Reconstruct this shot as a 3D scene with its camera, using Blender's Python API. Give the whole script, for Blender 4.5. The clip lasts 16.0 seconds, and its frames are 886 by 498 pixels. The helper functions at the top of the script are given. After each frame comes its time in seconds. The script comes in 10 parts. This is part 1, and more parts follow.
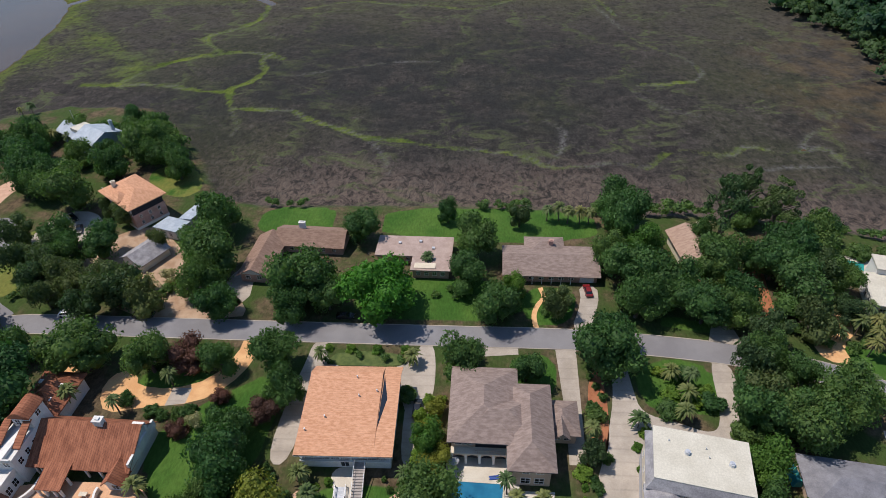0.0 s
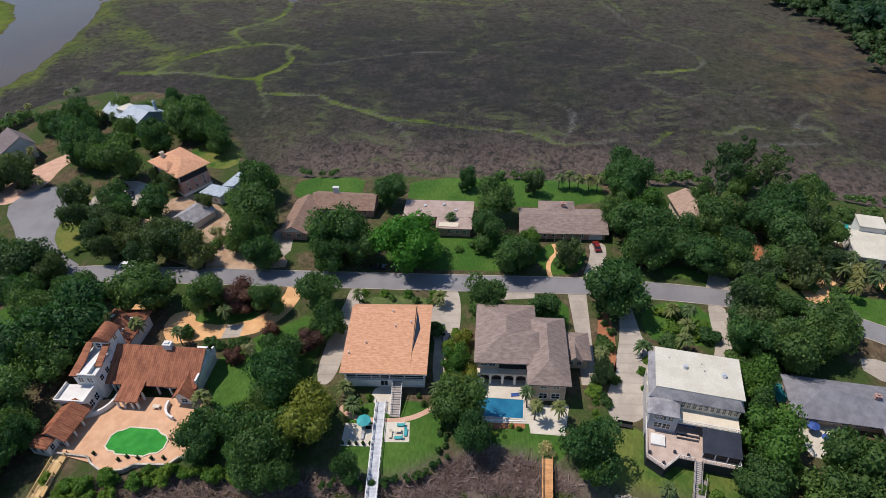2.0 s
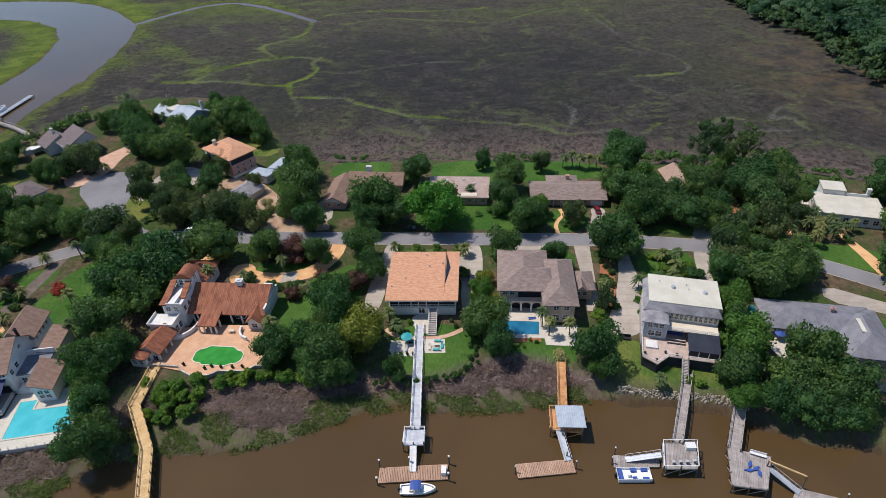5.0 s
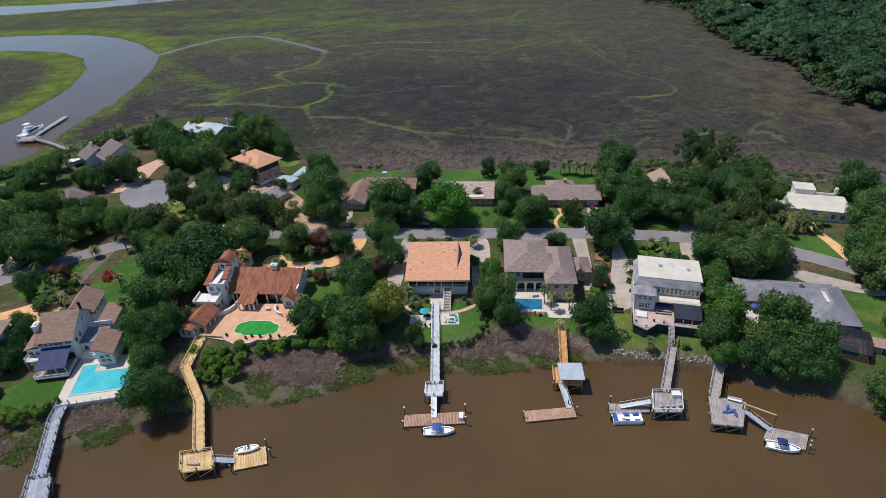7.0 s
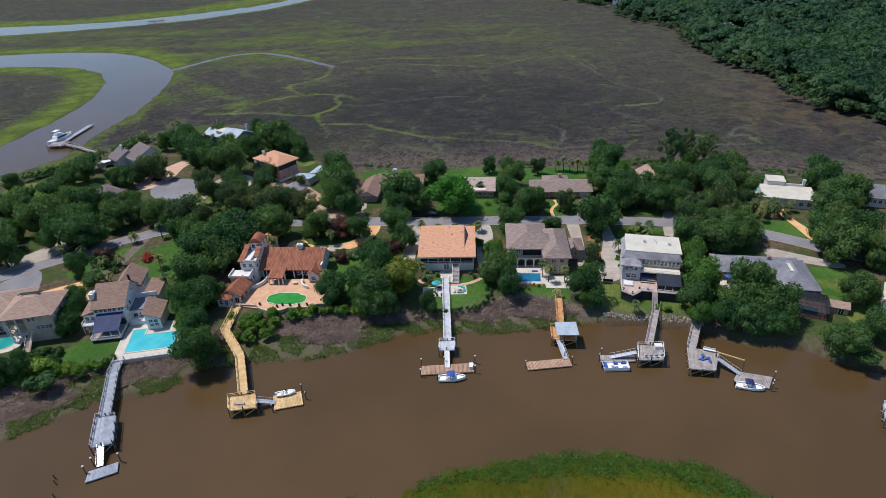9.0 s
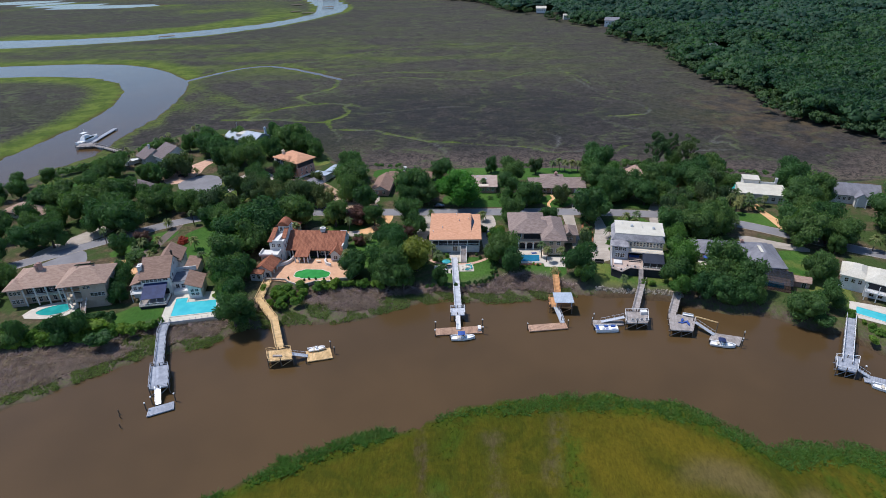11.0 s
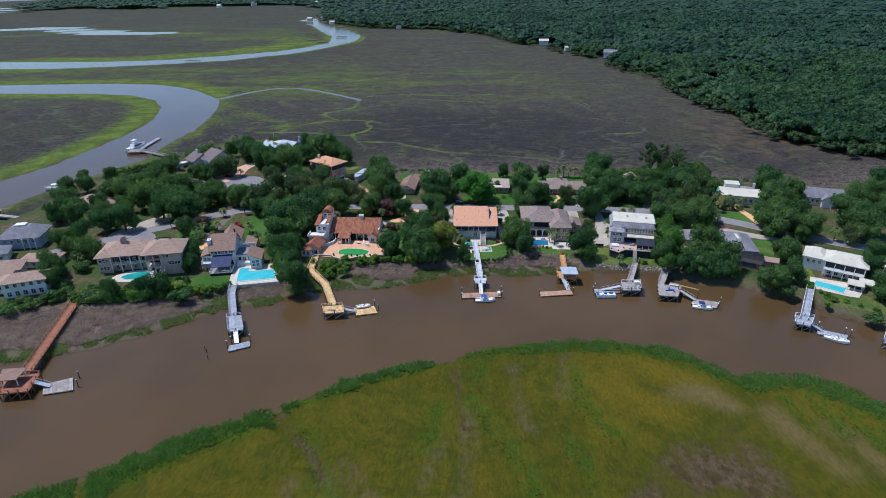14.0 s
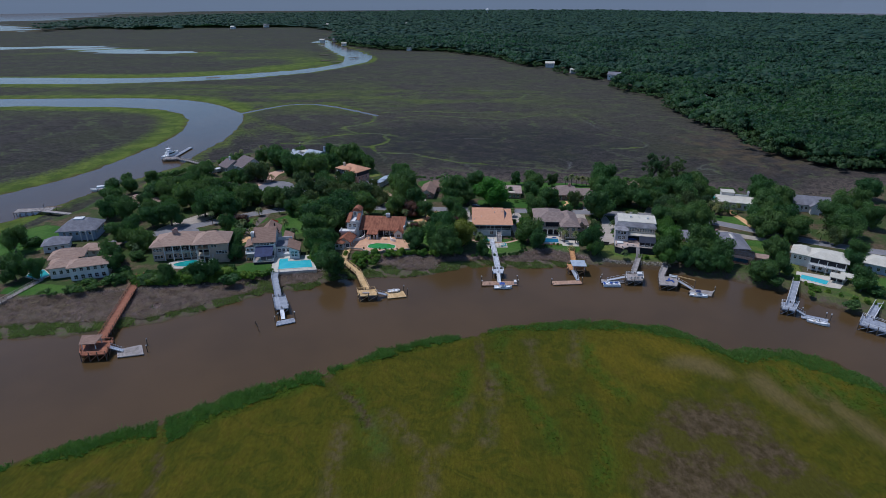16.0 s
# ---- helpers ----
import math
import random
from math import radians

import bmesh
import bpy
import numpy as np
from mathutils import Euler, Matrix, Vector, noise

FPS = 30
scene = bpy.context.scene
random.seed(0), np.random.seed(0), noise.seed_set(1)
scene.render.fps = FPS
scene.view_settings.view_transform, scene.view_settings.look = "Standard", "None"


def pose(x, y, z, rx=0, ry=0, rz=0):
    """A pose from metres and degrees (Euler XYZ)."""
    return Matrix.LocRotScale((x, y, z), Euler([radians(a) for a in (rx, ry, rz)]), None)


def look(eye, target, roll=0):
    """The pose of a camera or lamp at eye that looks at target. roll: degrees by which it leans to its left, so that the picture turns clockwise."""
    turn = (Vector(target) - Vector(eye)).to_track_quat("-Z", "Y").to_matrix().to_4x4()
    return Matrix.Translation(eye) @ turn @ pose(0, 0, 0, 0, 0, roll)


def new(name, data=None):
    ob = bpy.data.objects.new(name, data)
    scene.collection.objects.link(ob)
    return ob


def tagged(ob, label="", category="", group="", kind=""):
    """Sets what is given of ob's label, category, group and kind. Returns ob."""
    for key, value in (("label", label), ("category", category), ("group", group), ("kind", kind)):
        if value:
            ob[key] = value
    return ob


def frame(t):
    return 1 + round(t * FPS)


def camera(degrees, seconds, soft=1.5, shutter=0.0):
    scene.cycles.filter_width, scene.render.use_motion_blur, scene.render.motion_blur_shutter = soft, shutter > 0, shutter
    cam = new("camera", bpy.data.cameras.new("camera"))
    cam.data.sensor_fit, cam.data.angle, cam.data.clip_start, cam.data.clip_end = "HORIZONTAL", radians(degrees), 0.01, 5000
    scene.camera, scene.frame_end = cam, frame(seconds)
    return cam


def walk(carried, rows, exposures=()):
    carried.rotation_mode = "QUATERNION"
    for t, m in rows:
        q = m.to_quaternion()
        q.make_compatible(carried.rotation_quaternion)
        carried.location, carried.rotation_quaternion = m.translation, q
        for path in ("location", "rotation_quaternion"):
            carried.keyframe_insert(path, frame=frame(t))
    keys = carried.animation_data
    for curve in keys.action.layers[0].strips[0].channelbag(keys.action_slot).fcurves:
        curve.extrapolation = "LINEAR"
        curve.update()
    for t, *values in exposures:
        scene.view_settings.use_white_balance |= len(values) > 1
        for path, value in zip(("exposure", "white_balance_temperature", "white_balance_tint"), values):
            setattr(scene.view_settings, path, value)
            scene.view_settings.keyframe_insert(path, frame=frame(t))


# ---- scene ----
cam = camera(73.9, 16.0, soft=0.7)
PATH = [
    (0, (-0.199, 1.522, 112.745), (-0.316, 3.071, 111.485), -2.1),
    (0.5, (-1.263, -4.033, 112.744), (-1.383, -2.483, 111.486), -2.2),
    (1, (-2.353, -9.59, 112.705), (-2.478, -8.036, 111.452), -2.2),
    (1.5, (-3.419, -15.153, 112.655), (-3.548, -13.596, 111.407), -2.2),
    (2, (-4.477, -20.708, 112.562), (-4.609, -19.146, 111.319), -2.2),
    (2.5, (-5.569, -26.285, 112.442), (-5.704, -24.718, 111.205), -2.3),
    (3, (-6.636, -31.962, 112.307), (-6.774, -30.389, 111.08), -2.4),
    (3.5, (-7.565, -37.667, 112.186), (-7.704, -36.084, 110.972), -2.5),
    (4, (-8.387, -43.468, 112.117), (-8.528, -41.875, 110.916), -2.5),
    (4.2, (-8.71, -45.874, 112.106), (-8.848, -44.278, 110.908), -2.5),
    (6.3, (-12.208, -72.101, 111.766), (-12.339, -70.43, 110.674), -2.7),
    (6.5, (-12.53, -74.616, 111.756), (-12.66, -72.942, 110.67), -2.6),
    (7, (-13.27, -80.955, 111.721), (-13.396, -79.267, 110.655), -2.6),
    (7.5, (-13.907, -87.289, 111.692), (-14.032, -85.59, 110.645), -2.6),
    (8, (-14.631, -93.654, 111.663), (-14.752, -91.947, 110.629), -2.7),
    (8.5, (-15.49, -100.104, 111.629), (-15.606, -98.388, 110.609), -2.6),
    (9, (-16.554, -106.682, 111.59), (-16.664, -104.957, 110.584), -2.5),
    (11.5, (-22.772, -140.464, 111.094), (-22.853, -138.696, 110.163), -1.4),
    (12, (-24.096, -147.346, 111.015), (-24.174, -145.569, 110.101), -1.2),
    (12.5, (-25.509, -154.254, 110.921), (-25.586, -152.469, 110.023), -1.0),
    (13, (-27.032, -161.163, 110.843), (-27.11, -159.371, 109.957), -0.9),
    (13.5, (-28.616, -167.992, 110.783), (-28.696, -166.194, 109.911), -0.8),
    (14, (-30.22, -174.751, 110.732), (-30.301, -172.945, 109.875), -0.6),
    (14.5, (-31.905, -181.516, 110.667), (-31.99, -179.703, 109.828), -0.5),
    (15, (-33.644, -188.371, 110.591), (-33.731, -186.55, 109.767), -0.5),
    (15.5, (-35.447, -195.333, 110.516), (-35.538, -193.506, 109.708), -0.4),
    (16, (-37.282, -202.375, 110.46), (-37.372, -200.54, 109.668), 0.0),
]
walk(cam, [(t, look(eye, target, roll)) for t, eye, target, roll in PATH],
     exposures=[(0, 0.1, 6800, 12), (4, 0.09, 6650, 12), (9, 0.1, 6350, 12), (12.5, 0.18, 6000, 12), (14.3, 0.12, 5800, 12), (15.5, -0.2, 5700, 13), (16, -0.45, 5700, 13)])

# ---- world and sun ----
SUN_TO = Vector((-0.42, 0.13, 0.9)).normalized()
sky_world = bpy.data.worlds.new("sky")
scene.world = sky_world
sky_world.use_nodes = True
wn = sky_world.node_tree
wn.nodes.clear()
sky_tex = wn.nodes.new("ShaderNodeTexSky")
sky_tex.sky_type = "NISHITA"
sky_tex.sun_disc = False
sky_tex.sun_elevation = math.asin(SUN_TO.z)
sky_tex.sun_rotation = math.atan2(SUN_TO.x, SUN_TO.y)
sky_tex.dust_density = 0.25
sky_back = wn.nodes.new("ShaderNodeBackground")
sky_back.inputs["Strength"].default_value = 0.13
sky_out = wn.nodes.new("ShaderNodeOutputWorld")
sky_tint = wn.nodes.new("ShaderNodeMix")
sky_tint.data_type, sky_tint.blend_type = "RGBA", "MULTIPLY"
sky_tint.inputs[0].default_value = 1.0
sky_tint.inputs[7].default_value = (0.76, 0.89, 1.0, 1)
wn.links.new(sky_tex.outputs[0], sky_tint.inputs[6])
wn.links.new(sky_tint.outputs[2], sky_back.inputs[0])
wn.links.new(sky_back.outputs[0], sky_out.inputs[0])
sun_data = bpy.data.lights.new("sun", "SUN")
sun_data.energy, sun_data.angle, sun_data.color = 4.0, radians(0.5), (1.0, 0.94, 0.865)
sun = new("sun", sun_data)
sun.matrix_world = look(SUN_TO * 200, (0, 0, 0))

# ---- materials ----


def node_mat(name):
    m = bpy.data.materials.new(name)
    m.use_nodes = True
    nt = m.node_tree
    return m, nt, nt.nodes["Principled BSDF"]


def add(nt, kind, **sets):
    n = nt.nodes.new(kind)
    for key, value in sets.items():
        if key in n.inputs:
            n.inputs[key].default_value = value
    return n


def mixc(nt, fac, a, b, mode="MIX"):
    n = nt.nodes.new("ShaderNodeMix")
    n.data_type, n.blend_type = "RGBA", mode
    for sock, value in ((n.inputs[0], fac), (n.inputs[6], a), (n.inputs[7], b)):
        if isinstance(value, bpy.types.NodeSocket):
            nt.links.new(value, sock)
        elif isinstance(value, (int, float)):
            sock.default_value = value
        else:
            sock.default_value = (*value, 1)
    return n.outputs[2]


def calc(nt, op, a, b=0.0, clamp=False):
    n = nt.nodes.new("ShaderNodeMath")
    n.operation, n.use_clamp = op, clamp
    for sock, value in zip(n.inputs, (a, b)):
        if isinstance(value, bpy.types.NodeSocket):
            nt.links.new(value, sock)
        else:
            sock.default_value = value
    return n.outputs[0]


def ramp(nt, value, lo, hi):
    n = nt.nodes.new("ShaderNodeMapRange")
    n.interpolation_type = "SMOOTHSTEP"
    nt.links.new(value, n.inputs[0])
    n.inputs[1].default_value, n.inputs[2].default_value = lo, hi
    return n.outputs[0]


def coords(nt, stretch=(1, 1, 1)):
    tc = nt.nodes.new("ShaderNodeTexCoord")
    mp = nt.nodes.new("ShaderNodeMapping")
    mp.inputs["Scale"].default_value = stretch
    nt.links.new(tc.outputs["Object"], mp.inputs[0])
    return mp.outputs[0]


def noise_of(nt, vec, scale, detail=4.0, rough=0.6):
    n = add(nt, "ShaderNodeTexNoise", Scale=scale, Detail=detail, Roughness=rough)
    nt.links.new(vec, n.inputs["Vector"])
    return n.outputs[0]


def surface(name, dark, light, scale=0.4, fine=6.0, rough=0.8, bump=0.3, stretch=(1, 1, 1), island=0.0, vary=0.0, metal=0.0, spec=0.35, stripe=None, dist=0.05):
    """A two-scale mottled surface. stripe: (axis, period in metres, depth) for boards, seams or pan tiles."""
    m, nt, bsdf = node_mat(name)
    vec = coords(nt, stretch)
    big = noise_of(nt, vec, scale, 3.0)
    small = noise_of(nt, vec, fine, 5.0, 0.65)
    col = mixc(nt, ramp(nt, big, 0.3, 0.7), dark, light)
    gain = calc(nt, "ADD", calc(nt, "MULTIPLY", small, 0.7), 0.65)
    if island:
        g = nt.nodes.new("ShaderNodeNewGeometry")
        gain = calc(nt, "MULTIPLY", gain, calc(nt, "ADD", calc(nt, "MULTIPLY", g.outputs["Random Per Island"], 2 * island), 1 - island))
    if vary:
        oi = nt.nodes.new("ShaderNodeObjectInfo")
        gain = calc(nt, "MULTIPLY", gain, calc(nt, "ADD", calc(nt, "MULTIPLY", oi.outputs["Random"], 2 * vary), 1 - vary))
    height = small
    if stripe:
        axis, period, depth = stripe
        sep = nt.nodes.new("ShaderNodeSeparateXYZ")
        nt.links.new(coords(nt), sep.inputs[0])
        saw = calc(nt, "FRACT", calc(nt, "DIVIDE", sep.outputs["XYZ".index(axis)], period))
        tri = calc(nt, "ABSOLUTE", calc(nt, "SUBTRACT", saw, 0.5))
        groove = ramp(nt, tri, 0.38, 0.5)
        gain = calc(nt, "MULTIPLY", gain, calc(nt, "SUBTRACT", 1.0, calc(nt, "MULTIPLY", groove, depth)))
        height = calc(nt, "SUBTRACT", small, groove)
    val = nt.nodes.new("ShaderNodeCombineXYZ")
    for i in range(3):
        nt.links.new(gain, val.inputs[i])
    nt.links.new(mixc(nt, 1.0, col, val.outputs[0], "MULTIPLY"), bsdf.inputs["Base Color"])
    bsdf.inputs["Roughness"].default_value = rough
    bsdf.inputs["Metallic"].default_value = metal
    bsdf.inputs["Specular IOR Level"].default_value = spec
    if bump:
        b = add(nt, "ShaderNodeBump", Strength=bump, Distance=dist)
        nt.links.new(height, b.inputs["Height"])
        nt.links.new(b.outputs[0], bsdf.inputs["Normal"])
    return m


def leaf_mat(name, dark, light, rough=0.6, passing=0.3, vary=0.3, patch=0.35, single=0.45):
    """Foliage: each clump and each plant its own shade, some light through the leaves."""
    m, nt, bsdf = node_mat(name)
    g = nt.nodes.new("ShaderNodeNewGeometry")
    oi = nt.nodes.new("ShaderNodeObjectInfo")
    big = noise_of(nt, coords(nt), patch, 2.0)
    f = calc(nt, "ADD", calc(nt, "MULTIPLY", g.outputs["Random Per Island"], single), calc(nt, "MULTIPLY", ramp(nt, big, 0.32, 0.68), 1 - single))
    col = mixc(nt, f, dark, light)
    gain = calc(nt, "ADD", calc(nt, "MULTIPLY", oi.outputs["Random"], 2 * vary), 1 - vary)
    val = nt.nodes.new("ShaderNodeCombineXYZ")
    nt.links.new(calc(nt, "MULTIPLY", gain, gain), val.inputs[0])
    nt.links.new(gain, val.inputs[1])
    nt.links.new(calc(nt, "POWER", gain, 0.7), val.inputs[2])
    col = mixc(nt, 1.0, col, val.outputs[0], "MULTIPLY")
    nt.links.new(col, bsdf.inputs["Base Color"])
    bsdf.inputs["Roughness"].default_value = rough
    bsdf.inputs["Specular IOR Level"].default_value = 0.25
    tr = nt.nodes.new("ShaderNodeBsdfTranslucent")
    nt.links.new(mixc(nt, 1.0, col, (0.92, 1.1, 0.58), "MULTIPLY"), tr.inputs[0])
    ms = add(nt, "ShaderNodeMixShader")
    ms.inputs[0].default_value = passing
    nt.links.new(bsdf.outputs[0], ms.inputs[1])
    nt.links.new(tr.outputs[0], ms.inputs[2])
    nt.links.new(ms.outputs[0], nt.nodes["Material Output"].inputs[0])
    return m


def water_mat(name, shallow, deep, scale, rough, bump):
    m, nt, bsdf = node_mat(name)
    vec = coords(nt)
    nt.links.new(mixc(nt, ramp(nt, noise_of(nt, vec, scale, 3.0), 0.35, 0.65), shallow, deep), bsdf.inputs["Base Color"])
    bsdf.inputs["Roughness"].default_value = rough
    bsdf.inputs["IOR"].default_value = 1.33
    b = add(nt, "ShaderNodeBump", Strength=bump, Distance=0.05)
    nt.links.new(noise_of(nt, vec, 0.9, 3.0), b.inputs["Height"])
    nt.links.new(b.outputs[0], bsdf.inputs["Normal"])
    return m


def glass_mat(name, tint):
    m, nt, bsdf = node_mat(name)
    bsdf.inputs["Base Color"].default_value = (*tint, 1)
    bsdf.inputs["Roughness"].default_value = 0.08
    bsdf.inputs["Specular IOR Level"].default_value = 0.8
    return m


RIVER = water_mat("river_water", (0.087, 0.053, 0.023), (0.072, 0.0445, 0.0195), 0.02, 0.17, 0.45)
RIVER.node_tree.nodes["Principled BSDF"].inputs["Specular IOR Level"].default_value = 0.41
POOL_BLUE = water_mat("pool_water", (0.075, 0.46, 0.51), (0.05, 0.4, 0.46), 0.25, 0.06, 0.2)
POOL_DEEP = water_mat("deep_pool_water", (0.022, 0.165, 0.285), (0.014, 0.115, 0.22), 0.25, 0.06, 0.2)
POOL_TEAL = water_mat("teal_pool_water", (0.02, 0.25, 0.24), (0.03, 0.32, 0.3), 0.25, 0.06, 0.2)
POOL_GREEN = water_mat("green_pool_water", (0.04, 0.27, 0.04), (0.025, 0.2, 0.025), 0.3, 0.1, 0.2)
GLASS = glass_mat("window_glass", (0.012, 0.016, 0.022))
# dark mesh of real screens, also for sheets that imitate porch shade
SCREEN_SHADE = surface("screen_mesh_and_shade", (0.012, 0.014, 0.02), (0.02, 0.022, 0.03), 0.5, 8, 0.6, 0.1)
SHEER, sheer_nt, sheer_bsdf = node_mat("sheer_screen")
sheer_bsdf.inputs["Base Color"].default_value = (0.015, 0.018, 0.024, 1)
sheer_bsdf.inputs["Roughness"].default_value = 0.6
sheer_mix, sheer_clear = sheer_nt.nodes.new("ShaderNodeMixShader"), sheer_nt.nodes.new("ShaderNodeBsdfTransparent")
sheer_mix.inputs[0].default_value = 0.5
sheer_nt.links.new(sheer_bsdf.outputs[0], sheer_mix.inputs[1])
sheer_nt.links.new(sheer_clear.outputs[0], sheer_mix.inputs[2])
sheer_nt.links.new(sheer_mix.outputs[0], sheer_nt.nodes["Material Output"].inputs[0])
ASPHALT = surface("asphalt", (0.17, 0.165, 0.175), (0.215, 0.21, 0.22), 0.12, 9, 0.9, 0.2)
BEDGREEN = surface("planted_bed", (0.055, 0.085, 0.025), (0.1, 0.13, 0.04), 0.6, 6, 0.95, 0.5)
# self-lit colour of the horizon backdrop: pale haze over far water
HAZE, haze_nt, haze_bsdf = node_mat("horizon_haze")
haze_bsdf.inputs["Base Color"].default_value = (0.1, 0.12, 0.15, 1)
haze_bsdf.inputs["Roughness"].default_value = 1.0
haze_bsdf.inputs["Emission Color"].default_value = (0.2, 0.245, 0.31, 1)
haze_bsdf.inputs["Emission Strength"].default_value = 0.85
CONCRETE = surface("concrete", (0.31, 0.27, 0.23), (0.41, 0.36, 0.31), 0.2, 5, 0.85, 0.2, stripe=("Y", 3.0, 0.12))
PALE_DECK = surface("pool_deck_stone", (0.48, 0.43, 0.36), (0.56, 0.52, 0.45), 0.3, 5, 0.75, 0.15)
TERRACE = surface("terracotta_paving", (0.5, 0.28, 0.165), (0.6, 0.36, 0.22), 0.4, 7, 0.8, 0.15)
SAND_DRIVE = surface("tan_gravel", (0.55, 0.3, 0.14), (0.66, 0.4, 0.2), 0.3, 9, 0.95, 0.3)
BRICK_DRIVE = surface("pink_brick_paving", (0.46, 0.28, 0.2), (0.56, 0.36, 0.27), 0.4, 7, 0.9, 0.2)
DIRT = surface("bare_earth", (0.30, 0.19, 0.12), (0.42, 0.3, 0.21), 0.3, 6, 0.95, 0.4)
LANE = surface("worn_dirt_lane", (0.1, 0.078, 0.066), (0.155, 0.125, 0.105), 0.4, 6, 0.95, 0.4)
MULCH = surface("bark_mulch", (0.27, 0.1, 0.05), (0.36, 0.15, 0.075), 0.5, 9, 0.95, 0.5)
STONE = surface("grey_stone", (0.25, 0.22, 0.19), (0.5, 0.46, 0.4), 0.8, 5, 0.9, 0.4, island=0.3)
RUBBLE = surface("broken_stone", (0.17, 0.145, 0.11), (0.36, 0.32, 0.26), 0.8, 5, 0.9, 0.4, island=0.3)
STUCCO = surface("white_stucco", (0.58, 0.565, 0.545), (0.69, 0.675, 0.65), 0.3, 7, 0.85, 0.1)
WHITE = surface("white_paint", (0.6, 0.595, 0.585), (0.7, 0.695, 0.68), 0.5, 8, 0.6, 0.08)
CREAM = surface("cream_siding", (0.55, 0.48, 0.38), (0.63, 0.56, 0.45), 0.4, 7, 0.8, 0.1)
BEIGE = surface("beige_stucco", (0.46, 0.345, 0.265), (0.55, 0.42, 0.325), 0.4, 7, 0.85, 0.1)
GREYSIDE = surface("grey_siding", (0.36, 0.36, 0.38), (0.44, 0.44, 0.46), 0.4, 7, 0.8, 0.15, stripe=("Z", 0.2, 0.25))
BLUESIDE = surface("pale_blue_siding", (0.3, 0.37, 0.45), (0.38, 0.45, 0.53), 0.4, 7, 0.8, 0.15, stripe=("Z", 0.2, 0.2))
BRICK = surface("pink_brick", (0.4, 0.24, 0.2), (0.5, 0.32, 0.27), 0.6, 8, 0.9, 0.3, stripe=("Z", 0.15, 0.2))
TERRA = surface("terracotta_tiles", (0.2, 0.066, 0.034), (0.34, 0.13, 0.07), 0.5, 4, 0.8, 0.8, stretch=(2.2, 0.6, 1), stripe=("X", 0.5, 0.5))
TERRAY = surface("terracotta_tiles_cross", (0.2, 0.066, 0.034), (0.34, 0.13, 0.07), 0.5, 4, 0.8, 0.8, stretch=(0.6, 2.2, 1), stripe=("Y", 0.5, 0.5))
ORANGE = surface("orange_shingles", (0.46, 0.225, 0.125), (0.6, 0.325, 0.2), 0.9, 3.5, 0.9, 0.3, stretch=(1, 2.5, 1), stripe=("Y", 0.5, 0.12))
TAUPE = surface("taupe_shingles", (0.19, 0.14, 0.122), (0.28, 0.216, 0.19), 0.7, 3.5, 0.9, 0.3, stretch=(1, 2.5, 1), stripe=("Y", 0.5, 0.12))
BROWNROOF = surface("brown_shingles", (0.19, 0.118, 0.088), (0.27, 0.178, 0.136), 0.7, 3.5, 0.9, 0.3, stretch=(1, 2.5, 1), stripe=("Y", 0.5, 0.12))
TANROOF = surface("tan_shingles", (0.28, 0.185, 0.14), (0.37, 0.26, 0.203), 0.7, 3.5, 0.9, 0.3, stretch=(1, 2.5, 1))
DARKROOF = surface("dark_grey_brown_shingles", (0.125, 0.1, 0.097), (0.185, 0.15, 0.148), 0.7, 3.5, 0.9, 0.3, stretch=(1, 2.5, 1), stripe=("Y", 0.5, 0.12))
PINKROOF = surface("pale_pink_membrane", (0.31, 0.23, 0.2), (0.39, 0.3, 0.265), 0.5, 3.5, 0.9, 0.2)
GREYROOF = surface("grey_shingles", (0.15, 0.15, 0.17), (0.21, 0.21, 0.235), 0.5, 3.5, 0.9, 0.3)
SLATEROOF = surface("weathered_grey_shakes", (0.2, 0.19, 0.205), (0.33, 0.32, 0.33), 0.5, 4, 0.9, 0.4)
METALROOF = surface("pale_metal_roof", (0.3, 0.35, 0.41), (0.4, 0.45, 0.5), 0.5, 4, 0.45, 0.2, stripe=("X", 0.5, 0.25))
PINKDECK = surface("pink_deck_boards", (0.4, 0.3, 0.25), (0.5, 0.39, 0.33), 0.4, 6, 0.85, 0.2, stripe=("X", 0.3, 0.15))
DARKCANVAS = surface("blue_black_canvas", (0.014, 0.018, 0.032), (0.022, 0.028, 0.045), 0.6, 8, 0.7, 0.15)
WHITEROOF = surface("white_membrane", (0.47, 0.44, 0.365), (0.55, 0.52, 0.44), 0.25, 3, 0.8, 0.1)
NAVY = surface("navy_canvas", (0.012, 0.022, 0.075), (0.02, 0.035, 0.11), 0.6, 8, 0.7, 0.15)
BLACKWALL = surface("black_lattice", (0.014, 0.016, 0.024), (0.024, 0.027, 0.036), 0.6, 8, 0.7, 0.15)
WOODGREY = surface("weathered_boards", (0.26, 0.23, 0.21), (0.37, 0.33, 0.31), 0.6, 7, 0.9, 0.4, island=0.12, stretch=(1, 1, 1))
WOODPALE = surface("bleached_boards", (0.4, 0.42, 0.46), (0.52, 0.54, 0.58), 0.6, 7, 0.8, 0.3, island=0.08)
WOODBLUE = surface("blue_grey_boards", (0.24, 0.26, 0.3), (0.34, 0.36, 0.41), 0.6, 7, 0.85, 0.3, island=0.1)
WOODYEL = surface("new_yellow_boards", (0.5, 0.33, 0.15), (0.62, 0.43, 0.22), 0.6, 7, 0.85, 0.3, island=0.12)
WOODORG = surface("orange_boards", (0.45, 0.22, 0.09), (0.55, 0.29, 0.13), 0.6, 7, 0.85, 0.3, island=0.12)
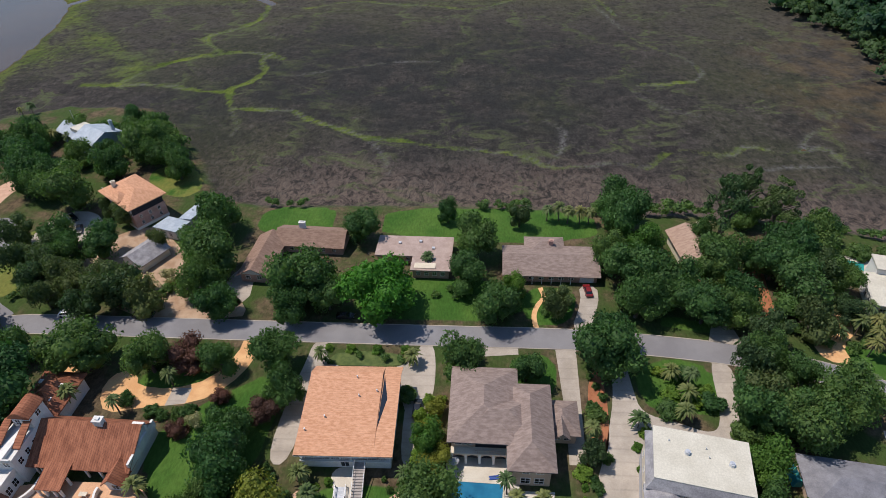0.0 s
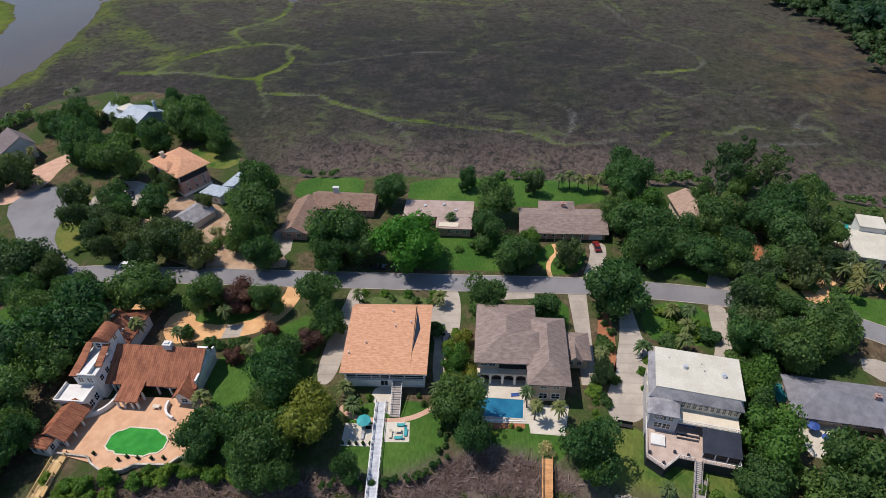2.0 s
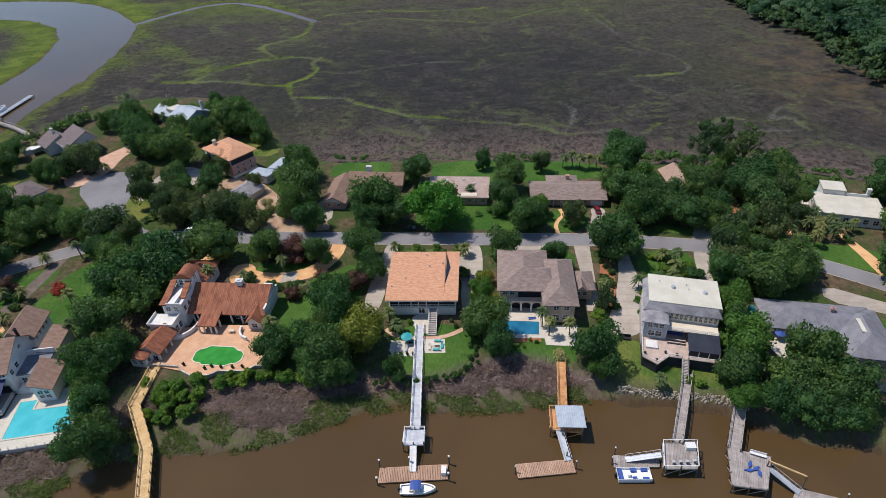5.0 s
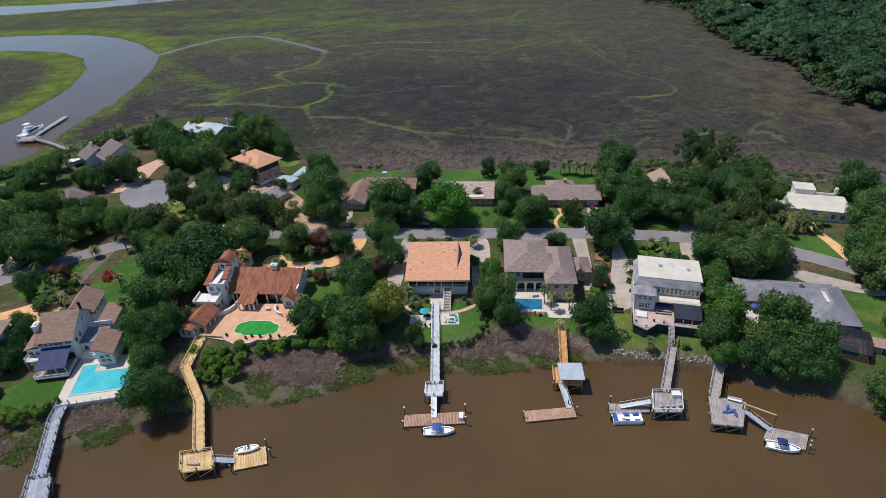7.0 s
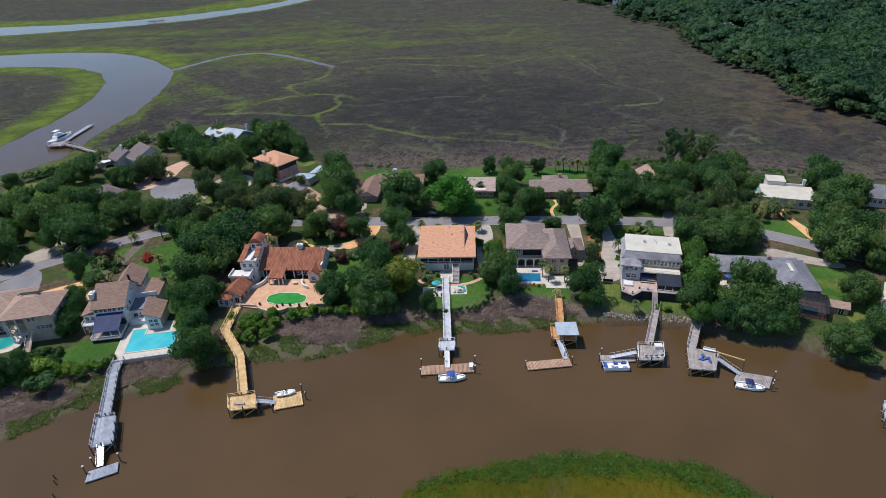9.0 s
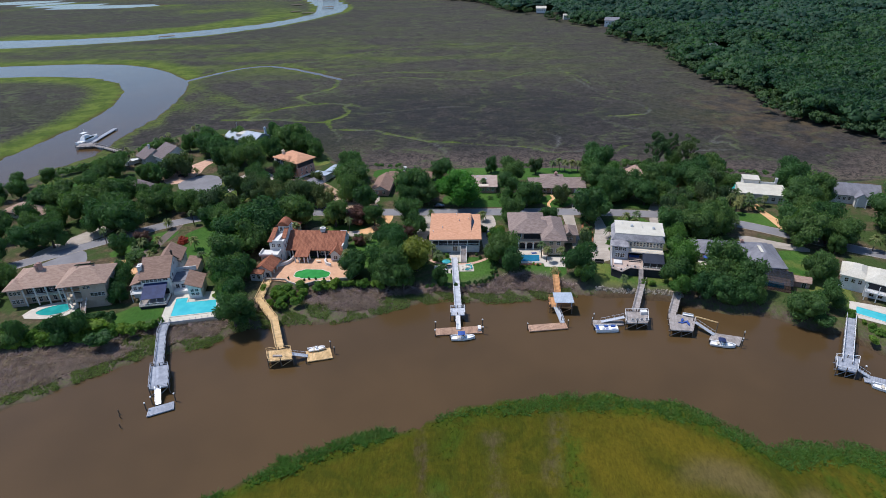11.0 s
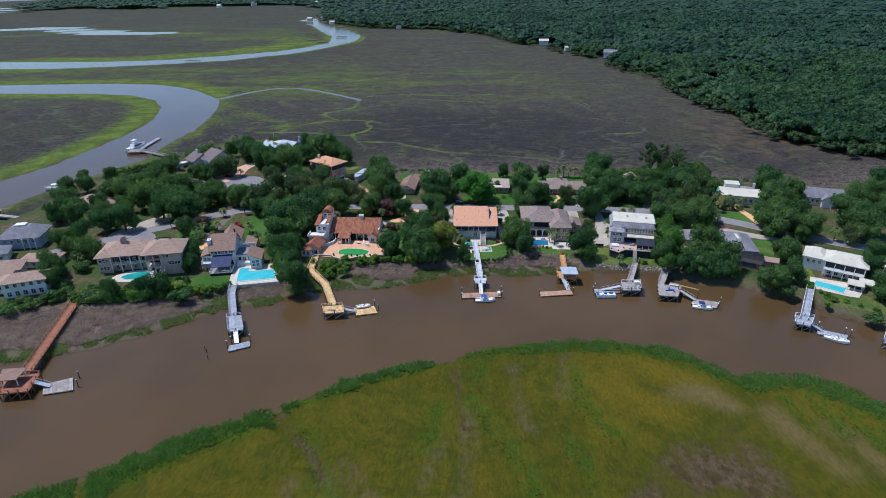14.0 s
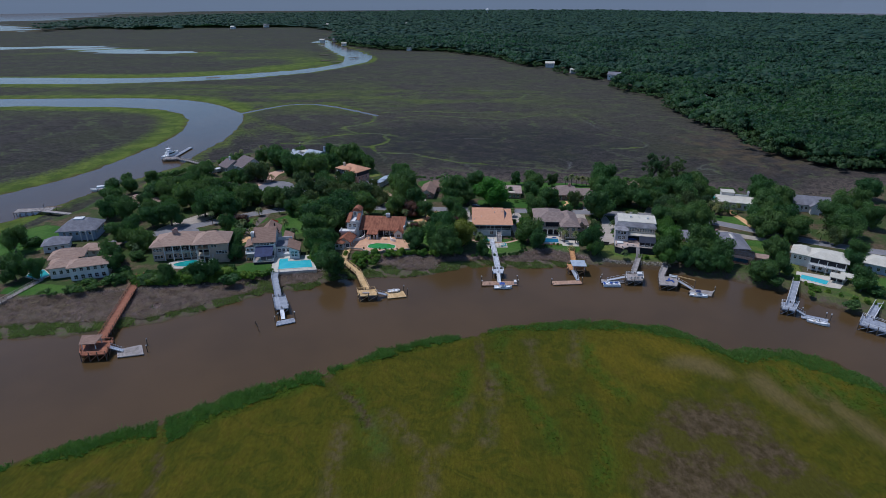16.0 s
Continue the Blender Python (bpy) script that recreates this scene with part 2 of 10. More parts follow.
WOODRED = surface("red_brown_boards", (0.23, 0.085, 0.045), (0.32, 0.13, 0.075), 0.6, 7, 0.85, 0.3, island=0.15)
WOODTAN = surface("tan_float_boards", (0.36, 0.22, 0.15), (0.45, 0.29, 0.2), 0.6, 7, 0.85, 0.3, island=0.12)
PILE = surface("pile_timber", (0.09, 0.065, 0.045), (0.17, 0.13, 0.1), 1.0, 9, 0.95, 0.5)
PALEMETAL = surface("aluminium", (0.5, 0.52, 0.55), (0.6, 0.62, 0.65), 0.8, 8, 0.45, 0.1, metal=0.4)
GEL = surface("white_gelcoat", (0.76, 0.76, 0.76), (0.82, 0.82, 0.81), 0.6, 8, 0.3, 0.02)
BLUEC = surface("blue_canvas", (0.03, 0.07, 0.26), (0.045, 0.1, 0.34), 0.6, 8, 0.7, 0.1)
TEALC = surface("teal_canvas", (0.03, 0.28, 0.3), (0.05, 0.38, 0.4), 0.6, 8, 0.7, 0.1)
RUBBER = surface("black_rubber", (0.012, 0.012, 0.013), (0.02, 0.02, 0.022), 1, 9, 0.8, 0.1)
CARBLACK = surface("black_car_paint", (0.012, 0.013, 0.016), (0.02, 0.022, 0.026), 1, 9, 0.25, 0.0, spec=0.6)
CARRED = surface("dark_red_car_paint", (0.16, 0.012, 0.014), (0.2, 0.018, 0.02), 1, 9, 0.25, 0.0, spec=0.6)
CARWHITE = surface("white_car_paint", (0.66, 0.66, 0.66), (0.74, 0.74, 0.74), 1, 9, 0.25, 0.0, spec=0.6)
BARK = surface("bark", (0.07, 0.055, 0.045), (0.14, 0.115, 0.095), 1.5, 9, 0.95, 0.6, vary=0.2)
OAKLEAF = leaf_mat("oak_leaves", (0.034, 0.085, 0.027), (0.115, 0.215, 0.058), passing=0.42, vary=0.22)
BRIGHTLEAF = leaf_mat("bright_leaves", (0.05, 0.125, 0.022), (0.12, 0.24, 0.046), passing=0.42)
VIVIDLEAF = leaf_mat("vivid_leaves", (0.042, 0.15, 0.018), (0.09, 0.27, 0.036), passing=0.4, vary=0.05)
YELLOWLEAF = leaf_mat("yellow_green_leaves", (0.14, 0.16, 0.02), (0.25, 0.255, 0.04), vary=0.1)
OLIVELEAF = leaf_mat("olive_leaves", (0.045, 0.078, 0.03), (0.125, 0.175, 0.066), passing=0.4, vary=0.22)
REDLEAF = leaf_mat("russet_leaves", (0.07, 0.035, 0.028), (0.15, 0.075, 0.055), vary=0.12)
REDFLOWER = leaf_mat("red_leaves", (0.22, 0.03, 0.02), (0.38, 0.06, 0.035), vary=0.05)
PINELEAF = leaf_mat("pine_needles", (0.042, 0.078, 0.026), (0.09, 0.15, 0.048), vary=0.15)
PALMLEAF = leaf_mat("palm_fronds", (0.08, 0.12, 0.035), (0.2, 0.235, 0.09), vary=0.25)
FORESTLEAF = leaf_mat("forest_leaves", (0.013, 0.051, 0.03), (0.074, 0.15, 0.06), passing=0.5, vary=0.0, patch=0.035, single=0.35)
# leaf colour of the far woods, made bluer to imitate distance haze
HAZED_WOOD = leaf_mat("hazed_forest_leaves", (0.013, 0.05, 0.036), (0.064, 0.134, 0.074), passing=0.5, vary=0.0, patch=0.018, single=0.3)
EDGELEAF = leaf_mat("edge_leaves", (0.032, 0.07, 0.03), (0.085, 0.145, 0.05), passing=0.45, vary=0.0, patch=0.06)
BRUSH = leaf_mat("dry_brush", (0.25, 0.178, 0.178), (0.47, 0.352, 0.35), passing=0.45, vary=0.0)
BUSHLEAF = leaf_mat("bush_leaves", (0.095, 0.18, 0.026), (0.19, 0.32, 0.055), passing=0.45, vary=0.2)
SHOREGREEN = leaf_mat("shore_grass", (0.135, 0.18, 0.06), (0.24, 0.295, 0.11), passing=0.5, vary=0.0)
REED = leaf_mat("green_reeds", (0.075, 0.165, 0.035), (0.14, 0.26, 0.06), passing=0.5, vary=0.0)
FLOWER = leaf_mat("pale_blossom", (0.34, 0.3, 0.13), (0.6, 0.52, 0.3), vary=0.1)

# ---- builders ----
GZ = 2.3  # height of the lots above the river


class Form:
    """Collects faces; made() links them as one mesh object."""

    def __init__(self):
        self.v, self.f = [], []

    def face(self, *pts):
        n = len(self.v)
        self.v.extend(pts)
        self.f.append(tuple(range(n, n + len(pts))))
        return self

    def solid(self, low, high):
        """A closed body between two rings of as many points."""
        n, k = len(self.v), len(low)
        self.v.extend(low)
        self.v.extend(high)
        self.f.append(tuple(range(n + k - 1, n - 1, -1)))
        self.f.append(tuple(range(n + k, n + 2 * k)))
        for i in range(k):
            j = (i + 1) % k
            self.f.append((n + i, n + j, n + k + j, n + k + i))
        return self

    def box(self, x0, x1, y0, y1, z0, z1):
        ring = ((x0, y0), (x1, y0), (x1, y1), (x0, y1))
        return self.solid([(x, y, z0) for x, y in ring], [(x, y, z1) for x, y in ring])

    def slab(self, ring, z0, z1):
        return self.solid([(x, y, z0) for x, y in ring], [(x, y, z1) for x, y in ring])

    def beam(self, a, b, w, h):
        """A bar from a to b."""
        a, b = Vector(a), Vector(b)
        d = (b - a).normalized()
        s = d.cross(Vector((0, 0, 1)))
        s = Vector((1, 0, 0)) if s.length < 1e-3 else s.normalized()
        u = s.cross(d).normalized()
        q = [s * w / 2 * i + u * h / 2 * j for i, j in ((-1, -1), (1, -1), (1, 1), (-1, 1))]
        return self.solid([tuple(a + c) for c in q], [tuple(b + c) for c in q])

    def sweep(self, path, w, h):
        """One unbroken bar along a bent line."""
        pts = [Vector(q) for q in path]
        n0 = len(self.v)
        for i, q in enumerate(pts):
            d = (pts[min(i + 1, len(pts) - 1)] - pts[max(i - 1, 0)]).normalized()
            s = d.cross(Vector((0, 0, 1))).normalized()
            u = s.cross(d).normalized()
            self.v.extend(tuple(q + s * w / 2 * a + u * h / 2 * b) for a, b in ((-1, -1), (1, -1), (1, 1), (-1, 1)))
        for i in range(len(pts) - 1):
            for j in range(4):
                k = (j + 1) % 4
                self.f.append((n0 + 4 * i + j, n0 + 4 * i + k, n0 + 4 * i + 4 + k, n0 + 4 * i + 4 + j))
        e = n0 + 4 * (len(pts) - 1)
        self.f += [(n0 + 3, n0 + 2, n0 + 1, n0), (e, e + 1, e + 2, e + 3)]
        return self

    def tube(self, a, b, r0, r1, n=8):
        a, b = Vector(a), Vector(b)
        d = (b - a).normalized()
        s = d.orthogonal().normalized()
        u = d.cross(s)
        ring = [(math.cos(2 * math.pi * i / n), math.sin(2 * math.pi * i / n)) for i in range(n)]
        return self.solid([tuple(a + (s * c + u * e) * r0) for c, e in ring], [tuple(b + (s * c + u * e) * r1) for c, e in ring])

    def mesh(self, name, mat, fix=True):
        me = bpy.data.meshes.new(name)
        me.from_pydata([tuple(p) for p in self.v], [], self.f)
        if fix:
            bm = bmesh.new()
            bm.from_mesh(me)
            bmesh.ops.recalc_face_normals(bm, faces=bm.faces)
            bm.to_mesh(me)
            bm.free()
        me.materials.append(mat)
        return me

    def made(self, name, mat, parent=None, label="", m=None):
        ob = new(name, self.mesh(name, mat))
        if parent:
            ob.parent = parent
        if m is not None:
            ob.matrix_basis = m
        return tagged(ob, label)


def thing(name, label, category, x=0.0, y=0.0, z=0.0, turn=0.0, group="", kind=""):
    ob = new(name)
    ob.empty_display_size = 0.5
    ob.matrix_basis = pose(x, y, z, 0, 0, turn)
    return tagged(ob, label, category, group, kind)


def share(name, me, parent, m, label=""):
    """One more object on a mesh that others use too."""
    ob = new(name, me)
    ob.parent = parent
    ob.matrix_basis = m
    return tagged(ob, label)


def bulk(name, verts, faces, mat, parent=None, smooth=False):
    """A mesh object from arrays: verts (n, 3), faces (m, 3) or (m, 4)."""
    me = bpy.data.meshes.new(name)
    k = faces.shape[1]
    me.vertices.add(len(verts))
    me.vertices.foreach_set("co", np.ascontiguousarray(verts, dtype=np.float32).ravel())
    me.loops.add(faces.size)
    me.loops.foreach_set("vertex_index", np.ascontiguousarray(faces, dtype=np.int32).ravel())
    me.polygons.add(len(faces))
    me.polygons.foreach_set("loop_start", np.arange(0, faces.size, k, dtype=np.int32))
    me.update(calc_edges=True)
    me.validate()
    if smooth:
        me.polygons.foreach_set("use_smooth", np.ones(len(faces), dtype=bool))
    me.materials.append(mat)
    if name == "":
        return me
    ob = new(name, me)
    if parent:
        ob.parent = parent
    return ob


def part_of(px, py, ring):
    """Signed distance to a ring of points: below 0 inside."""
    ring = np.asarray(ring, float)
    d2 = np.full(px.shape, 1e18)
    inside = np.zeros(px.shape, bool)
    for (ax, ay), (bx, by) in zip(ring, np.roll(ring, -1, axis=0)):
        ex, ey = bx - ax, by - ay
        t = np.clip(((px - ax) * ex + (py - ay) * ey) / (ex * ex + ey * ey + 1e-9), 0, 1)
        d2 = np.minimum(d2, (px - ax - t * ex) ** 2 + (py - ay - t * ey) ** 2)
        cross = (ay > py) != (by > py)
        if ay != by:
            inside ^= cross & (px < ex * (py - ay) / (by - ay) + ax)
    return np.where(inside, -1, 1) * np.sqrt(d2)


def line_of(px, py, pts):
    """Distance to an open line."""
    d2 = np.full(px.shape, 1e18)
    for (ax, ay), (bx, by) in zip(pts[:-1], pts[1:]):
        ex, ey = bx - ax, by - ay
        t = np.clip(((px - ax) * ex + (py - ay) * ey) / (ex * ex + ey * ey + 1e-9), 0, 1)
        d2 = np.minimum(d2, (px - ax - t * ex) ** 2 + (py - ay - t * ey) ** 2)
    return np.sqrt(d2)


def round_line(pts, times=2):
    """Corner cutting on an open line."""
    for _ in range(times):
        out = [pts[0]]
        for (ax, ay), (bx, by) in zip(pts[:-1], pts[1:]):
            out += [(0.75 * ax + 0.25 * bx, 0.75 * ay + 0.25 * by), (0.25 * ax + 0.75 * bx, 0.25 * ay + 0.75 * by)]
        pts = out + [pts[-1]]
    return pts


def round_ring(pts, times=2):
    for _ in range(times):
        out = []
        for (ax, ay), (bx, by) in zip(pts, pts[1:] + pts[:1]):
            out += [(0.75 * ax + 0.25 * bx, 0.75 * ay + 0.25 * by), (0.25 * ax + 0.75 * bx, 0.25 * ay + 0.75 * by)]
        pts = out
    return pts


def ribbon(pts, width):
    """Left and right edges of a strip along a line."""
    left, right = [], []
    for i, p in enumerate(pts):
        a, b = pts[max(i - 1, 0)], pts[min(i + 1, len(pts) - 1)]
        dx, dy = b[0] - a[0], b[1] - a[1]
        n = math.hypot(dx, dy)
        w = width[min(i, len(width) - 1)] / 2 if isinstance(width, (list, tuple)) else width / 2
        left.append((p[0] - dy / n * w, p[1] + dx / n * w))
        right.append((p[0] + dy / n * w, p[1] - dx / n * w))
    return left, right

# ---- ground and water ----
SHORE = [(-900, -230), (-420, -95), (-300, -55), (-240, -40), (-201, -33), (-182, -32), (-165, -25), (-152, -21), (-137, -10), (-128, -3), (-118, 5), (-102, 10), (-96, 18), (-82, 21), (-66, 22), (-56, 24), (-41, 32), (-31, 36), (-15, 34), (-2, 35), (6, 37), (22, 39), (34, 39), (45, 36), (52, 32), (61, 28), (74, 26), (82, 21), (86, 19), (93, 16.5), (97.5, 9.5), (104, 3), (119, -9), (135, -21), (160, -40), (230, -110), (330, -260), (500, -600)]
FARSIDE = [(430, -700), (260, -330), (170, -160), (120, -82), (90, -48), (82, -33), (72, -28), (60, -27), (50, -30), (45, -23), (35, -14), (15, -10), (-2, -11), (-23, -16), (-35, -22), (-51, -28), (-64, -34), (-79, -43), (-85, -48), (-96, -54), (-106, -60), (-117, -70), (-124, -75), (-134, -79), (-145, -84), (-155, -93), (-200, -130), (-300, -210), (-500, -330), (-900, -520)]
RIVER_RING = SHORE + FARSIDE
CREEK = [(-420, -30), (-340, 20), (-300, 58), (-285, 77), (-276, 90), (-268, 125), (-254, 165), (-242, 190), (-244, 233), (-242, 270), (-246, 305), (-254, 345), (-268, 388), (-286, 408), (-305, 430), (-336, 455), (-370, 472), (-422, 480), (-502, 474), (-700, 455), (-1200, 400), (-1200, 335), (-700, 385), (-529, 420), (-437, 421), (-401, 418), (-362, 408), (-330, 386), (-308, 352), (-293, 306), (-289, 272), (-289, 246), (-292, 214), (-296, 176), (-303, 154), (-316, 128), (-345, 84), (-420, 40), (-560, 0)]
FAR_RIVER = [(-1500, 600), (-900, 645), (-704, 652), (-578, 650), (-477, 660), (-395, 702), (-326, 755), (-287, 814), (-269, 882), (-284, 982), (-336, 1115), (-390, 1264), (-450, 1420), (-425, 1430), (-363, 1296), (-332, 1214), (-279, 1099), (-230, 979), (-227, 899), (-251, 822), (-287, 740), (-364, 664), (-444, 626), (-545, 595), (-658, 591), (-900, 575), (-1500, 520)]
FAR_BAND = [(-1700, 1110), (-1300, 1140), (-1091, 1166), (-1014, 1206), (-968, 1218), (-863, 1155), (-722, 1082), (-560, 1075), (-700, 1052), (-732, 1034), (-868, 1101), (-943, 1159), (-1070, 1137), (-1300, 1105), (-1700, 1075)]
SOUND = [(-4800, 2300), (-2300, 2100), (-1500, 1790), (-1750, 2060), (-2400, 2420), (-2100, 2700), (-2300, 3600), (-2000, 4900), (-4900, 4900)]
SOUND_EAST = [(1250, 4900), (1500, 4100), (1900, 3500), (2600, 3000), (4900, 2700), (4900, 4900)]
TRIBUTARY = [(-270, 393), (-262, 408), (-254, 420), (-246, 434), (-238, 443), (-226, 449), (-215, 450), (-198, 443), (-183, 432), (-168, 419), (-155, 408), (-146, 398), (-139, 392), (-134, 387)]
LAND = [(-330, -45), (-262, -24), (-217, -12), (-190, -3), (-165, 3), (-142, 8), (-124, 18), (-104, 22), (-97, 34), (-82, 39), (-60, 41), (-37, 43), (-22, 42), (-12, 47), (4, 49), (14, 45), (23, 41), (46, 38), (58, 33), (74, 29), (92, 19), (104, 6), (119, -6), (137, -18), (162, -36), (235, -105), (340, -255), (700, -500), (900, 150), (420, 190), (240, 175), (180, 140), (144, 133), (123, 144), (106, 150), (88, 154), (53, 156), (16, 160), (-30, 161), (-70, 160), (-91, 165), (-97, 178), (-108, 194), (-122, 214), (-145, 234), (-182, 236), (-205, 224), (-219, 200), (-228, 178), (-240, 155), (-252, 130), (-253, 95), (-262, 70), (-268, 45), (-300, 20), (-420, -45)]
CREEK_LINES = [  # tidal threads through the wide marsh: half-width of the green margin, its strength, the line
    (4.5, 1.0, [(-134, 388), (-131, 363), (-133, 349), (-143, 336), (-152, 330), (-154, 323), (-145, 312), (-136, 301)]),
    (5.0, 1.0, [(-190, 262), (-175, 261), (-171, 270), (-167, 280), (-159, 289), (-150, 295), (-136, 301), (-125, 303), (-117, 302), (-108, 297), (-102, 294)]),
    (4.2, 1.0, [(-172, 261), (-162, 262), (-150, 261), (-137, 257), (-125, 253), (-116, 253), (-116, 258), (-109, 263), (-107, 271), (-105, 278), (-111, 288), (-111, 297), (-109, 300)]),
    (3.8, 1.0, [(-115, 252), (-113, 244), (-109, 236), (-101, 235), (-91, 235), (-80, 234), (-77, 229), (-69, 223), (-60, 219), (-52, 214), (-44, 209), (-38, 208), (-28, 207), (-19, 203)]),
    (3.0, 0.8, [(-19, 203), (-10, 201), (0, 200), (11, 197), (19, 194), (23, 188), (31, 187), (41, 188), (48, 191)]),
    (4.5, 0.7, [(-109, 236), (-101, 221), (-100, 211)]),
    (2.4, 0.55, [(-105, 276), (-95, 271), (-82, 274), (-69, 280), (-56, 284), (-42, 288), (-31, 289), (-18, 287)]),
    (2.2, 0.3, [(-44, 209), (-39, 201), (-36, 194), (-32, 182)]),
    (2.6, 0.45, [(23, 188), (30, 196), (33, 207), (33, 218), (27, 224)]),
    (3.4, 0.7, [(41, 188), (48, 191), (56, 189), (61, 187), (65, 192), (69, 198), (78, 200), (84, 196), (93, 196)]),
    (2.4, 0.5, [(89, 188), (100, 186), (110, 188), (120, 188), (128, 188), (130, 185), (133, 179), (142, 172)]),
    (3.2, 0.8, [(93, 196), (98, 202), (104, 202), (110, 198), (119, 199), (124, 202), (129, 200), (130, 188)]),
    (3.0, 0.6, [(119, 200), (125, 211), (132, 216), (142, 219), (138, 230), (128, 240)]),
    (3.2, 0.6, [(60, 420), (67, 380), (73, 353), (78, 329), (82, 312), (91, 300), (101, 289), (104, 271), (97, 262)]),
    (4.0, 0.95, [(97, 262), (84, 259), (71, 258)]),
    (2.4, 0.4, [(67, 253), (73, 241), (80, 232), (90, 228)]),
    (4.0, 0.8, [(-108, 376), (-80, 392), (-52, 380), (-34, 381), (-8, 368), (9, 377), (32, 400), (56, 409), (71, 391), (78, 355)]),
    (7.0, 0.8, [(-128, 401), (-110, 408), (-92, 411), (-45, 405), (-10, 412)]),
    (9.0, 0.7, [(-206, 457), (-180, 458), (-147, 498), (-108, 534), (-52, 555), (10, 560)]),
    (6.0, 0.7, [(-40, 470), (-12, 478), (-2, 489), (20, 499), (27, 532), (49, 528)]),
    (3.0, 0.5, [(-134, 386), (-120, 378), (-96, 376)]),
]
FAR_GREEN = [  # wide green margins of the far river
    (30, 1.0, [(-640, 668), (-560, 668), (-470, 690), (-410, 730), (-345, 800), (-318, 860)]),
    (45, 0.8, [(-318, 860), (-340, 930), (-390, 960), (-470, 960)]),
    (16, 0.9, [(-900, 555), (-700, 572), (-560, 575)]),
    (26, 0.7, [(-940, 1010), (-860, 1050)]),
    (30, 0.6, [(-773, 1178), (-587, 1198), (-420, 1120)]),
    (40, 0.6, [(-631, 1018), (-466, 1034), (-380, 1060)]),
]
SHORE_BAND = [(-241, 223), (-244, 231), (-243, 276), (-253, 354), (-264, 396), (-256, 396), (-221, 352), (-184, 306), (-152, 329), (-154, 311), (-170, 274), (-178, 262), (-203, 272), (-226, 264), (-235, 240), (-237, 222)]
SOUTH_GULLIES = [[(-83, -47), (-76, -57), (-68, -64), (-64, -73)], [(-34, -21), (-33, -40), (-30, -54)], [(-123, -73), (-117, -85), (-112, -102), (-116, -140)]]
SOUTH_WASH = [[(-16, -27), (-15, -42), (-13, -54)], [(-29, -44), (-29, -61), (-32, -77)], [(-36, -60), (-43, -81)], [(-60, -67), (-50, -80), (-46, -86), (-44, -130)], [(-72, -72), (-70, -98)], [(-64, -72), (-58, -86)], [(2, -14), (-2, -38)]]
SOUTH_GOLD = [[(14, -24), (16, -36), (24, -46)], [(8, -30), (10, -44), (8, -52)], [(24, -27), (38, -30)], [(60, -38), (68, -40), (78, -47)]]
SOUTH_RICH = [[(-29, -42), (-21, -55), (-14, -68), (-13, -79)], [(-72, -57), (-66, -70), (-60, -82)], [(3, -28), (3, -43), (10, -56)], [(-38, -44), (-41, -60)], [(-38, -44), (-40, -60)], [(-100, -60), (-88, -56)], [(-24, -20), (-26, -30)], [(-3, -58), (2, -72), (-4, -90)]]
SOUTH_FRINGE = [[(60, -36), (61, -50)], [(68, -38), (69, -53)], [(74, -42), (76, -58)], [(84, -48), (84, -62)], [(80, -46), (80, -54)], [(90, -52), (92, -66)]]
SOUTH_PALE = [[(29, -37), (38, -38), (43, -42)], [(54, -44), (58, -58), (62, -64)], [(66, -52), (72, -62), (76, -74)]]
BROWN_PATCH = [(7, -76), (11, -68), (18, -60), (25, -55), (32, -53), (39, -51), (42, -56), (45, -59), (49, -63), (50, -72), (54, -84), (60, -100), (40, -130), (0, -130), (2, -90)]
SMALL_PATCH = [(-131, -98), (-123, -94), (-114, -104), (-122, -122), (-136, -112)]
REED_BEDS = [[(-175, -98), (-162, -88), (-156, -87), (-153, -92), (-157, -96)], [(-150, -90), (-142, -83), (-131, -75), (-124, -73), (-121, -80), (-133, -85), (-147, -91)], [(-122, -74), (-116, -65), (-101, -55), (-87, -47), (-85, -54), (-95, -62), (-106, -70), (-117, -80)],
             [(-82, -46), (-73, -37), (-58, -29), (-36, -20), (-36, -23.5), (-47, -29.5), (-60, -35.5), (-74, -43.5), (-80, -48)], [(-30, -19), (-20, -16), (-8, -14), (6, -9.5), (15, -11), (28, -12.5), (37, -15), (46, -21), (51, -27), (60, -26), (69, -26), (76, -29), (84, -37), (92, -48), (120, -82), (114, -84), (86, -49), (79, -45), (72, -39), (65, -34), (52, -35), (44, -29), (35, -22), (27, -19), (14, -17), (5, -16.5), (-8, -18), (-20, -19), (-30, -22)]]
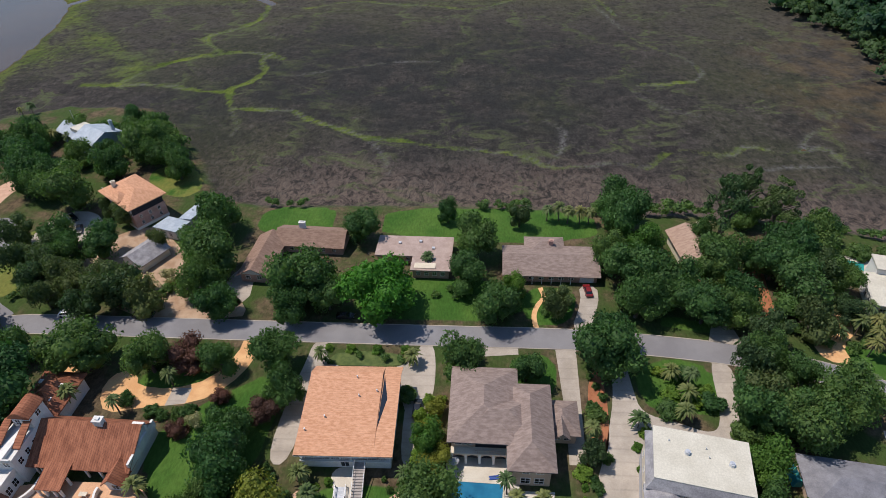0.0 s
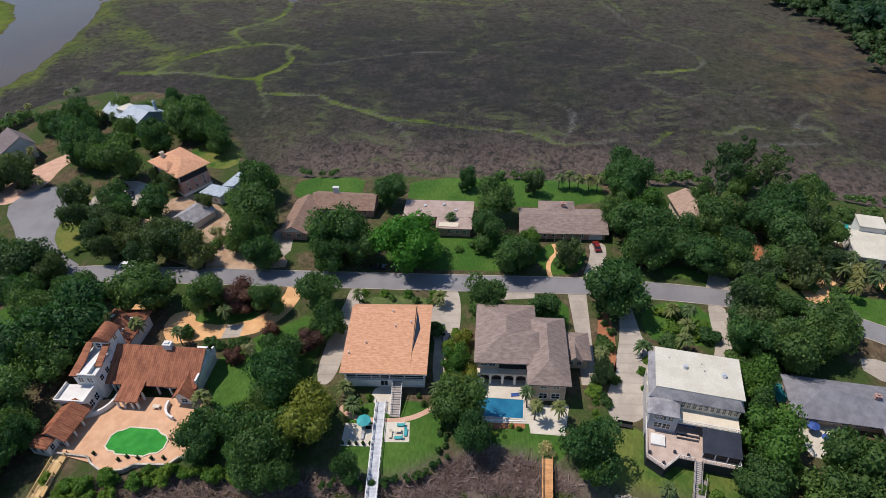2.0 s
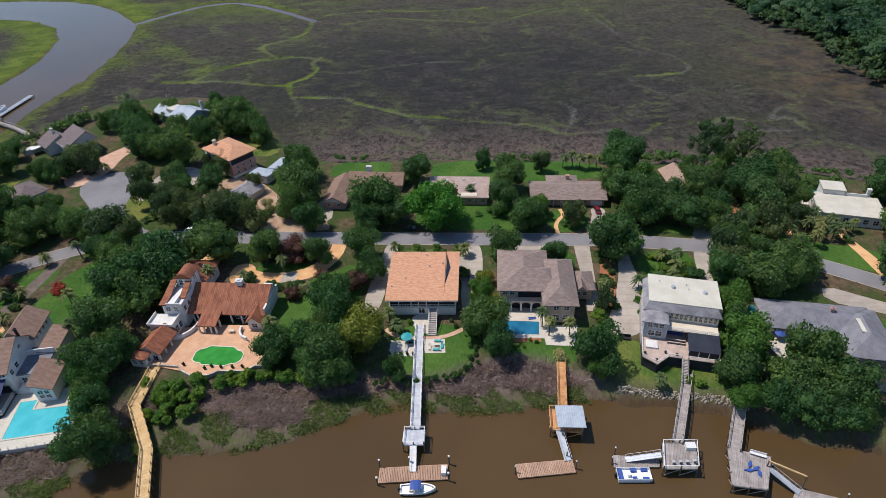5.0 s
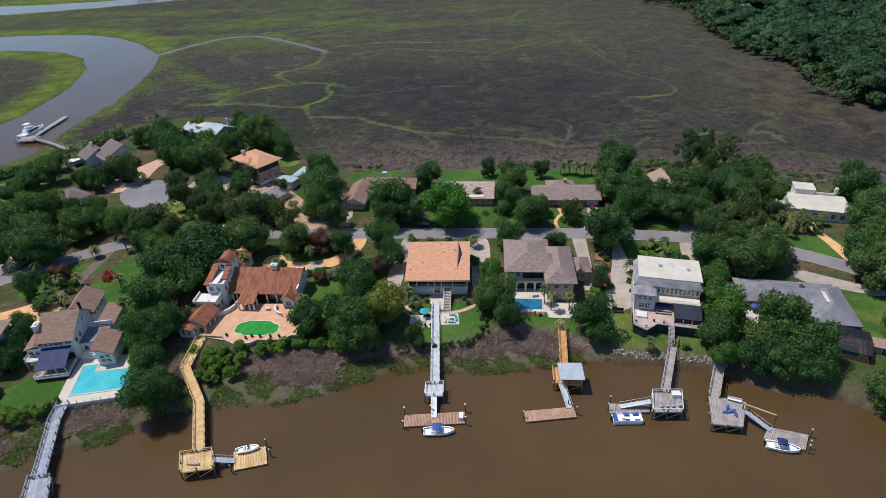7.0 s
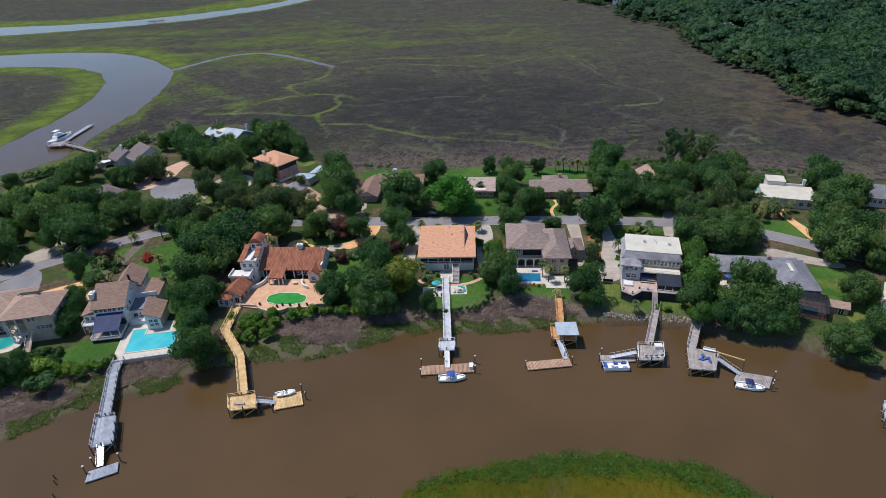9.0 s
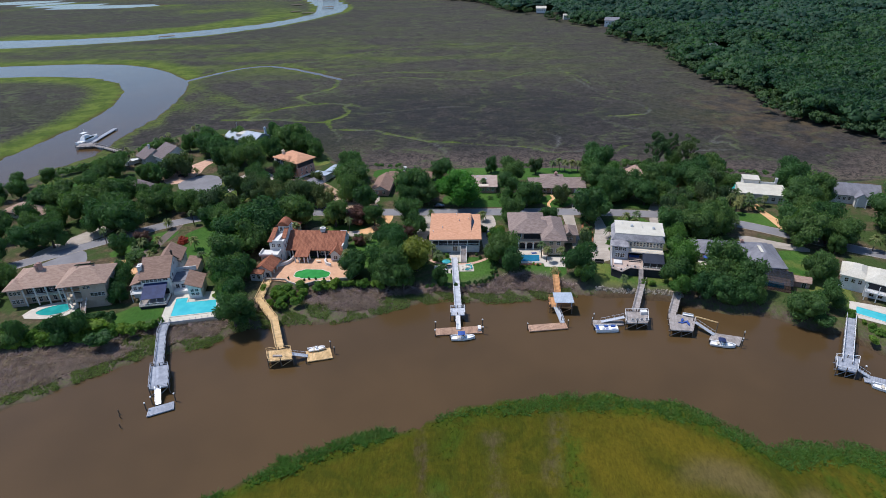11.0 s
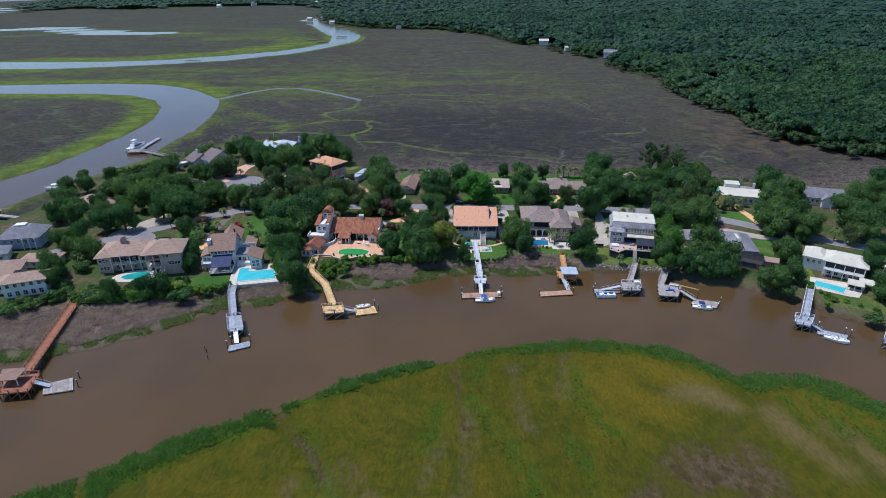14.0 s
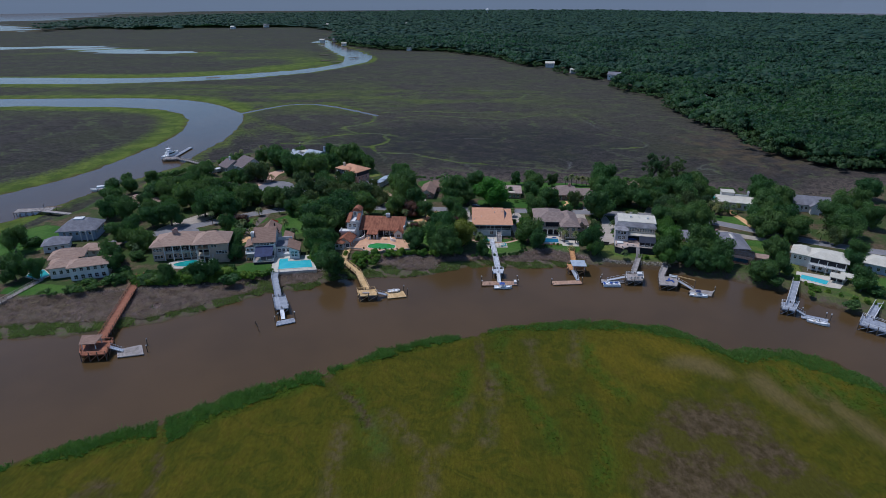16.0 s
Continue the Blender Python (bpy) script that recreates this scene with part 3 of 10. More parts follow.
LAWNS = [
    [(-36, 42), (-33.5, 48), (-34, 62), (-12, 62), (-11.5, 52), (-14, 46), (-21, 43)],
    [(-68, 70), (-61, 71), (-54, 63), (-57, 55), (-66, 57)],
    [(-3, 50), (-1, 57), (14, 57), (14, 48), (8, 48)],
    [(22, 41), (24, 56), (31, 57), (34, 50), (46, 48), (52, 47), (50, 38), (36, 39)],
    [(-70, 143), (-70, 159), (-46, 160), (-46, 143)],
    [(-30, 141), (-30, 160), (36, 158), (36, 140)],
    [(-33, 108), (-33, 124), (12, 124), (12, 108)],
    [(12, 107), (12, 121), (27, 121), (24, 107)],
    [(-120, 183), (-105, 185), (-95, 170), (-101, 162), (-116, 170)],
    [(38, 81), (36, 92), (44, 97), (55, 95), (55, 80), (46, 82)],
    [(-143, 62), (-138, 92), (-116, 96), (-108, 82), (-122, 60)],
    [(-165, 62), (-160, 78), (-146, 88), (-142, 82), (-150, 66)],
    [(-140, 12), (-138, 28), (-124, 30), (-122, 21), (-128, 14)],
    [(92, 40), (92, 66), (106, 66), (106, 30), (96, 24)],
    [(46, 107), (46, 111), (60, 109), (60, 105)],
    [(-72, 68), (-66, 78), (-46, 92), (-44, 72), (-52, 50), (-62, 56)],
    [(8, 86), (8, 97), (19, 97), (18, 84)],
    [(-80, 84), (-80, 90), (-62, 90), (-62, 84)],
    [(-155, 118), (-150, 140), (-130, 150), (-122, 120), (-136, 112)],
    [(98, 12), (108, 22), (126, 8), (118, 2), (106, 8)],
    [(-222, -8), (-224, 4), (-200, 4), (-185, 0)],
    [(-262, 30), (-262, 70), (-232, 66), (-236, 30)],
    [(-240, 132), (-240, 150), (-196, 150), (-196, 128)],
    [(84, 95), (82, 104), (112, 96), (118, 86), (106, 84)],
    [(120, 20), (118, 34), (150, 20), (150, -10)],
]


def axis_steps(lo, fine_lo, fine_hi, hi, step, grow):
    mid = list(np.arange(fine_lo, fine_hi + 1e-6, step))
    up, s = [], step
    x = fine_hi
    while x < hi:
        s = min(s * grow, 120)
        x += s
        up.append(min(x, hi))
    down, s, x = [], step, fine_lo
    while x > lo:
        s = min(s * grow, 120)
        x -= s
        down.append(max(x, lo))
    return np.array(down[::-1] + mid + up)


def smooth01(x, lo, hi):
    t = np.clip((x - lo) / (hi - lo), 0, 1)
    return t * t * (3 - 2 * t)


def water_gap(px, py):
    """Distance from the nearest open water; below 0 on it."""
    d = np.full(px.shape, 1e9)
    for ring in (RIVER_RING, CREEK, FAR_RIVER, FAR_BAND, SOUND, SOUND_EAST):
        d = np.minimum(d, part_of(px, py, ring))
    return np.minimum(d, line_of(px, py, round_line(TRIBUTARY)) - 2.6)


def wobble(px, py, s, k=0.0):
    """A cheap smooth unevenness in -1..1."""
    return (np.sin(px / s + 1.7 * np.sin(py / (1.3 * s) + k)) + np.sin(py / (0.8 * s) + 1.9 * np.sin(px / (1.1 * s) + 2 * k)) + np.sin((px + py) / (0.57 * s) + k)) / 3


xs = axis_steps(-4900, -262, 150, 4900, 1.7, 1.09)
ys = axis_steps(-1800, -110, 450, 4900, 2.0, 1.06)
GX, GY = [a.ravel() for a in np.meshgrid(xs, ys)]
gap_w = water_gap(GX, GY) + 1.3 * wobble(GX, GY, 4.0) * smooth01(np.abs(GX), 0, 1) + 0.8 * wobble(GX, GY, 1.9, 1.0)
in_land = -part_of(GX, GY, LAND) + 1.0 * wobble(GX, GY, 3.0, 2.0)
zz = np.where(gap_w > 0, 0.38 * smooth01(gap_w, -0.8, 3), -0.06 - 1.5 * smooth01(-gap_w, 0, 8))
zz += np.where(gap_w > 2, 0.1 * wobble(GX, GY, 7.0), 0)
creek_d = np.full(GX.shape, 1e9)
creek_green = np.zeros(GX.shape)
for half, strong, ln in CREEK_LINES:
    half *= 0.8
    d = line_of(GX, GY, round_line(ln))
    creek_d = np.minimum(creek_d, d)
    creek_green = np.maximum(creek_green, strong * smooth01(-d - 0.3 * half * wobble(GX, GY, 5.0) - 0.22 * half * wobble(GX, GY, 2.1, 1.0), -half, -0.25 * half))
gully_d = np.full(GX.shape, 1e9)
for ln in SOUTH_GULLIES:
    gully_d = np.minimum(gully_d, line_of(GX, GY, round_line(ln)))
zz -= 0.3 * smooth01(-creek_d, -2.2, 0) + 0.3 * smooth01(-gully_d, -1.8, 0)
zz = np.maximum(zz, np.where(in_land > -3, 0.4 + (GZ - 0.4) * smooth01(in_land, -3, 3.5), -9))
south = smooth01(-(part_of(GX, GY, FARSIDE + [(-900, -1800), (430, -1800)])), -4, 1)
lawn = np.full(GX.shape, 1e9)
for ring in LAWNS:
    lawn = np.minimum(lawn, part_of(GX, GY, round_ring(ring, 1)))
nx = len(xs)
idx = np.arange(len(GX)).reshape(len(ys), nx)
quads = np.stack([idx[:-1, :-1], idx[:-1, 1:], idx[1:, 1:], idx[1:, :-1]], -1).reshape(-1, 4)

GROUND, nt, bsdf = node_mat("ground_cover")
vec = coords(nt)


def field(name):
    n = nt.nodes.new("ShaderNodeAttribute")
    n.attribute_name = name
    return n.outputs["Fac"]


n_big = noise_of(nt, vec, 0.012, 4.0, 0.55)
n_mid = noise_of(nt, vec, 0.07, 5.0, 0.65)
n_fine = noise_of(nt, vec, 0.6, 6.0, 0.7)
n_clump = noise_of(nt, coords(nt, (1.0, 0.8, 1)), 0.3, 7.0, 0.78)
n_hair = noise_of(nt, coords(nt, (1.2, 0.45, 1)), 1.3, 5.0, 0.75)
# the wide marsh: dark dry grass combed by the tide, greener towards water and far off
warp = add(nt, "ShaderNodeTexNoise", Scale=0.05, Detail=4.0, Roughness=0.6, Distortion=1.6)
nt.links.new(coords(nt, (1, 1.6, 1)), warp.inputs["Vector"])
wisps = add(nt, "ShaderNodeTexNoise", Scale=0.22, Detail=6.0, Roughness=0.72, Distortion=2.4)
nt.links.new(coords(nt, (1, 0.7, 1)), wisps.inputs["Vector"])
veins = nt.nodes.new("ShaderNodeTexVoronoi")
veins.feature = "DISTANCE_TO_EDGE"
veins.inputs["Scale"].default_value = 0.021
shift = nt.nodes.new("ShaderNodeVectorMath")
shift.operation = "MULTIPLY_ADD"
nt.links.new(warp.outputs["Color"], shift.inputs[0])
shift.inputs[1].default_value = (46, 46, 0)
nt.links.new(vec, shift.inputs[2])
nt.links.new(shift.outputs[0], veins.inputs["Vector"])
dry = mixc(nt, ramp(nt, warp.outputs[0], 0.32, 0.68), (0.027, 0.0245, 0.0235), (0.055, 0.049, 0.0445))
dry = mixc(nt, calc(nt, "MULTIPLY", ramp(nt, n_big, 0.46, 0.66), 0.7), dry, (0.042, 0.048, 0.024))
# far grass: its olive-brown tone, lifted greyer to imitate distance haze
dry = mixc(nt, calc(nt, "MULTIPLY", field("far_olive_haze"), ramp(nt, n_mid, 0.25, 0.6)), dry, (0.075, 0.069, 0.05))
dry = mixc(nt, calc(nt, "MULTIPLY", field("verge"), ramp(nt, wisps.outputs[0], 0.36, 0.6)), dry, (0.15, 0.112, 0.092))
dry = mixc(nt, calc(nt, "MULTIPLY", ramp(nt, wisps.outputs[0], 0.5, 0.72), 0.7), dry, (0.088, 0.076, 0.065))
dry = mixc(nt, calc(nt, "MULTIPLY", ramp(nt, wisps.outputs[0], 0.5, 0.3), 0.55), dry, (0.022, 0.02, 0.018))
dry = mixc(nt, calc(nt, "MULTIPLY", ramp(nt, n_clump, 0.5, 0.36), 0.75), dry, (0.017, 0.017, 0.0165))
dry = mixc(nt, calc(nt, "MULTIPLY", ramp(nt, n_clump, 0.53, 0.7), 0.7), dry, (0.1, 0.089, 0.079))
dry = mixc(nt, calc(nt, "MULTIPLY", calc(nt, "SUBTRACT", 1.0, ramp(nt, veins.outputs["Distance"], 0.0, 0.06)), calc(nt, "MULTIPLY", ramp(nt, warp.outputs[0], 0.4, 0.6), 0.75)), dry, (0.08, 0.098, 0.042))
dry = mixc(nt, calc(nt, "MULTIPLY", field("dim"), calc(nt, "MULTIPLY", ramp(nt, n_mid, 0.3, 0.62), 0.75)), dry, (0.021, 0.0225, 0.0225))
green = mixc(nt, ramp(nt, n_mid, 0.35, 0.65), (0.058, 0.092, 0.014), (0.118, 0.155, 0.026))
dry = mixc(nt, calc(nt, "MULTIPLY", field("far"), ramp(nt, noise_of(nt, coords(nt, (0.5, 1.4, 1)), 0.014, 5.0, 0.7), 0.4, 0.64)), dry, green)
col = mixc(nt, calc(nt, "MULTIPLY", field("green"), ramp(nt, calc(nt, "ADD", field("green"), calc(nt, "MULTIPLY", calc(nt, "SUBTRACT", n_clump, 0.5), 2.6)), 0.22, 0.95)), dry, green)
col = mixc(nt, calc(nt, "MULTIPLY", field("wet"), ramp(nt, n_fine, 0.62, 0.42)), col, (0.115, 0.112, 0.11))
col = mixc(nt, calc(nt, "MULTIPLY", calc(nt, "MULTIPLY", field("rust"), 0.6), ramp(nt, n_mid, 0.4, 0.64)), col, (0.115, 0.083, 0.045))
# the near marsh across the river
streak = add(nt, "ShaderNodeTexNoise", Scale=0.06, Detail=5.0, Roughness=0.6, Distortion=1.2)
nt.links.new(coords(nt, (1.5, 0.45, 1)), streak.inputs["Vector"])
olive = mixc(nt, ramp(nt, streak.outputs[0], 0.35, 0.66), (0.058, 0.06, 0.004), (0.08, 0.071, 0.0055))
patchy = add(nt, "ShaderNodeTexNoise", Scale=0.11, Detail=6.0, Roughness=0.7, Distortion=1.5)
nt.links.new(vec, patchy.inputs["Vector"])
olive = mixc(nt, calc(nt, "MULTIPLY", ramp(nt, patchy.outputs[0], 0.46, 0.6), 0.75), olive, (0.042, 0.05, 0.004))
olive = mixc(nt, calc(nt, "MULTIPLY", ramp(nt, patchy.outputs[0], 0.44, 0.32), 0.45), olive, (0.095, 0.068, 0.01))
olive = mixc(nt, calc(nt, "MULTIPLY", field("gold"), ramp(nt, n_mid, 0.25, 0.55)), olive, (0.12, 0.092, 0.007))
olive = mixc(nt, calc(nt, "MULTIPLY", field("pale"), ramp(nt, n_mid, 0.25, 0.5)), olive, (0.125, 0.095, 0.036))
olive = mixc(nt, calc(nt, "MULTIPLY", field("wash"), ramp(nt, n_clump, 0.38, 0.6)), olive, (0.098, 0.076, 0.034))
olive = mixc(nt, calc(nt, "MULTIPLY", field("rich"), ramp(nt, n_clump, 0.36, 0.56)), olive, (0.044, 0.078, 0.006))
bare = mixc(nt, ramp(nt, n_clump, 0.4, 0.6), (0.05, 0.036, 0.015), (0.095, 0.068, 0.038))
bare = mixc(nt, ramp(nt, n_mid, 0.44, 0.58), bare, (0.062, 0.058, 0.008))
olive = mixc(nt, calc(nt, "MULTIPLY", field("bare"), ramp(nt, calc(nt, "ADD", n_clump, calc(nt, "MULTIPLY", field("bare"), 0.3)), 0.5, 0.68)), olive, bare)
olive = mixc(nt, calc(nt, "MULTIPLY", ramp(nt, noise_of(nt, vec, 2.2, 5.0, 0.7), 0.5, 0.75), 0.45), olive, (0.045, 0.05, 0.004))
col = mixc(nt, field("south"), col, olive)
# the lots: leaf litter, pine straw and worn grass, with kept lawns
soil = mixc(nt, ramp(nt, n_fine, 0.35, 0.65), (0.075, 0.055, 0.035), (0.15, 0.11, 0.07))
soil = mixc(nt, ramp(nt, n_mid, 0.38, 0.6), soil, (0.048, 0.078, 0.022))
turf = mixc(nt, ramp(nt, n_mid, 0.35, 0.65), (0.042, 0.108, 0.019), (0.076, 0.148, 0.029))
turf = mixc(nt, calc(nt, "MULTIPLY", field("worn"), ramp(nt, n_mid, 0.35, 0.55)), turf, (0.16, 0.17, 0.045))
soil = mixc(nt, ramp(nt, calc(nt, "ADD", field("lawn"), calc(nt, "MULTIPLY", calc(nt, "SUBTRACT", n_fine, 0.5), 0.35)), 0.4, 0.6), soil, turf)
col = mixc(nt, field("land"), col, soil)
# the slope between lots and river
col = mixc(nt, calc(nt, "MULTIPLY", field("bank"), 0.85), col, mixc(nt, ramp(nt, n_fine, 0.4, 0.6), (0.12, 0.086, 0.074), (0.185, 0.138, 0.124)))
col = mixc(nt, calc(nt, "MULTIPLY", field("lush"), ramp(nt, n_fine, 0.36, 0.62)), col, (0.08, 0.098, 0.034))
col = mixc(nt, field("mud"), col, (0.075, 0.05, 0.028))
shade = nt.nodes.new("ShaderNodeCombineXYZ")
grain = calc(nt, "ADD", calc(nt, "MULTIPLY", n_hair, 1.3), 0.26)
for i in range(3):
    nt.links.new(grain, shade.inputs[i])
nt.links.new(mixc(nt, 1.0, col, shade.outputs[0], "MULTIPLY"), bsdf.inputs["Base Color"])
bsdf.inputs["Roughness"].default_value = 0.95
bsdf.inputs["Specular IOR Level"].default_value = 0.1
bm_node = add(nt, "ShaderNodeBump", Strength=0.5, Distance=0.5)
nt.links.new(calc(nt, "ADD", n_hair, n_fine), bm_node.inputs["Height"])
nt.links.new(bm_node.outputs[0], bsdf.inputs["Normal"])

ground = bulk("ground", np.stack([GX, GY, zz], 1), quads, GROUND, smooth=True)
tagged(ground, "flat tidal marsh with raised residential lots and kept lawns", "ground", kind="structure")


def lush_at(px, py):
    """Where green grass takes over from dry brush on the bank."""
    spots = ((-84, 33, 16, 8), (-78, 25, 26, 4), (-176, -28, 34, 7), (-124, 12, 7, 4), (-40, 35, 16, 3), (-8, 36.5, 14, 2.5), (72, 27, 34, 9), (88, 18, 16, 9), (106, 8, 22, 16))
    return np.max([smooth01(-np.hypot((px - a) / c, (py - b) / d), -1.25, -0.6) for a, b, c, d in spots], axis=0)


def soft_lines(lines, width):
    d = np.min([line_of(GX, GY, round_line(ln)) for ln in lines], axis=0)
    return smooth01(-d + 0.35 * width * wobble(GX, GY, 6.0, 1.0), -width, 0)


shore_green = smooth01(-gap_w - 5 * wobble(GX, GY, 11.0, 1.0), -18, -4) * 0.75 * (GX < -150) * (GY > 60) + 0.8 * smooth01(-gap_w - 6 * wobble(GX, GY, 40.0), -16, -5) * (GY > 500)
shore_green = np.maximum(shore_green, smooth01(-part_of(GX, GY, SHORE_BAND) - 4 * wobble(GX, GY, 8.0), -12, 8) * (0.45 + 0.3 * wobble(GX, GY, 14.0)))
for half, strong, ln in FAR_GREEN:
    d = line_of(GX, GY, round_line(ln))
    shore_green = np.maximum(shore_green, strong * smooth01(-d - 0.5 * half * wobble(GX, GY, 45.0, 1.0), -1.9 * half, -0.4 * half))
isle = smooth01(-np.abs(part_of(GX, GY, CREEK)), -46, -12) * (GX < -270)
north_line = creek_green * np.clip(0.9 + 0.3 * wobble(GX, GY, 12.0, 1.0), 0, 1)
fields = {
    "green": np.clip(np.maximum.reduce([shore_green, isle, north_line]), 0, 1) * (1 - south),
    "south": south,
    "far": 0.6 * smooth01(GY, 330, 460) * (1 - 0.75 * smooth01(GY, 560, 640)) * (1 - 0.5 * smooth01(GX, -200, 60)) * (1 - 0.7 * smooth01(GX, 40, 160)),
    "bare": np.maximum.reduce([smooth01(-part_of(GX, GY, BROWN_PATCH) + 3 * wobble(GX, GY, 5.0), -3, 6), smooth01(-part_of(GX, GY, SMALL_PATCH) + 1.5 * wobble(GX, GY, 3.0), -2, 4), 0.9 * smooth01(-gully_d, -1.7, -0.6)]),
    "wash": np.clip(0.8 * soft_lines(SOUTH_WASH, 3.6), 0, 1),
    "gold": 0.7 * soft_lines(SOUTH_GOLD, 11.0),
    "pale": 0.85 * soft_lines(SOUTH_PALE, 7.0),
    "rich": np.maximum.reduce([0.85 * soft_lines(SOUTH_RICH, 4.5), 0.9 * soft_lines(SOUTH_FRINGE, 4.0), smooth01(-np.min([part_of(GX, GY, ring) for ring in REED_BEDS], axis=0), -3, 1)]),
    "lush": np.clip(np.maximum(lush_at(GX, GY), 0.9 * smooth01(-gap_w - 2.5 * wobble(GX, GY, 7.0, 1.0), -6.5, -2.0) * (GX > -260) * (GY < 60)), 0, 1) * (gap_w > -1) * (1 - south),
    "wet": smooth01(-creek_d + 0.6 * wobble(GX, GY, 5.0, 2.0), -1.3, -0.2) * np.clip(0.5 + 0.7 * wobble(GX, GY, 13.0), 0, 1),
    # grows with distance: olive far grass plus haze put into its colour
    "far_olive_haze": 0.6 * smooth01(GY + 30 * wobble(GX, GY, 60.0), 200, 420) * (1 - south) * (0.5 + 0.5 * smooth01(GX, -300, -60)),
    "verge": smooth01(in_land + 6 * wobble(GX, GY, 12.0), -42, -6) * smooth01(GX, -110, -60) * (GY > 140) * 0.8,
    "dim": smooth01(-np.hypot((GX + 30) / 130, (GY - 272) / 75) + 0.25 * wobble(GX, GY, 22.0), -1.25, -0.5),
    "rust": smooth01(-np.hypot(GX - 175, (GY - 258) * 0.75), -75, -12),
    "lawn": smooth01(-lawn, -1.2, 1.2),
    "worn": ((GX < -90) & (GY > 110)).astype(float) + ((GX > 20) & (GX < 130) & (GY < 60)) * 0.7,
    "land": smooth01(in_land, -1.5, 1.5),
    "bank": smooth01(-part_of(GX, GY, SHORE + LAND[:31][::-1]), -4, 1) * (gap_w > -3) * (GY < 60) * (1 - south),
    "mud": smooth01(-gap_w, -1.6, 0.3) * (1 - smooth01(in_land, 0, 2)),
}
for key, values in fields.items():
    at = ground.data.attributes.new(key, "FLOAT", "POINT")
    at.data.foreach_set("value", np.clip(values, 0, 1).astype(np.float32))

wx = axis_steps(-4900, -300, 200, 4900, 50, 1.3)
wy = axis_steps(-1800, -200, 400, 4900, 50, 1.3)
WX, WY = [a.ravel() for a in np.meshgrid(wx, wy)]
widx = np.arange(len(WX)).reshape(len(wy), len(wx))
wq = np.stack([widx[:-1, :-1], widx[:-1, 1:], widx[1:, 1:], widx[1:, :-1]], -1).reshape(-1, 4)
river = bulk("water", np.stack([WX, WY, np.zeros(len(WX))], 1), wq, RIVER)
tagged(river, "muddy brown tidal river and creeks", "water", kind="structure")


def paved(name, ring, mat, label, category, z=GZ + 0.03, deep=0.4, cut=1):
    ring = round_ring(ring, cut) if cut else ring
    return tagged(Form().slab(ring, z - deep, z).made(name, mat), label, category, kind="structure")


# ---- roads and drives ----
MAIN_ROAD = round_line([(-215, 40), (-190, 62), (-176, 73), (-163, 84), (-148, 95), (-128, 104), (-105, 104), (-75, 103.5), (-40, 103), (-8, 102.6), (25, 102.4), (42, 101), (62, 98.5), (83, 93), (97, 85), (112, 74), (135, 60), (175, 45), (260, 20)])
le, ri = ribbon(MAIN_ROAD, 6.6)
road = tagged(Form().slab(le + ri[::-1], GZ - 0.3, GZ + 0.05).made("road", ASPHALT), "pale grey asphalt residential street", "road", kind="structure")
for side, edge in (("kerb_north", -3.42), ("kerb_south", 3.42)):
    a, b = ribbon(MAIN_ROAD, 6.6 + 0.5), ribbon(MAIN_ROAD, 6.6)
    k = 0 if edge < 0 else 1
    tagged(Form().slab(a[k] + b[k][::-1], GZ - 0.2, GZ + 0.1).made(side, CONCRETE), "low pale concrete kerb along the street", "kerb", kind="structure")
paved("road_turning_circle", [(-168, 136), (-167, 145), (-161, 151), (-153, 151), (-147, 145), (-144, 134), (-142, 122), (-134, 113), (-122, 106), (-138, 103), (-148, 112), (-154, 122)], ASPHALT, "pale asphalt turning circle with worn marks", "road", GZ + 0.07)
paved("driveway", [(-88, 82.5), (-87.5, 88), (-84, 89.5), (-81, 88), (-80, 85), (-71, 84.2), (-63, 87.5), (-59, 95.5), (-59, 101), (-54, 101), (-54.5, 92.8), (-58, 85.6), (-64, 80.6), (-76, 79), (-84, 77)], SAND_DRIVE, "curved tan gravel driveway", "driveway")
paved("driveway", [(-71, 79.6), (-71, 84.4), (-66.5, 84.8), (-66.5, 80.4)], CONCRETE, "pale concrete strip across the driveway", "driveway", GZ + 0.05, cut=0)
paved("driveway", [(-100, 84), (-100, 101), (-96, 101), (-96, 84)], SAND_DRIVE, "narrow tan gravel lane", "driveway")
paved("driveway", [(-44, 66), (-43, 84), (-41.5, 93), (-41, 100), (-37, 100), (-37, 95), (-33, 91.5), (-20, 91.5), (-15, 95), (-14, 100), (-10.5, 100), (-9.5, 88), (-11, 78), (-13, 67), (-16, 67), (-16, 88), (-38, 88), (-38.5, 66)], CONCRETE, "looping grey concrete driveway round a planted bed", "driveway", cut=2)
paved("driveway", [(19, 99.5), (24, 99.5), (23, 79), (22.5, 68), (19, 68), (19.5, 80)], CONCRETE, "straight pale concrete driveway", "driveway", cut=0)
paved("driveway", [(0, 96), (0, 99.5), (10, 99.5), (10, 97)], CONCRETE, "short concrete apron by the street", "driveway", cut=0)
paved("driveway", [(31.5, 88), (31, 99), (35, 99), (35.4, 88), (36, 81), (43, 79), (50, 76), (53, 80), (55, 97), (58, 97), (60, 92), (57, 78), (54, 72), (36, 72), (33, 60), (26, 57), (23, 62), (27, 72)], CONCRETE, "wide pale concrete driveway with a turning bay", "driveway", cut=2)
paved("driveway", [(56, 101), (60.5, 112), (63, 112), (65, 100)], CONCRETE, "worn concrete driveway mouth", "driveway", cut=0)
paved("driveway", [(23.5, 105), (27.5, 116), (27.5, 122), (32.5, 122), (32, 115), (28, 105)], CONCRETE, "pale concrete driveway beside a garden", "driveway", cut=1)
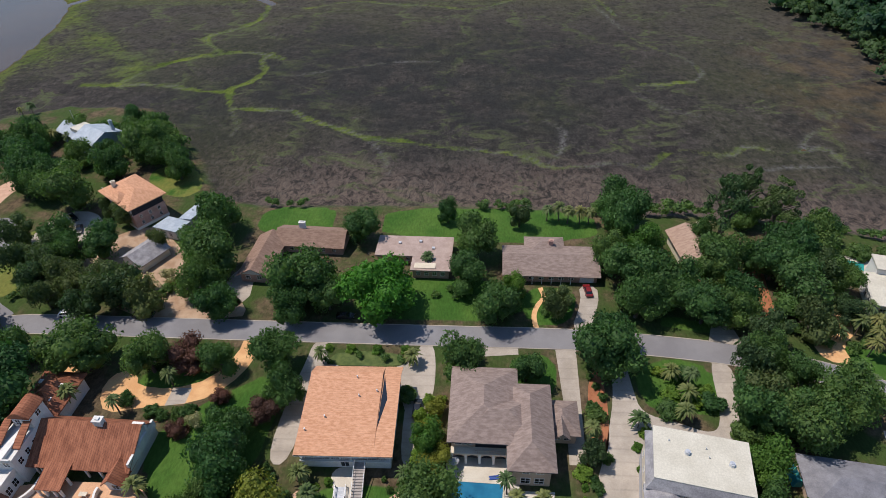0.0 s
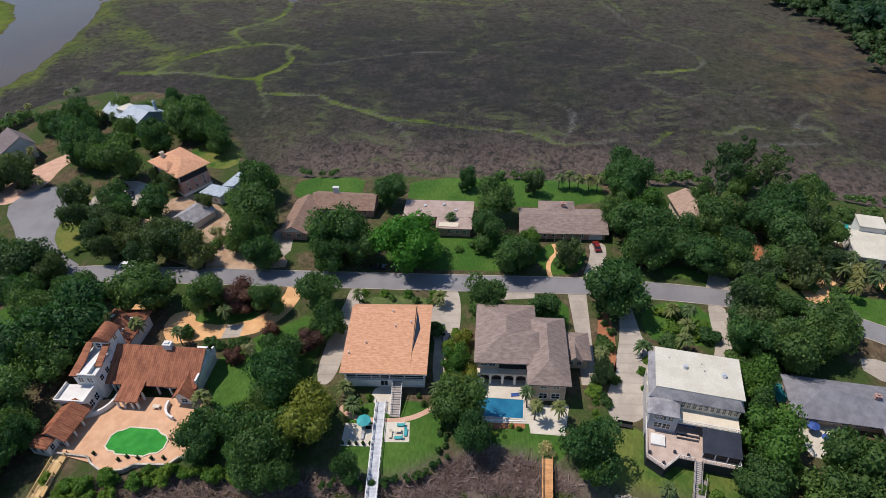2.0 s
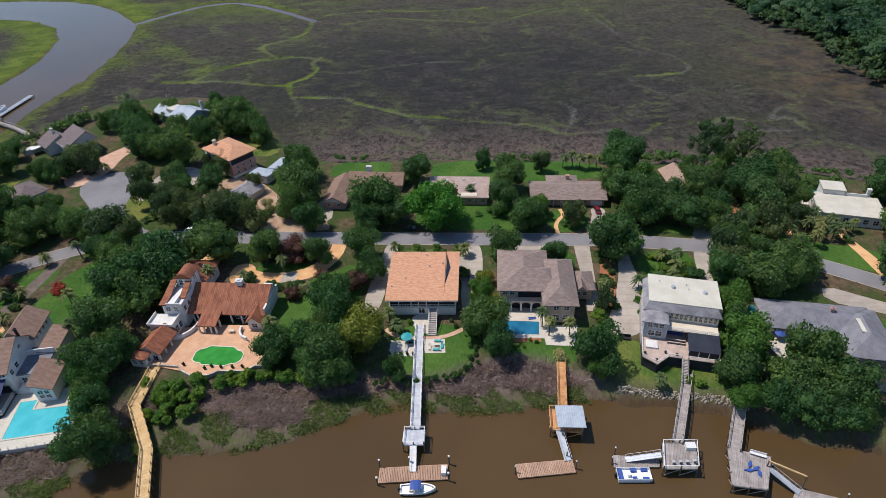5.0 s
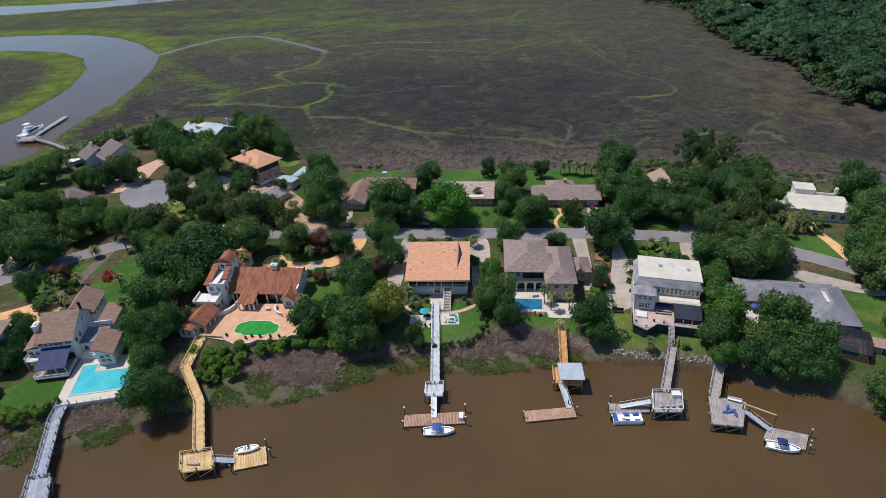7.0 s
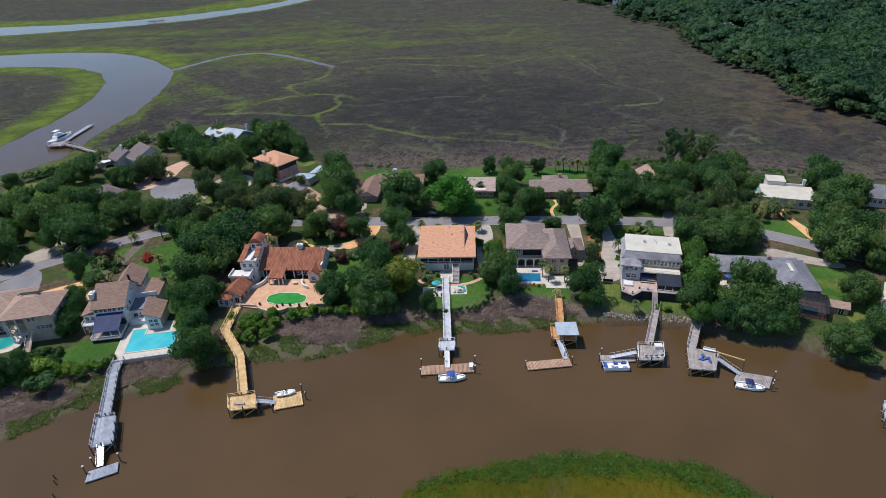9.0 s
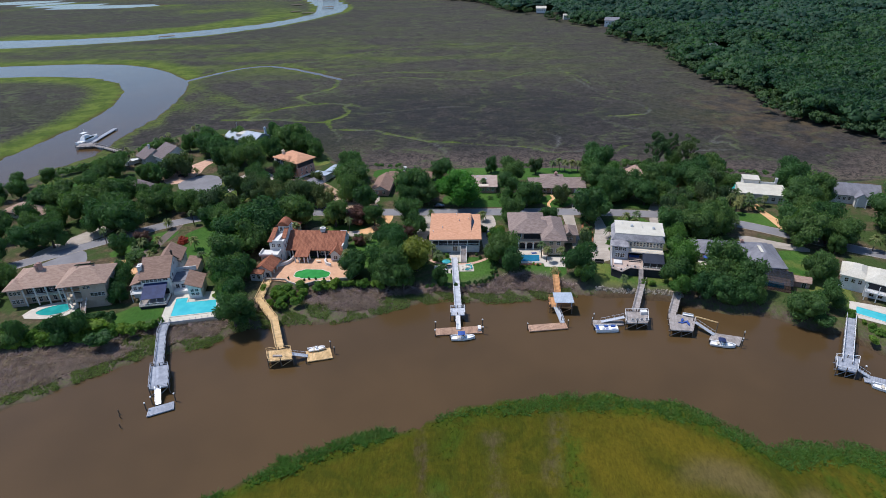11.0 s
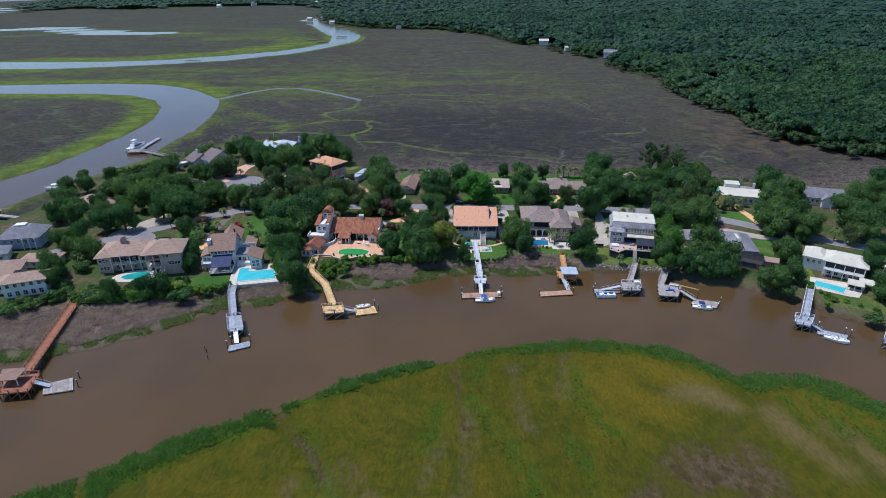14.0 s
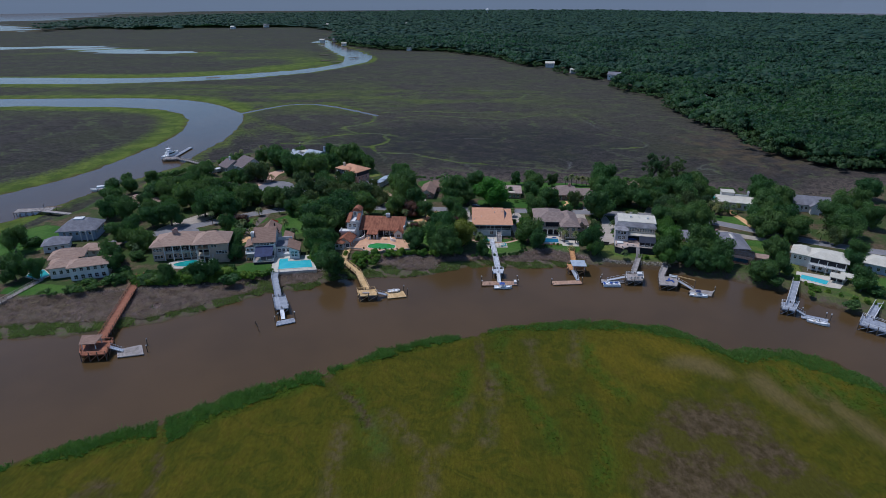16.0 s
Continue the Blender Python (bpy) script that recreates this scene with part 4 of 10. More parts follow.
paved("garden_path", ribbon(round_line([(15, 105.5), (14.4, 110), (15.6, 114), (18, 117), (17, 121)]), 1.3)[0] + ribbon(round_line([(15, 105.5), (14.4, 110), (15.6, 114), (18, 117), (17, 121)]), 1.3)[1][::-1], SAND_DRIVE, "winding tan garden path", "path", cut=0)
paved("driveway", [(-168, 138), (-176, 140), (-180, 150), (-172, 168), (-166, 178), (-160, 176), (-164, 164), (-162, 152)], BRICK_DRIVE, "pink brick forecourt by the turning circle", "driveway", cut=2)
paved("driveway", [(-140, 128), (-141, 146), (-136, 155), (-127, 155), (-120, 148), (-122, 139), (-128, 139), (-130, 149), (-136, 146), (-136, 128)], CONCRETE, "looping concrete driveway with parked cars", "driveway", cut=1)
paved("dirt_yard", [(-119, 127), (-115, 142), (-104, 148), (-96, 142), (-88, 134), (-82, 126), (-90, 120), (-106, 121)], DIRT, "bare tan earth of a building plot", "yard", cut=2)
paved("driveway", [(-98, 107), (-98, 121), (-72, 121), (-62, 112), (-62, 107)], DIRT, "shaded worn verge along the street", "yard", cut=1)
paved("driveway", [(-72, 112), (-70, 128), (-64, 128), (-62, 112)], CONCRETE, "grey concrete driveway between trees", "driveway", cut=1)
paved("driveway", [(-170, 52), (-150, 64), (-141, 56), (-150, 44), (-158, 40)], SAND_DRIVE, "tan driveway of the beige house", "driveway", cut=1)
paved("garden_path", [(-151, 62), (-149.4, 78), (-148, 96), (-144.6, 97), (-145.2, 78), (-146.6, 62)], LANE, "dark worn side lane across the lawn", "path", cut=1)
paved("driveway", [(-197, 62), (-186, 84), (-176, 95), (-171, 86), (-184, 68)], CONCRETE, "pale concrete driveway off the street", "driveway", cut=1)
paved("driveway", [(-190, 52), (-178, 70), (-172, 66), (-166, 52), (-178, 44)], ASPHALT, "wide grey asphalt forecourt", "driveway", GZ + 0.045, cut=1)
paved("driveway", [(104.5, 84), (103.6, 95), (102.6, 102), (103.4, 109), (106, 109), (105.6, 102), (107.4, 94), (109.4, 83)], SAND_DRIVE, "orange sandy driveway", "driveway", cut=0)
paved("driveway", [(82, 97), (81, 103), (85, 105), (88, 112), (94, 113), (93, 106), (88, 102), (88, 96)], SAND_DRIVE, "sandy driveway between shrubs", "driveway", cut=1)
paved("pine_straw_bed", [(70, 106), (72, 122), (76, 136), (80, 134), (77, 118), (76, 104)], MULCH, "rusty pine straw under trees", "planting bed", cut=2)
paved("pine_straw_bed", [(24, 70), (25, 88), (28, 94), (29.5, 86), (27.5, 70)], MULCH, "rust-brown mulch bed beside a driveway", "planting bed", cut=2)
paved("planting_bed", [(-37, 93), (-34, 97), (-20, 97), (-16, 94), (-19, 92.5), (-34, 92.5)], BEDGREEN, "low planted bed in the driveway loop", "planting bed", cut=1)
paved("forecourt", [(84, 73), (86, 80), (98, 73), (108, 68), (106, 64), (96, 68)], CONCRETE, "pale concrete verge strip along the street", "driveway", cut=1)

# ---- houses ----


def lattice(xs_, zs_, holes, y0, y1):
    """One connected frame: a plate over the grid lines with the cells in holes left open."""
    f = Form()
    nx_, nz_ = len(xs_), len(zs_)
    f.v.extend((x, y, z) for y in (y0, y1) for z in zs_ for x in xs_)
    at = lambda i, k, s: s * nx_ * nz_ + k * nx_ + i
    full = lambda i, k: 0 <= i < nx_ - 1 and 0 <= k < nz_ - 1 and (i, k) not in holes
    for i in range(nx_ - 1):
        for k in range(nz_ - 1):
            if not full(i, k):
                continue
            q = ((i, k), (i + 1, k), (i + 1, k + 1), (i, k + 1))
            f.f.append(tuple(at(a, b, 0) for a, b in q))
            f.f.append(tuple(at(a, b, 1) for a, b in q[::-1]))
            for (a, b), (c, d), other in ((q[0], q[1], (i, k - 1)), (q[1], q[2], (i + 1, k)), (q[2], q[3], (i, k + 1)), (q[3], q[0], (i - 1, k))):
                if not full(*other):
                    f.f.append((at(a, b, 0), at(a, b, 1), at(c, d, 1), at(c, d, 0)))
    return f


def window_meshes():
    f = lattice((-0.5, -0.43, -0.025, 0.025, 0.43, 0.5), (-0.5, -0.42, -0.02, 0.02, 0.42, 0.5), ((1, 1), (3, 1), (1, 3), (3, 3)), -0.06, 0.02)
    return f.mesh("window", WHITE), Form().box(-0.46, 0.46, -0.03, 0.01, -0.46, 0.46).mesh("pane", GLASS)


WINDOW_ME, PANE_ME = window_meshes()
DOOR_ME = Form().box(-0.5, 0.5, -0.06, 0.02, 0, 1).mesh("door", GLASS)
DOORFRAME_ME = lattice((-0.58, -0.5, -0.03, 0.03, 0.5, 0.58), (0.0, 1.0, 1.04), ((1, 0), (3, 0)), -0.08, 0.02).mesh("door_frame", WHITE)
POST_ME = Form().box(-0.5, 0.5, -0.5, 0.5, 0, 1).mesh("post", WHITE)


class House:
    """A house of several wings, in its own metres: x to the right, y to the back, z from the ground up."""

    def __init__(self, label, x, y, turn=0.0, z=GZ, name="house"):
        self.ob = thing(name, label, "house", x, y, z, turn)

    def wing(self, x0, x1, y0, y1, z0, z1, mat, name="wall"):
        Form().box(x0, x1, y0, y1, z0, z1).made(name, mat, self.ob)
        return self

    def block(self, name, mat, *b, label=""):
        Form().box(*b).made(name, mat, self.ob, label)
        return self

    def slab(self, name, mat, ring, z0, z1, label=""):
        Form().slab(ring, z0, z1).made(name, mat, self.ob, label)
        return self

    def hip(self, x0, x1, y0, y1, z, h, mat, over=0.6, flat=0.0, name="roof"):
        """A hipped roof over the plan, with eaves; flat: half-width kept level on top."""
        x0, x1, y0, y1 = x0 - over, x1 + over, y0 - over, y1 + over
        w, d = x1 - x0, y1 - y0
        k = min(w, d) / 2 * (1 - flat)
        a, b, c, e = x0 + k, x1 - k, y0 + k, y1 - k
        low = [(x0, y0), (x1, y0), (x1, y1), (x0, y1)]
        top = [(a, c), (b, c), (b, e), (a, e)]
        f = Form()
        f.solid([(x, y, z - 0.25) for x, y in low], [(x, y, z) for x, y in low])
        if flat == 0 and w >= d:
            p, q = (a, (c + e) / 2, z + h), (b, (c + e) / 2, z + h)
            l0, l1, l2, l3 = [(x, y, z + 0.003) for x, y in low]
            f.face(l0, l1, q, p).face(l1, l2, q).face(l2, l3, p, q).face(l3, l0, p)
        elif flat == 0:
            p, q = ((a + b) / 2, c, z + h), ((a + b) / 2, e, z + h)
            l0, l1, l2, l3 = [(x, y, z + 0.003) for x, y in low]
            f.face(l0, l1, p).face(l1, l2, q, p).face(l2, l3, q).face(l3, l0, p, q)
        else:
            f.solid([(x, y, z + 0.003) for x, y in low], [(x, y, z + h) for x, y in top])
        f.made(name, mat, self.ob)
        return self

    def gable(self, x0, x1, y0, y1, z, h, mat, wall, over=0.6, axis="x", ridge=0.5, name="roof"):
        """A gabled roof with real thickness; the gable walls go up under it."""
        t = 0.22
        if axis == "x":
            ym = y0 + (y1 - y0) * ridge
            k0, k1 = h / (ym - y0), h / (y1 - ym)
            prof = [(y0 - over, z - over * k0), (ym, z + h), (y1 + over, z - over * k1)]
            a = [(x0 - over, y, q) for y, q in prof] + [(x0 - over, y, q + t) for y, q in prof[::-1]]
            b = [(x1 + over, y, q) for y, q in prof] + [(x1 + over, y, q + t) for y, q in prof[::-1]]
            g = [[(x, y0, z), (x, ym, z + h), (x, y1, z)] for x in (x0, x1)]
        else:
            xm = x0 + (x1 - x0) * ridge
            k0, k1 = h / (xm - x0), h / (x1 - xm)
            prof = [(x0 - over, z - over * k0), (xm, z + h), (x1 + over, z - over * k1)]
            a = [(x, y0 - over, q) for x, q in prof] + [(x, y0 - over, q + t) for x, q in prof[::-1]]
            b = [(x, y1 + over, q) for x, q in prof] + [(x, y1 + over, q + t) for x, q in prof[::-1]]
            g = [[(x0, y, z), (xm, y, z + h), (x1, y, z)] for y in (y0, y1)]
        f = Form()
        n = len(f.v)
        f.v.extend(a + b)
        for i in range(6):
            j = (i + 1) % 6
            f.f.append((i, j, 6 + j, 6 + i))
        for o in (0, 6):
            f.f += [(o, o + 1, o + 4, o + 5), (o + 1, o + 2, o + 3, o + 4)]
        f.made(name, mat, self.ob)
        Form().solid(*g).made("gable_wall", wall, self.ob)
        return self

    def shed(self, ring, mat, t=0.2, name="roof", label=""):
        """A single sloping sheet through four corners."""
        Form().solid(ring, [(x, y, z + t) for x, y, z in ring]).made(name, mat, self.ob, label)
        return self

    def windows(self, side, at, lo, hi, z, n, w=1.2, h=1.4, name="window"):
        """n windows along one side (s, n, e, w) whose wall stands at `at`, from lo to hi."""
        turn = {"s": 0, "e": 90, "n": 180, "w": 270}[side]
        for i in range(n):
            u = lo + (hi - lo) * (i + 0.5) / n
            p = (u, at, z) if side in "sn" else (at, u, z)
            fr = share(name, WINDOW_ME, self.ob, Matrix.Translation(p) @ pose(0, 0, 0, 0, 0, turn) @ Matrix.Diagonal((w, 1, h, 1)))
            share("pane", PANE_ME, fr, Matrix.Identity(4))
        return self

    def door(self, side, at, u, z, w=1.8, h=2.1):
        turn = {"s": 0, "e": 90, "n": 180, "w": 270}[side]
        p = (u, at, z) if side in "sn" else (at, u, z)
        d = share("door", DOOR_ME, self.ob, Matrix.Translation(p) @ pose(0, 0, 0, 0, 0, turn) @ Matrix.Diagonal((w, 1, h, 1)))
        share("door_frame", DOORFRAME_ME, d, Matrix.Identity(4))
        return self

    def posts(self, spots, z0, z1, t=0.25, name="post"):
        for x, y in spots:
            share(name, POST_ME, self.ob, Matrix.Translation((x, y, z0)) @ Matrix.Diagonal((t, t, z1 - z0, 1)))
        return self

    def chimney(self, x, y, z0, z1, mat, w=1.0, d=0.8):
        f = Form().box(x - w / 2, x + w / 2, y - d / 2, y + d / 2, z0, z1)
        f.box(x - w / 2 - 0.12, x + w / 2 + 0.12, y - d / 2 - 0.12, y + d / 2 + 0.12, z1, z1 + 0.2)
        f.box(x - w / 4, x + w / 4, y - d / 4, y + d / 4, z1 + 0.2, z1 + 0.5)
        f.made("chimney", mat, self.ob)
        return self

    def stair(self, x0, x1, y0, y1, z0, z1, mat, rail=WHITE):
        """Steps rising from y0 (low) to y1 (high), with side rails."""
        n = max(3, int(abs(z1 - z0) / 0.18))
        f = Form()
        for i in range(n):
            ya, yb = y0 + (y1 - y0) * i / n, y0 + (y1 - y0) * (i + 1) / n
            zt = z0 + (z1 - z0) * (i + 1) / n
            Form().box(x0, x1, min(ya, yb), max(ya, yb), zt - 0.2, zt).made("step", mat, self.ob)
        for x in (x0, x1):
            g = Form().beam((x, y0, z0 + 1.0), (x, y1, z1 + 1.0), 0.1, 0.1)
            for i in range(4):
                s = i / 3
                g.box(x - 0.05, x + 0.05, y0 + (y1 - y0) * s - 0.05, y0 + (y1 - y0) * s + 0.05, z0 + (z1 - z0) * s, z0 + (z1 - z0) * s + 1.0)
            g.made("stair_rail", rail, self.ob)
        return self

    def rail(self, pts, z, mat=WHITE, h=1.0, name="railing"):
        f = Form()
        for a, b in zip(pts[:-1], pts[1:]):
            f.beam((*a, z + h), (*b, z + h), 0.1, 0.08)
            f.beam((*a, z + 0.25), (*b, z + 0.25), 0.05, 0.05)
            n = max(1, int(math.dist(a, b) / 0.45))
            for i in range(n + 1):
                x, y = a[0] + (b[0] - a[0]) * i / n, a[1] + (b[1] - a[1]) * i / n
                f.box(x - 0.03, x + 0.03, y - 0.03, y + 0.03, z, z + h)
        f.made(name, mat, self.ob)
        return self


def grow_ring(ring, d):
    """A ring moved outwards by d."""
    n = len(ring)
    area = sum(ring[i][0] * ring[(i + 1) % n][1] - ring[(i + 1) % n][0] * ring[i][1] for i in range(n))
    sg = 1 if area > 0 else -1
    out = []
    for i, p in enumerate(ring):
        a, b = ring[i - 1], ring[(i + 1) % n]
        e1 = Vector((p[0] - a[0], p[1] - a[1])).normalized()
        e2 = Vector((b[0] - p[0], b[1] - p[1])).normalized()
        n1, n2 = Vector((e1.y, -e1.x)), Vector((e2.y, -e2.x))
        m = n1 + n2
        m = m / max(0.5, m.dot(n1)) if m.length > 1e-6 else n1
        out.append((p[0] + sg * d * m.x, p[1] + sg * d * m.y))
    return out


def pool(ring, z, water, label, coping=PALE_DECK, rim=0.35):
    """A swimming pool: a raised coping round still water."""
    ob = thing("swimming_pool", label, "pool", 0, 0, 0)
    outer = grow_ring(ring, rim)
    f = Form()
    n = len(ring)
    for q, k in ((outer, -0.3), (outer, 0.12), (ring, 0.12), (ring, -0.3)):
        f.v.extend((*p, z + k) for p in q)
    for i in range(n):
        j = (i + 1) % n
        for r in range(4):
            t = (r + 1) % 4
            f.f.append((r * n + i, r * n + j, t * n + j, t * n + i))
    f.made("coping", coping, ob)
    Form().slab(grow_ring(ring, 0.01), z - 0.3, z + 0.05).made("pool_water", water, ob)
    return ob


# orange-roofed house on a raised base
h = House("raised house under a broad orange shingle roof", -26.5, 76.0, 0.5, GZ + 0.8)
h.block("plinth", STUCCO, -9.1, 9.1, -10.1, 10.1, -0.9, 0.0)
h.wing(-9.2, 9.2, -10.2, 10.2, 0, 2.0, STUCCO).wing(-9.0, 9.0, -8.2, 10.0, 2.0, 5.4, CREAM)
h.block("porch_floor", WHITE, -9.3, 9.3, -10.6, -8.2, 2.0, 2.2)
h.block("porch_screen", SCREEN_SHADE, -8.9, 8.9, -10.1, -9.98, 2.25, 4.9)
h.block("porch_beam", WHITE, -9.2, 9.2, -10.4, -9.9, 4.9, 5.3)
h.posts([(x, -10.25) for x in (-9.1, -6.4, -3.0, -1.0, 1.2, 4.6, 9.1)], 2.2, 4.95, 0.22)
h.rail([(-9.1, -10.4), (9.1, -10.4)], 2.2, WHITE, 0.9)
h.gable(-9.6, 5.7, -11.0, 11.0, 5.2, 2.0, ORANGE, CREAM, 0.35, "x", 0.86)
h.gable(6.42, 9.6, -11.0, 11.0, 5.2, 1.55, ORANGE, CREAM, 0.35, "x", 0.86)
# dark slab on the lower roof imitates the shaded step wall
tri = [(x, y, 5.2 + 1.55 * (y + 11) / 18.92 + 0.24) for x, y in ((6.14, -5.2), (7.5, 1.7), (6.4, 7.4))]
Form().solid(tri, [(x, y, z + 0.05) for x, y, z in tri]).made("step_wall_shade", GLASS, h.ob, "dark triangle imitating the shaded wall between two roof planes")
h.block("roof_trim", WHITE, -9.95, 9.95, -11.4, -11.3, 4.95, 5.12)
h.door("s", -10.2, -0.2, 0, 1.6, 2.0)
h.stair(2.0, 4.2, -18.5, -10.6, -0.7, 2.1, WOODGREY)
for px, py in ((-5, -3), (-8.6, -6), (1.5, 2), (0.5, 6.5), (5.2, 3.2)):
    Form().tube((px, py, 5.2 + 2.0 * (py + 11) / 18.9), (px, py, 5.2 + 2.0 * (py + 11) / 18.9 + 0.9), 0.16, 0.16).made("vent_pipe", PALEMETAL, h.ob)
h.windows("e", 9.0, -7, 9, 3.8, 4)
h.windows("w", -9.0, -7, 9, 3.8, 4)
paved("terrace", [(-29.5, 62), (-29, 66), (-23, 66), (-22, 58), (-25, 58)], PALE_DECK, "pale round terrace at the foot of the stairs", "terrace", GZ + 0.06, cut=2)
paved("garden_path", ribbon(round_line([(-36, 60), (-33, 57.2), (-27, 56.4), (-20, 57), (-14.5, 60.5), (-13, 64)]), 1.3)[0] + ribbon(round_line([(-36, 60), (-33, 57.2), (-27, 56.4), (-20, 57), (-14.5, 60.5), (-13, 64)]), 1.3)[1][::-1], BRICK_DRIVE, "curved pink garden path", "path", cut=0)
paved("terrace", [(-34, 50), (-34, 55.6), (-27.6, 55.6), (-27.2, 50)], PALE_DECK, "pale square sitting terrace", "terrace", GZ + 0.06, cut=0)
paved("terrace", [(-24.8, 51.2), (-25.3, 56.2), (-19.8, 56.4), (-19.4, 51.4)], PALE_DECK, "pale square sitting terrace", "terrace", GZ + 0.06, cut=0)

# taupe two-storey house
h = House("two-storey beige house with a hipped taupe roof", 4.5, 75.0, -1.0)
h.wing(-9.5, 3.4, -6.0, 11.0, 0, 7.0, BEIGE).wing(2.6, 10.2, -11.6, 7.2, 0, 6.6, BEIGE).wing(10.2, 16.2, -1.8, 5.4, 0, 3.8, BEIGE)
# flat dark sheets here imitate the shade inside balcony and arcade
h.block("balcony_shade_sheet", SCREEN_SHADE, -4.6, 1.6, -6.12, -5.98, 4.0, 6.6)
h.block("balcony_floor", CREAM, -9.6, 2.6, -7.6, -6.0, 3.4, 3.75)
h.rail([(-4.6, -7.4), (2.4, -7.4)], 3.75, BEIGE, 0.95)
h.block("arcade_shade_sheet", SCREEN_SHADE, -9.3, 2.5, -6.12, -5.98, 0.1, 3.0)
h.posts([(x, -7.3) for x in (-9.3, -6.5, -3.7, -0.9, 1.9)], 0, 3.4, 0.5, "arcade_pier")
for i in range(4):
    f = Form()
    xm = -7.9 + 2.8 * i
    f.solid([(xm + 1.15 * math.cos(a), -7.5, 2.2 + 1.0 * math.sin(a)) for a in np.linspace(0, math.pi, 7)] + [(xm - 1.4, -7.5, 2.2), (xm - 1.4, -7.5, 3.4), (xm + 1.4, -7.5, 3.4), (xm + 1.4, -7.5, 2.2)],
            [(xm + 1.15 * math.cos(a), -7.1, 2.2 + 1.0 * math.sin(a)) for a in np.linspace(0, math.pi, 7)] + [(xm - 1.4, -7.1, 2.2), (xm - 1.4, -7.1, 3.4), (xm + 1.4, -7.1, 3.4), (xm + 1.4, -7.1, 2.2)])
    f.made("arch", BEIGE, h.ob)
h.hip(-9.5, 3.4, -6.4, 11.2, 7.0, 3.1, TAUPE, 0.8).hip(2.4, 10.4, -11.8, 7.4, 6.6, 2.9, TAUPE, 0.8).hip(-6.0, 6.0, -5.0, 3.0, 7.2, 2.7, TAUPE, 0.7).hip(10.2, 16.4, -2.0, 5.6, 3.9, 2.2, TAUPE, 0.6)
h.gable(11.6, 14.4, -3.4, 0.5, 4.2, 1.6, TAUPE, BEIGE, 0.3, "y")
h.windows("s", -6.0, -9.0, -5.2, 5.4, 2, 1.5, 1.6).windows("s", -11.6, 4.0, 9.4, 5.0, 2, 1.5, 1.5).windows("s", -11.6, 4.0, 9.4, 1.8, 2, 2.0, 2.0).windows("w", -9.5, -4, 9, 5.2, 4).windows("w", 2.6, -10.5, -6.6, 5.2, 2, 1.4, 1.5)
h.windows("e", 10.2, -10, -3, 4.8, 2).windows("s", -1.8, 11.5, 15.2, 2.0, 2, 1.2, 1.5)
h.windows("w", 2.6, -10.8, -6.4, 1.8, 2, 1.6, 2.0)
paved("pool_deck", [(-6.5, 57), (-6.0, 69.5), (8.6, 69.5), (8.6, 62), (15.5, 62), (13.8, 54.2), (6.5, 54.6), (6.3, 57)], PALE_DECK, "pale stone pool terrace", "terrace", GZ + 0.08, cut=0)
pool([(-5.4, 58.6), (5.0, 58.2), (5.4, 63.2), (-4.8, 63.6)], GZ + 0.1, POOL_DEEP, "rectangular pool with deep blue water")
Form().box(-5.8, 5.6, 57.4, 57.8, 1.2, GZ + 0.25).made("pool_wall", STUCCO)
tagged(bpy.data.objects["pool_wall"], "low white retaining wall below the pool", "wall")

# white-roofed house on a dark base
h = House("white three-level house with a flat white roof and grey mansard", 40.6, 61.6, -11.0)
h.wing(-8.8, 8.8, -4.6, 6.8, 0, 3.2, GREYSIDE).wing(-8.8, 8.8, -4.6, 6.8, 3.2, 9.2, CREAM)
h.wing(-8.8, -3.2, -8.6, -4.6, 0, 8.5, GREYSIDE)
h.hip(-9.0, 9.0, -4.8, 7.0, 9.2, 2.0, SLATEROOF, 0.3, 0.8).hip(-9.2, -3.4, -8.6, -4.0, 8.5, 1.3, SLATEROOF, 0.3)
h.block("roof_deck", WHITEROOF, -8.2, 9.0, -3.9, 7.2, 11.0, 11.35)
for cx, cy in ((-2.2, 2.4), (5.4, 1.6)):
    Form().tube((cx, cy, 11.3), (cx, cy, 12.0), 0.55, 0.5, 12).box(cx - 0.25, cx + 0.25, cy - 0.25, cy + 0.25, 12.0, 12.15).made("roof_vent", PALEMETAL, h.ob)
for cx, cy in ((1.2, 4.0), (1.6, 2.2), (-5.4, 4.4)):
    Form().tube((cx, cy, 11.3), (cx, cy, 11.8), 0.1, 0.1).made("vent_pipe", PALEMETAL, h.ob)
h.windows("s", -4.6, -2.8, 8.6, 7.8, 10, 0.75, 1.9).windows("s", -8.6, -8.2, -4.0, 7.4, 3, 1.1, 1.5).windows("s", -8.6, -7.7, -4.3, 4.9, 2, 1.65, 1.8)
# the dark sheet on the wall imitates shade under the balcony
h.block("balcony_roof", CREAM, -3.2, 8.8, -8.2, -4.6, 6.0, 6.3).block("porch_shade_sheet", SCREEN_SHADE, -3.0, 8.6, -4.75, -4.6, 3.4, 5.9)
h.rail([(-3.2, -8.1), (8.8, -8.1)], 6.3, WHITE, 0.9)
h.shed([(1.6, -13.4, 5.0), (8.9, -13.4, 5.0), (8.9, -8.25, 6.1), (1.6, -8.25, 6.1)], DARKCANVAS, 0.12, "awning", "blue-black canvas awning")
h.block("deck_floor", PINKDECK, -8.9, 8.8, -14.4, -4.6, 3.0, 3.2, label="pink-tan raised deck")
h.slab("deck_floor", PINKDECK, [(-8.9, -15.6), (-5.4, -17.6), (-2.6, -14.4), (-8.9, -14.4)], 3.0, 3.2, "pink-tan raised deck corner")
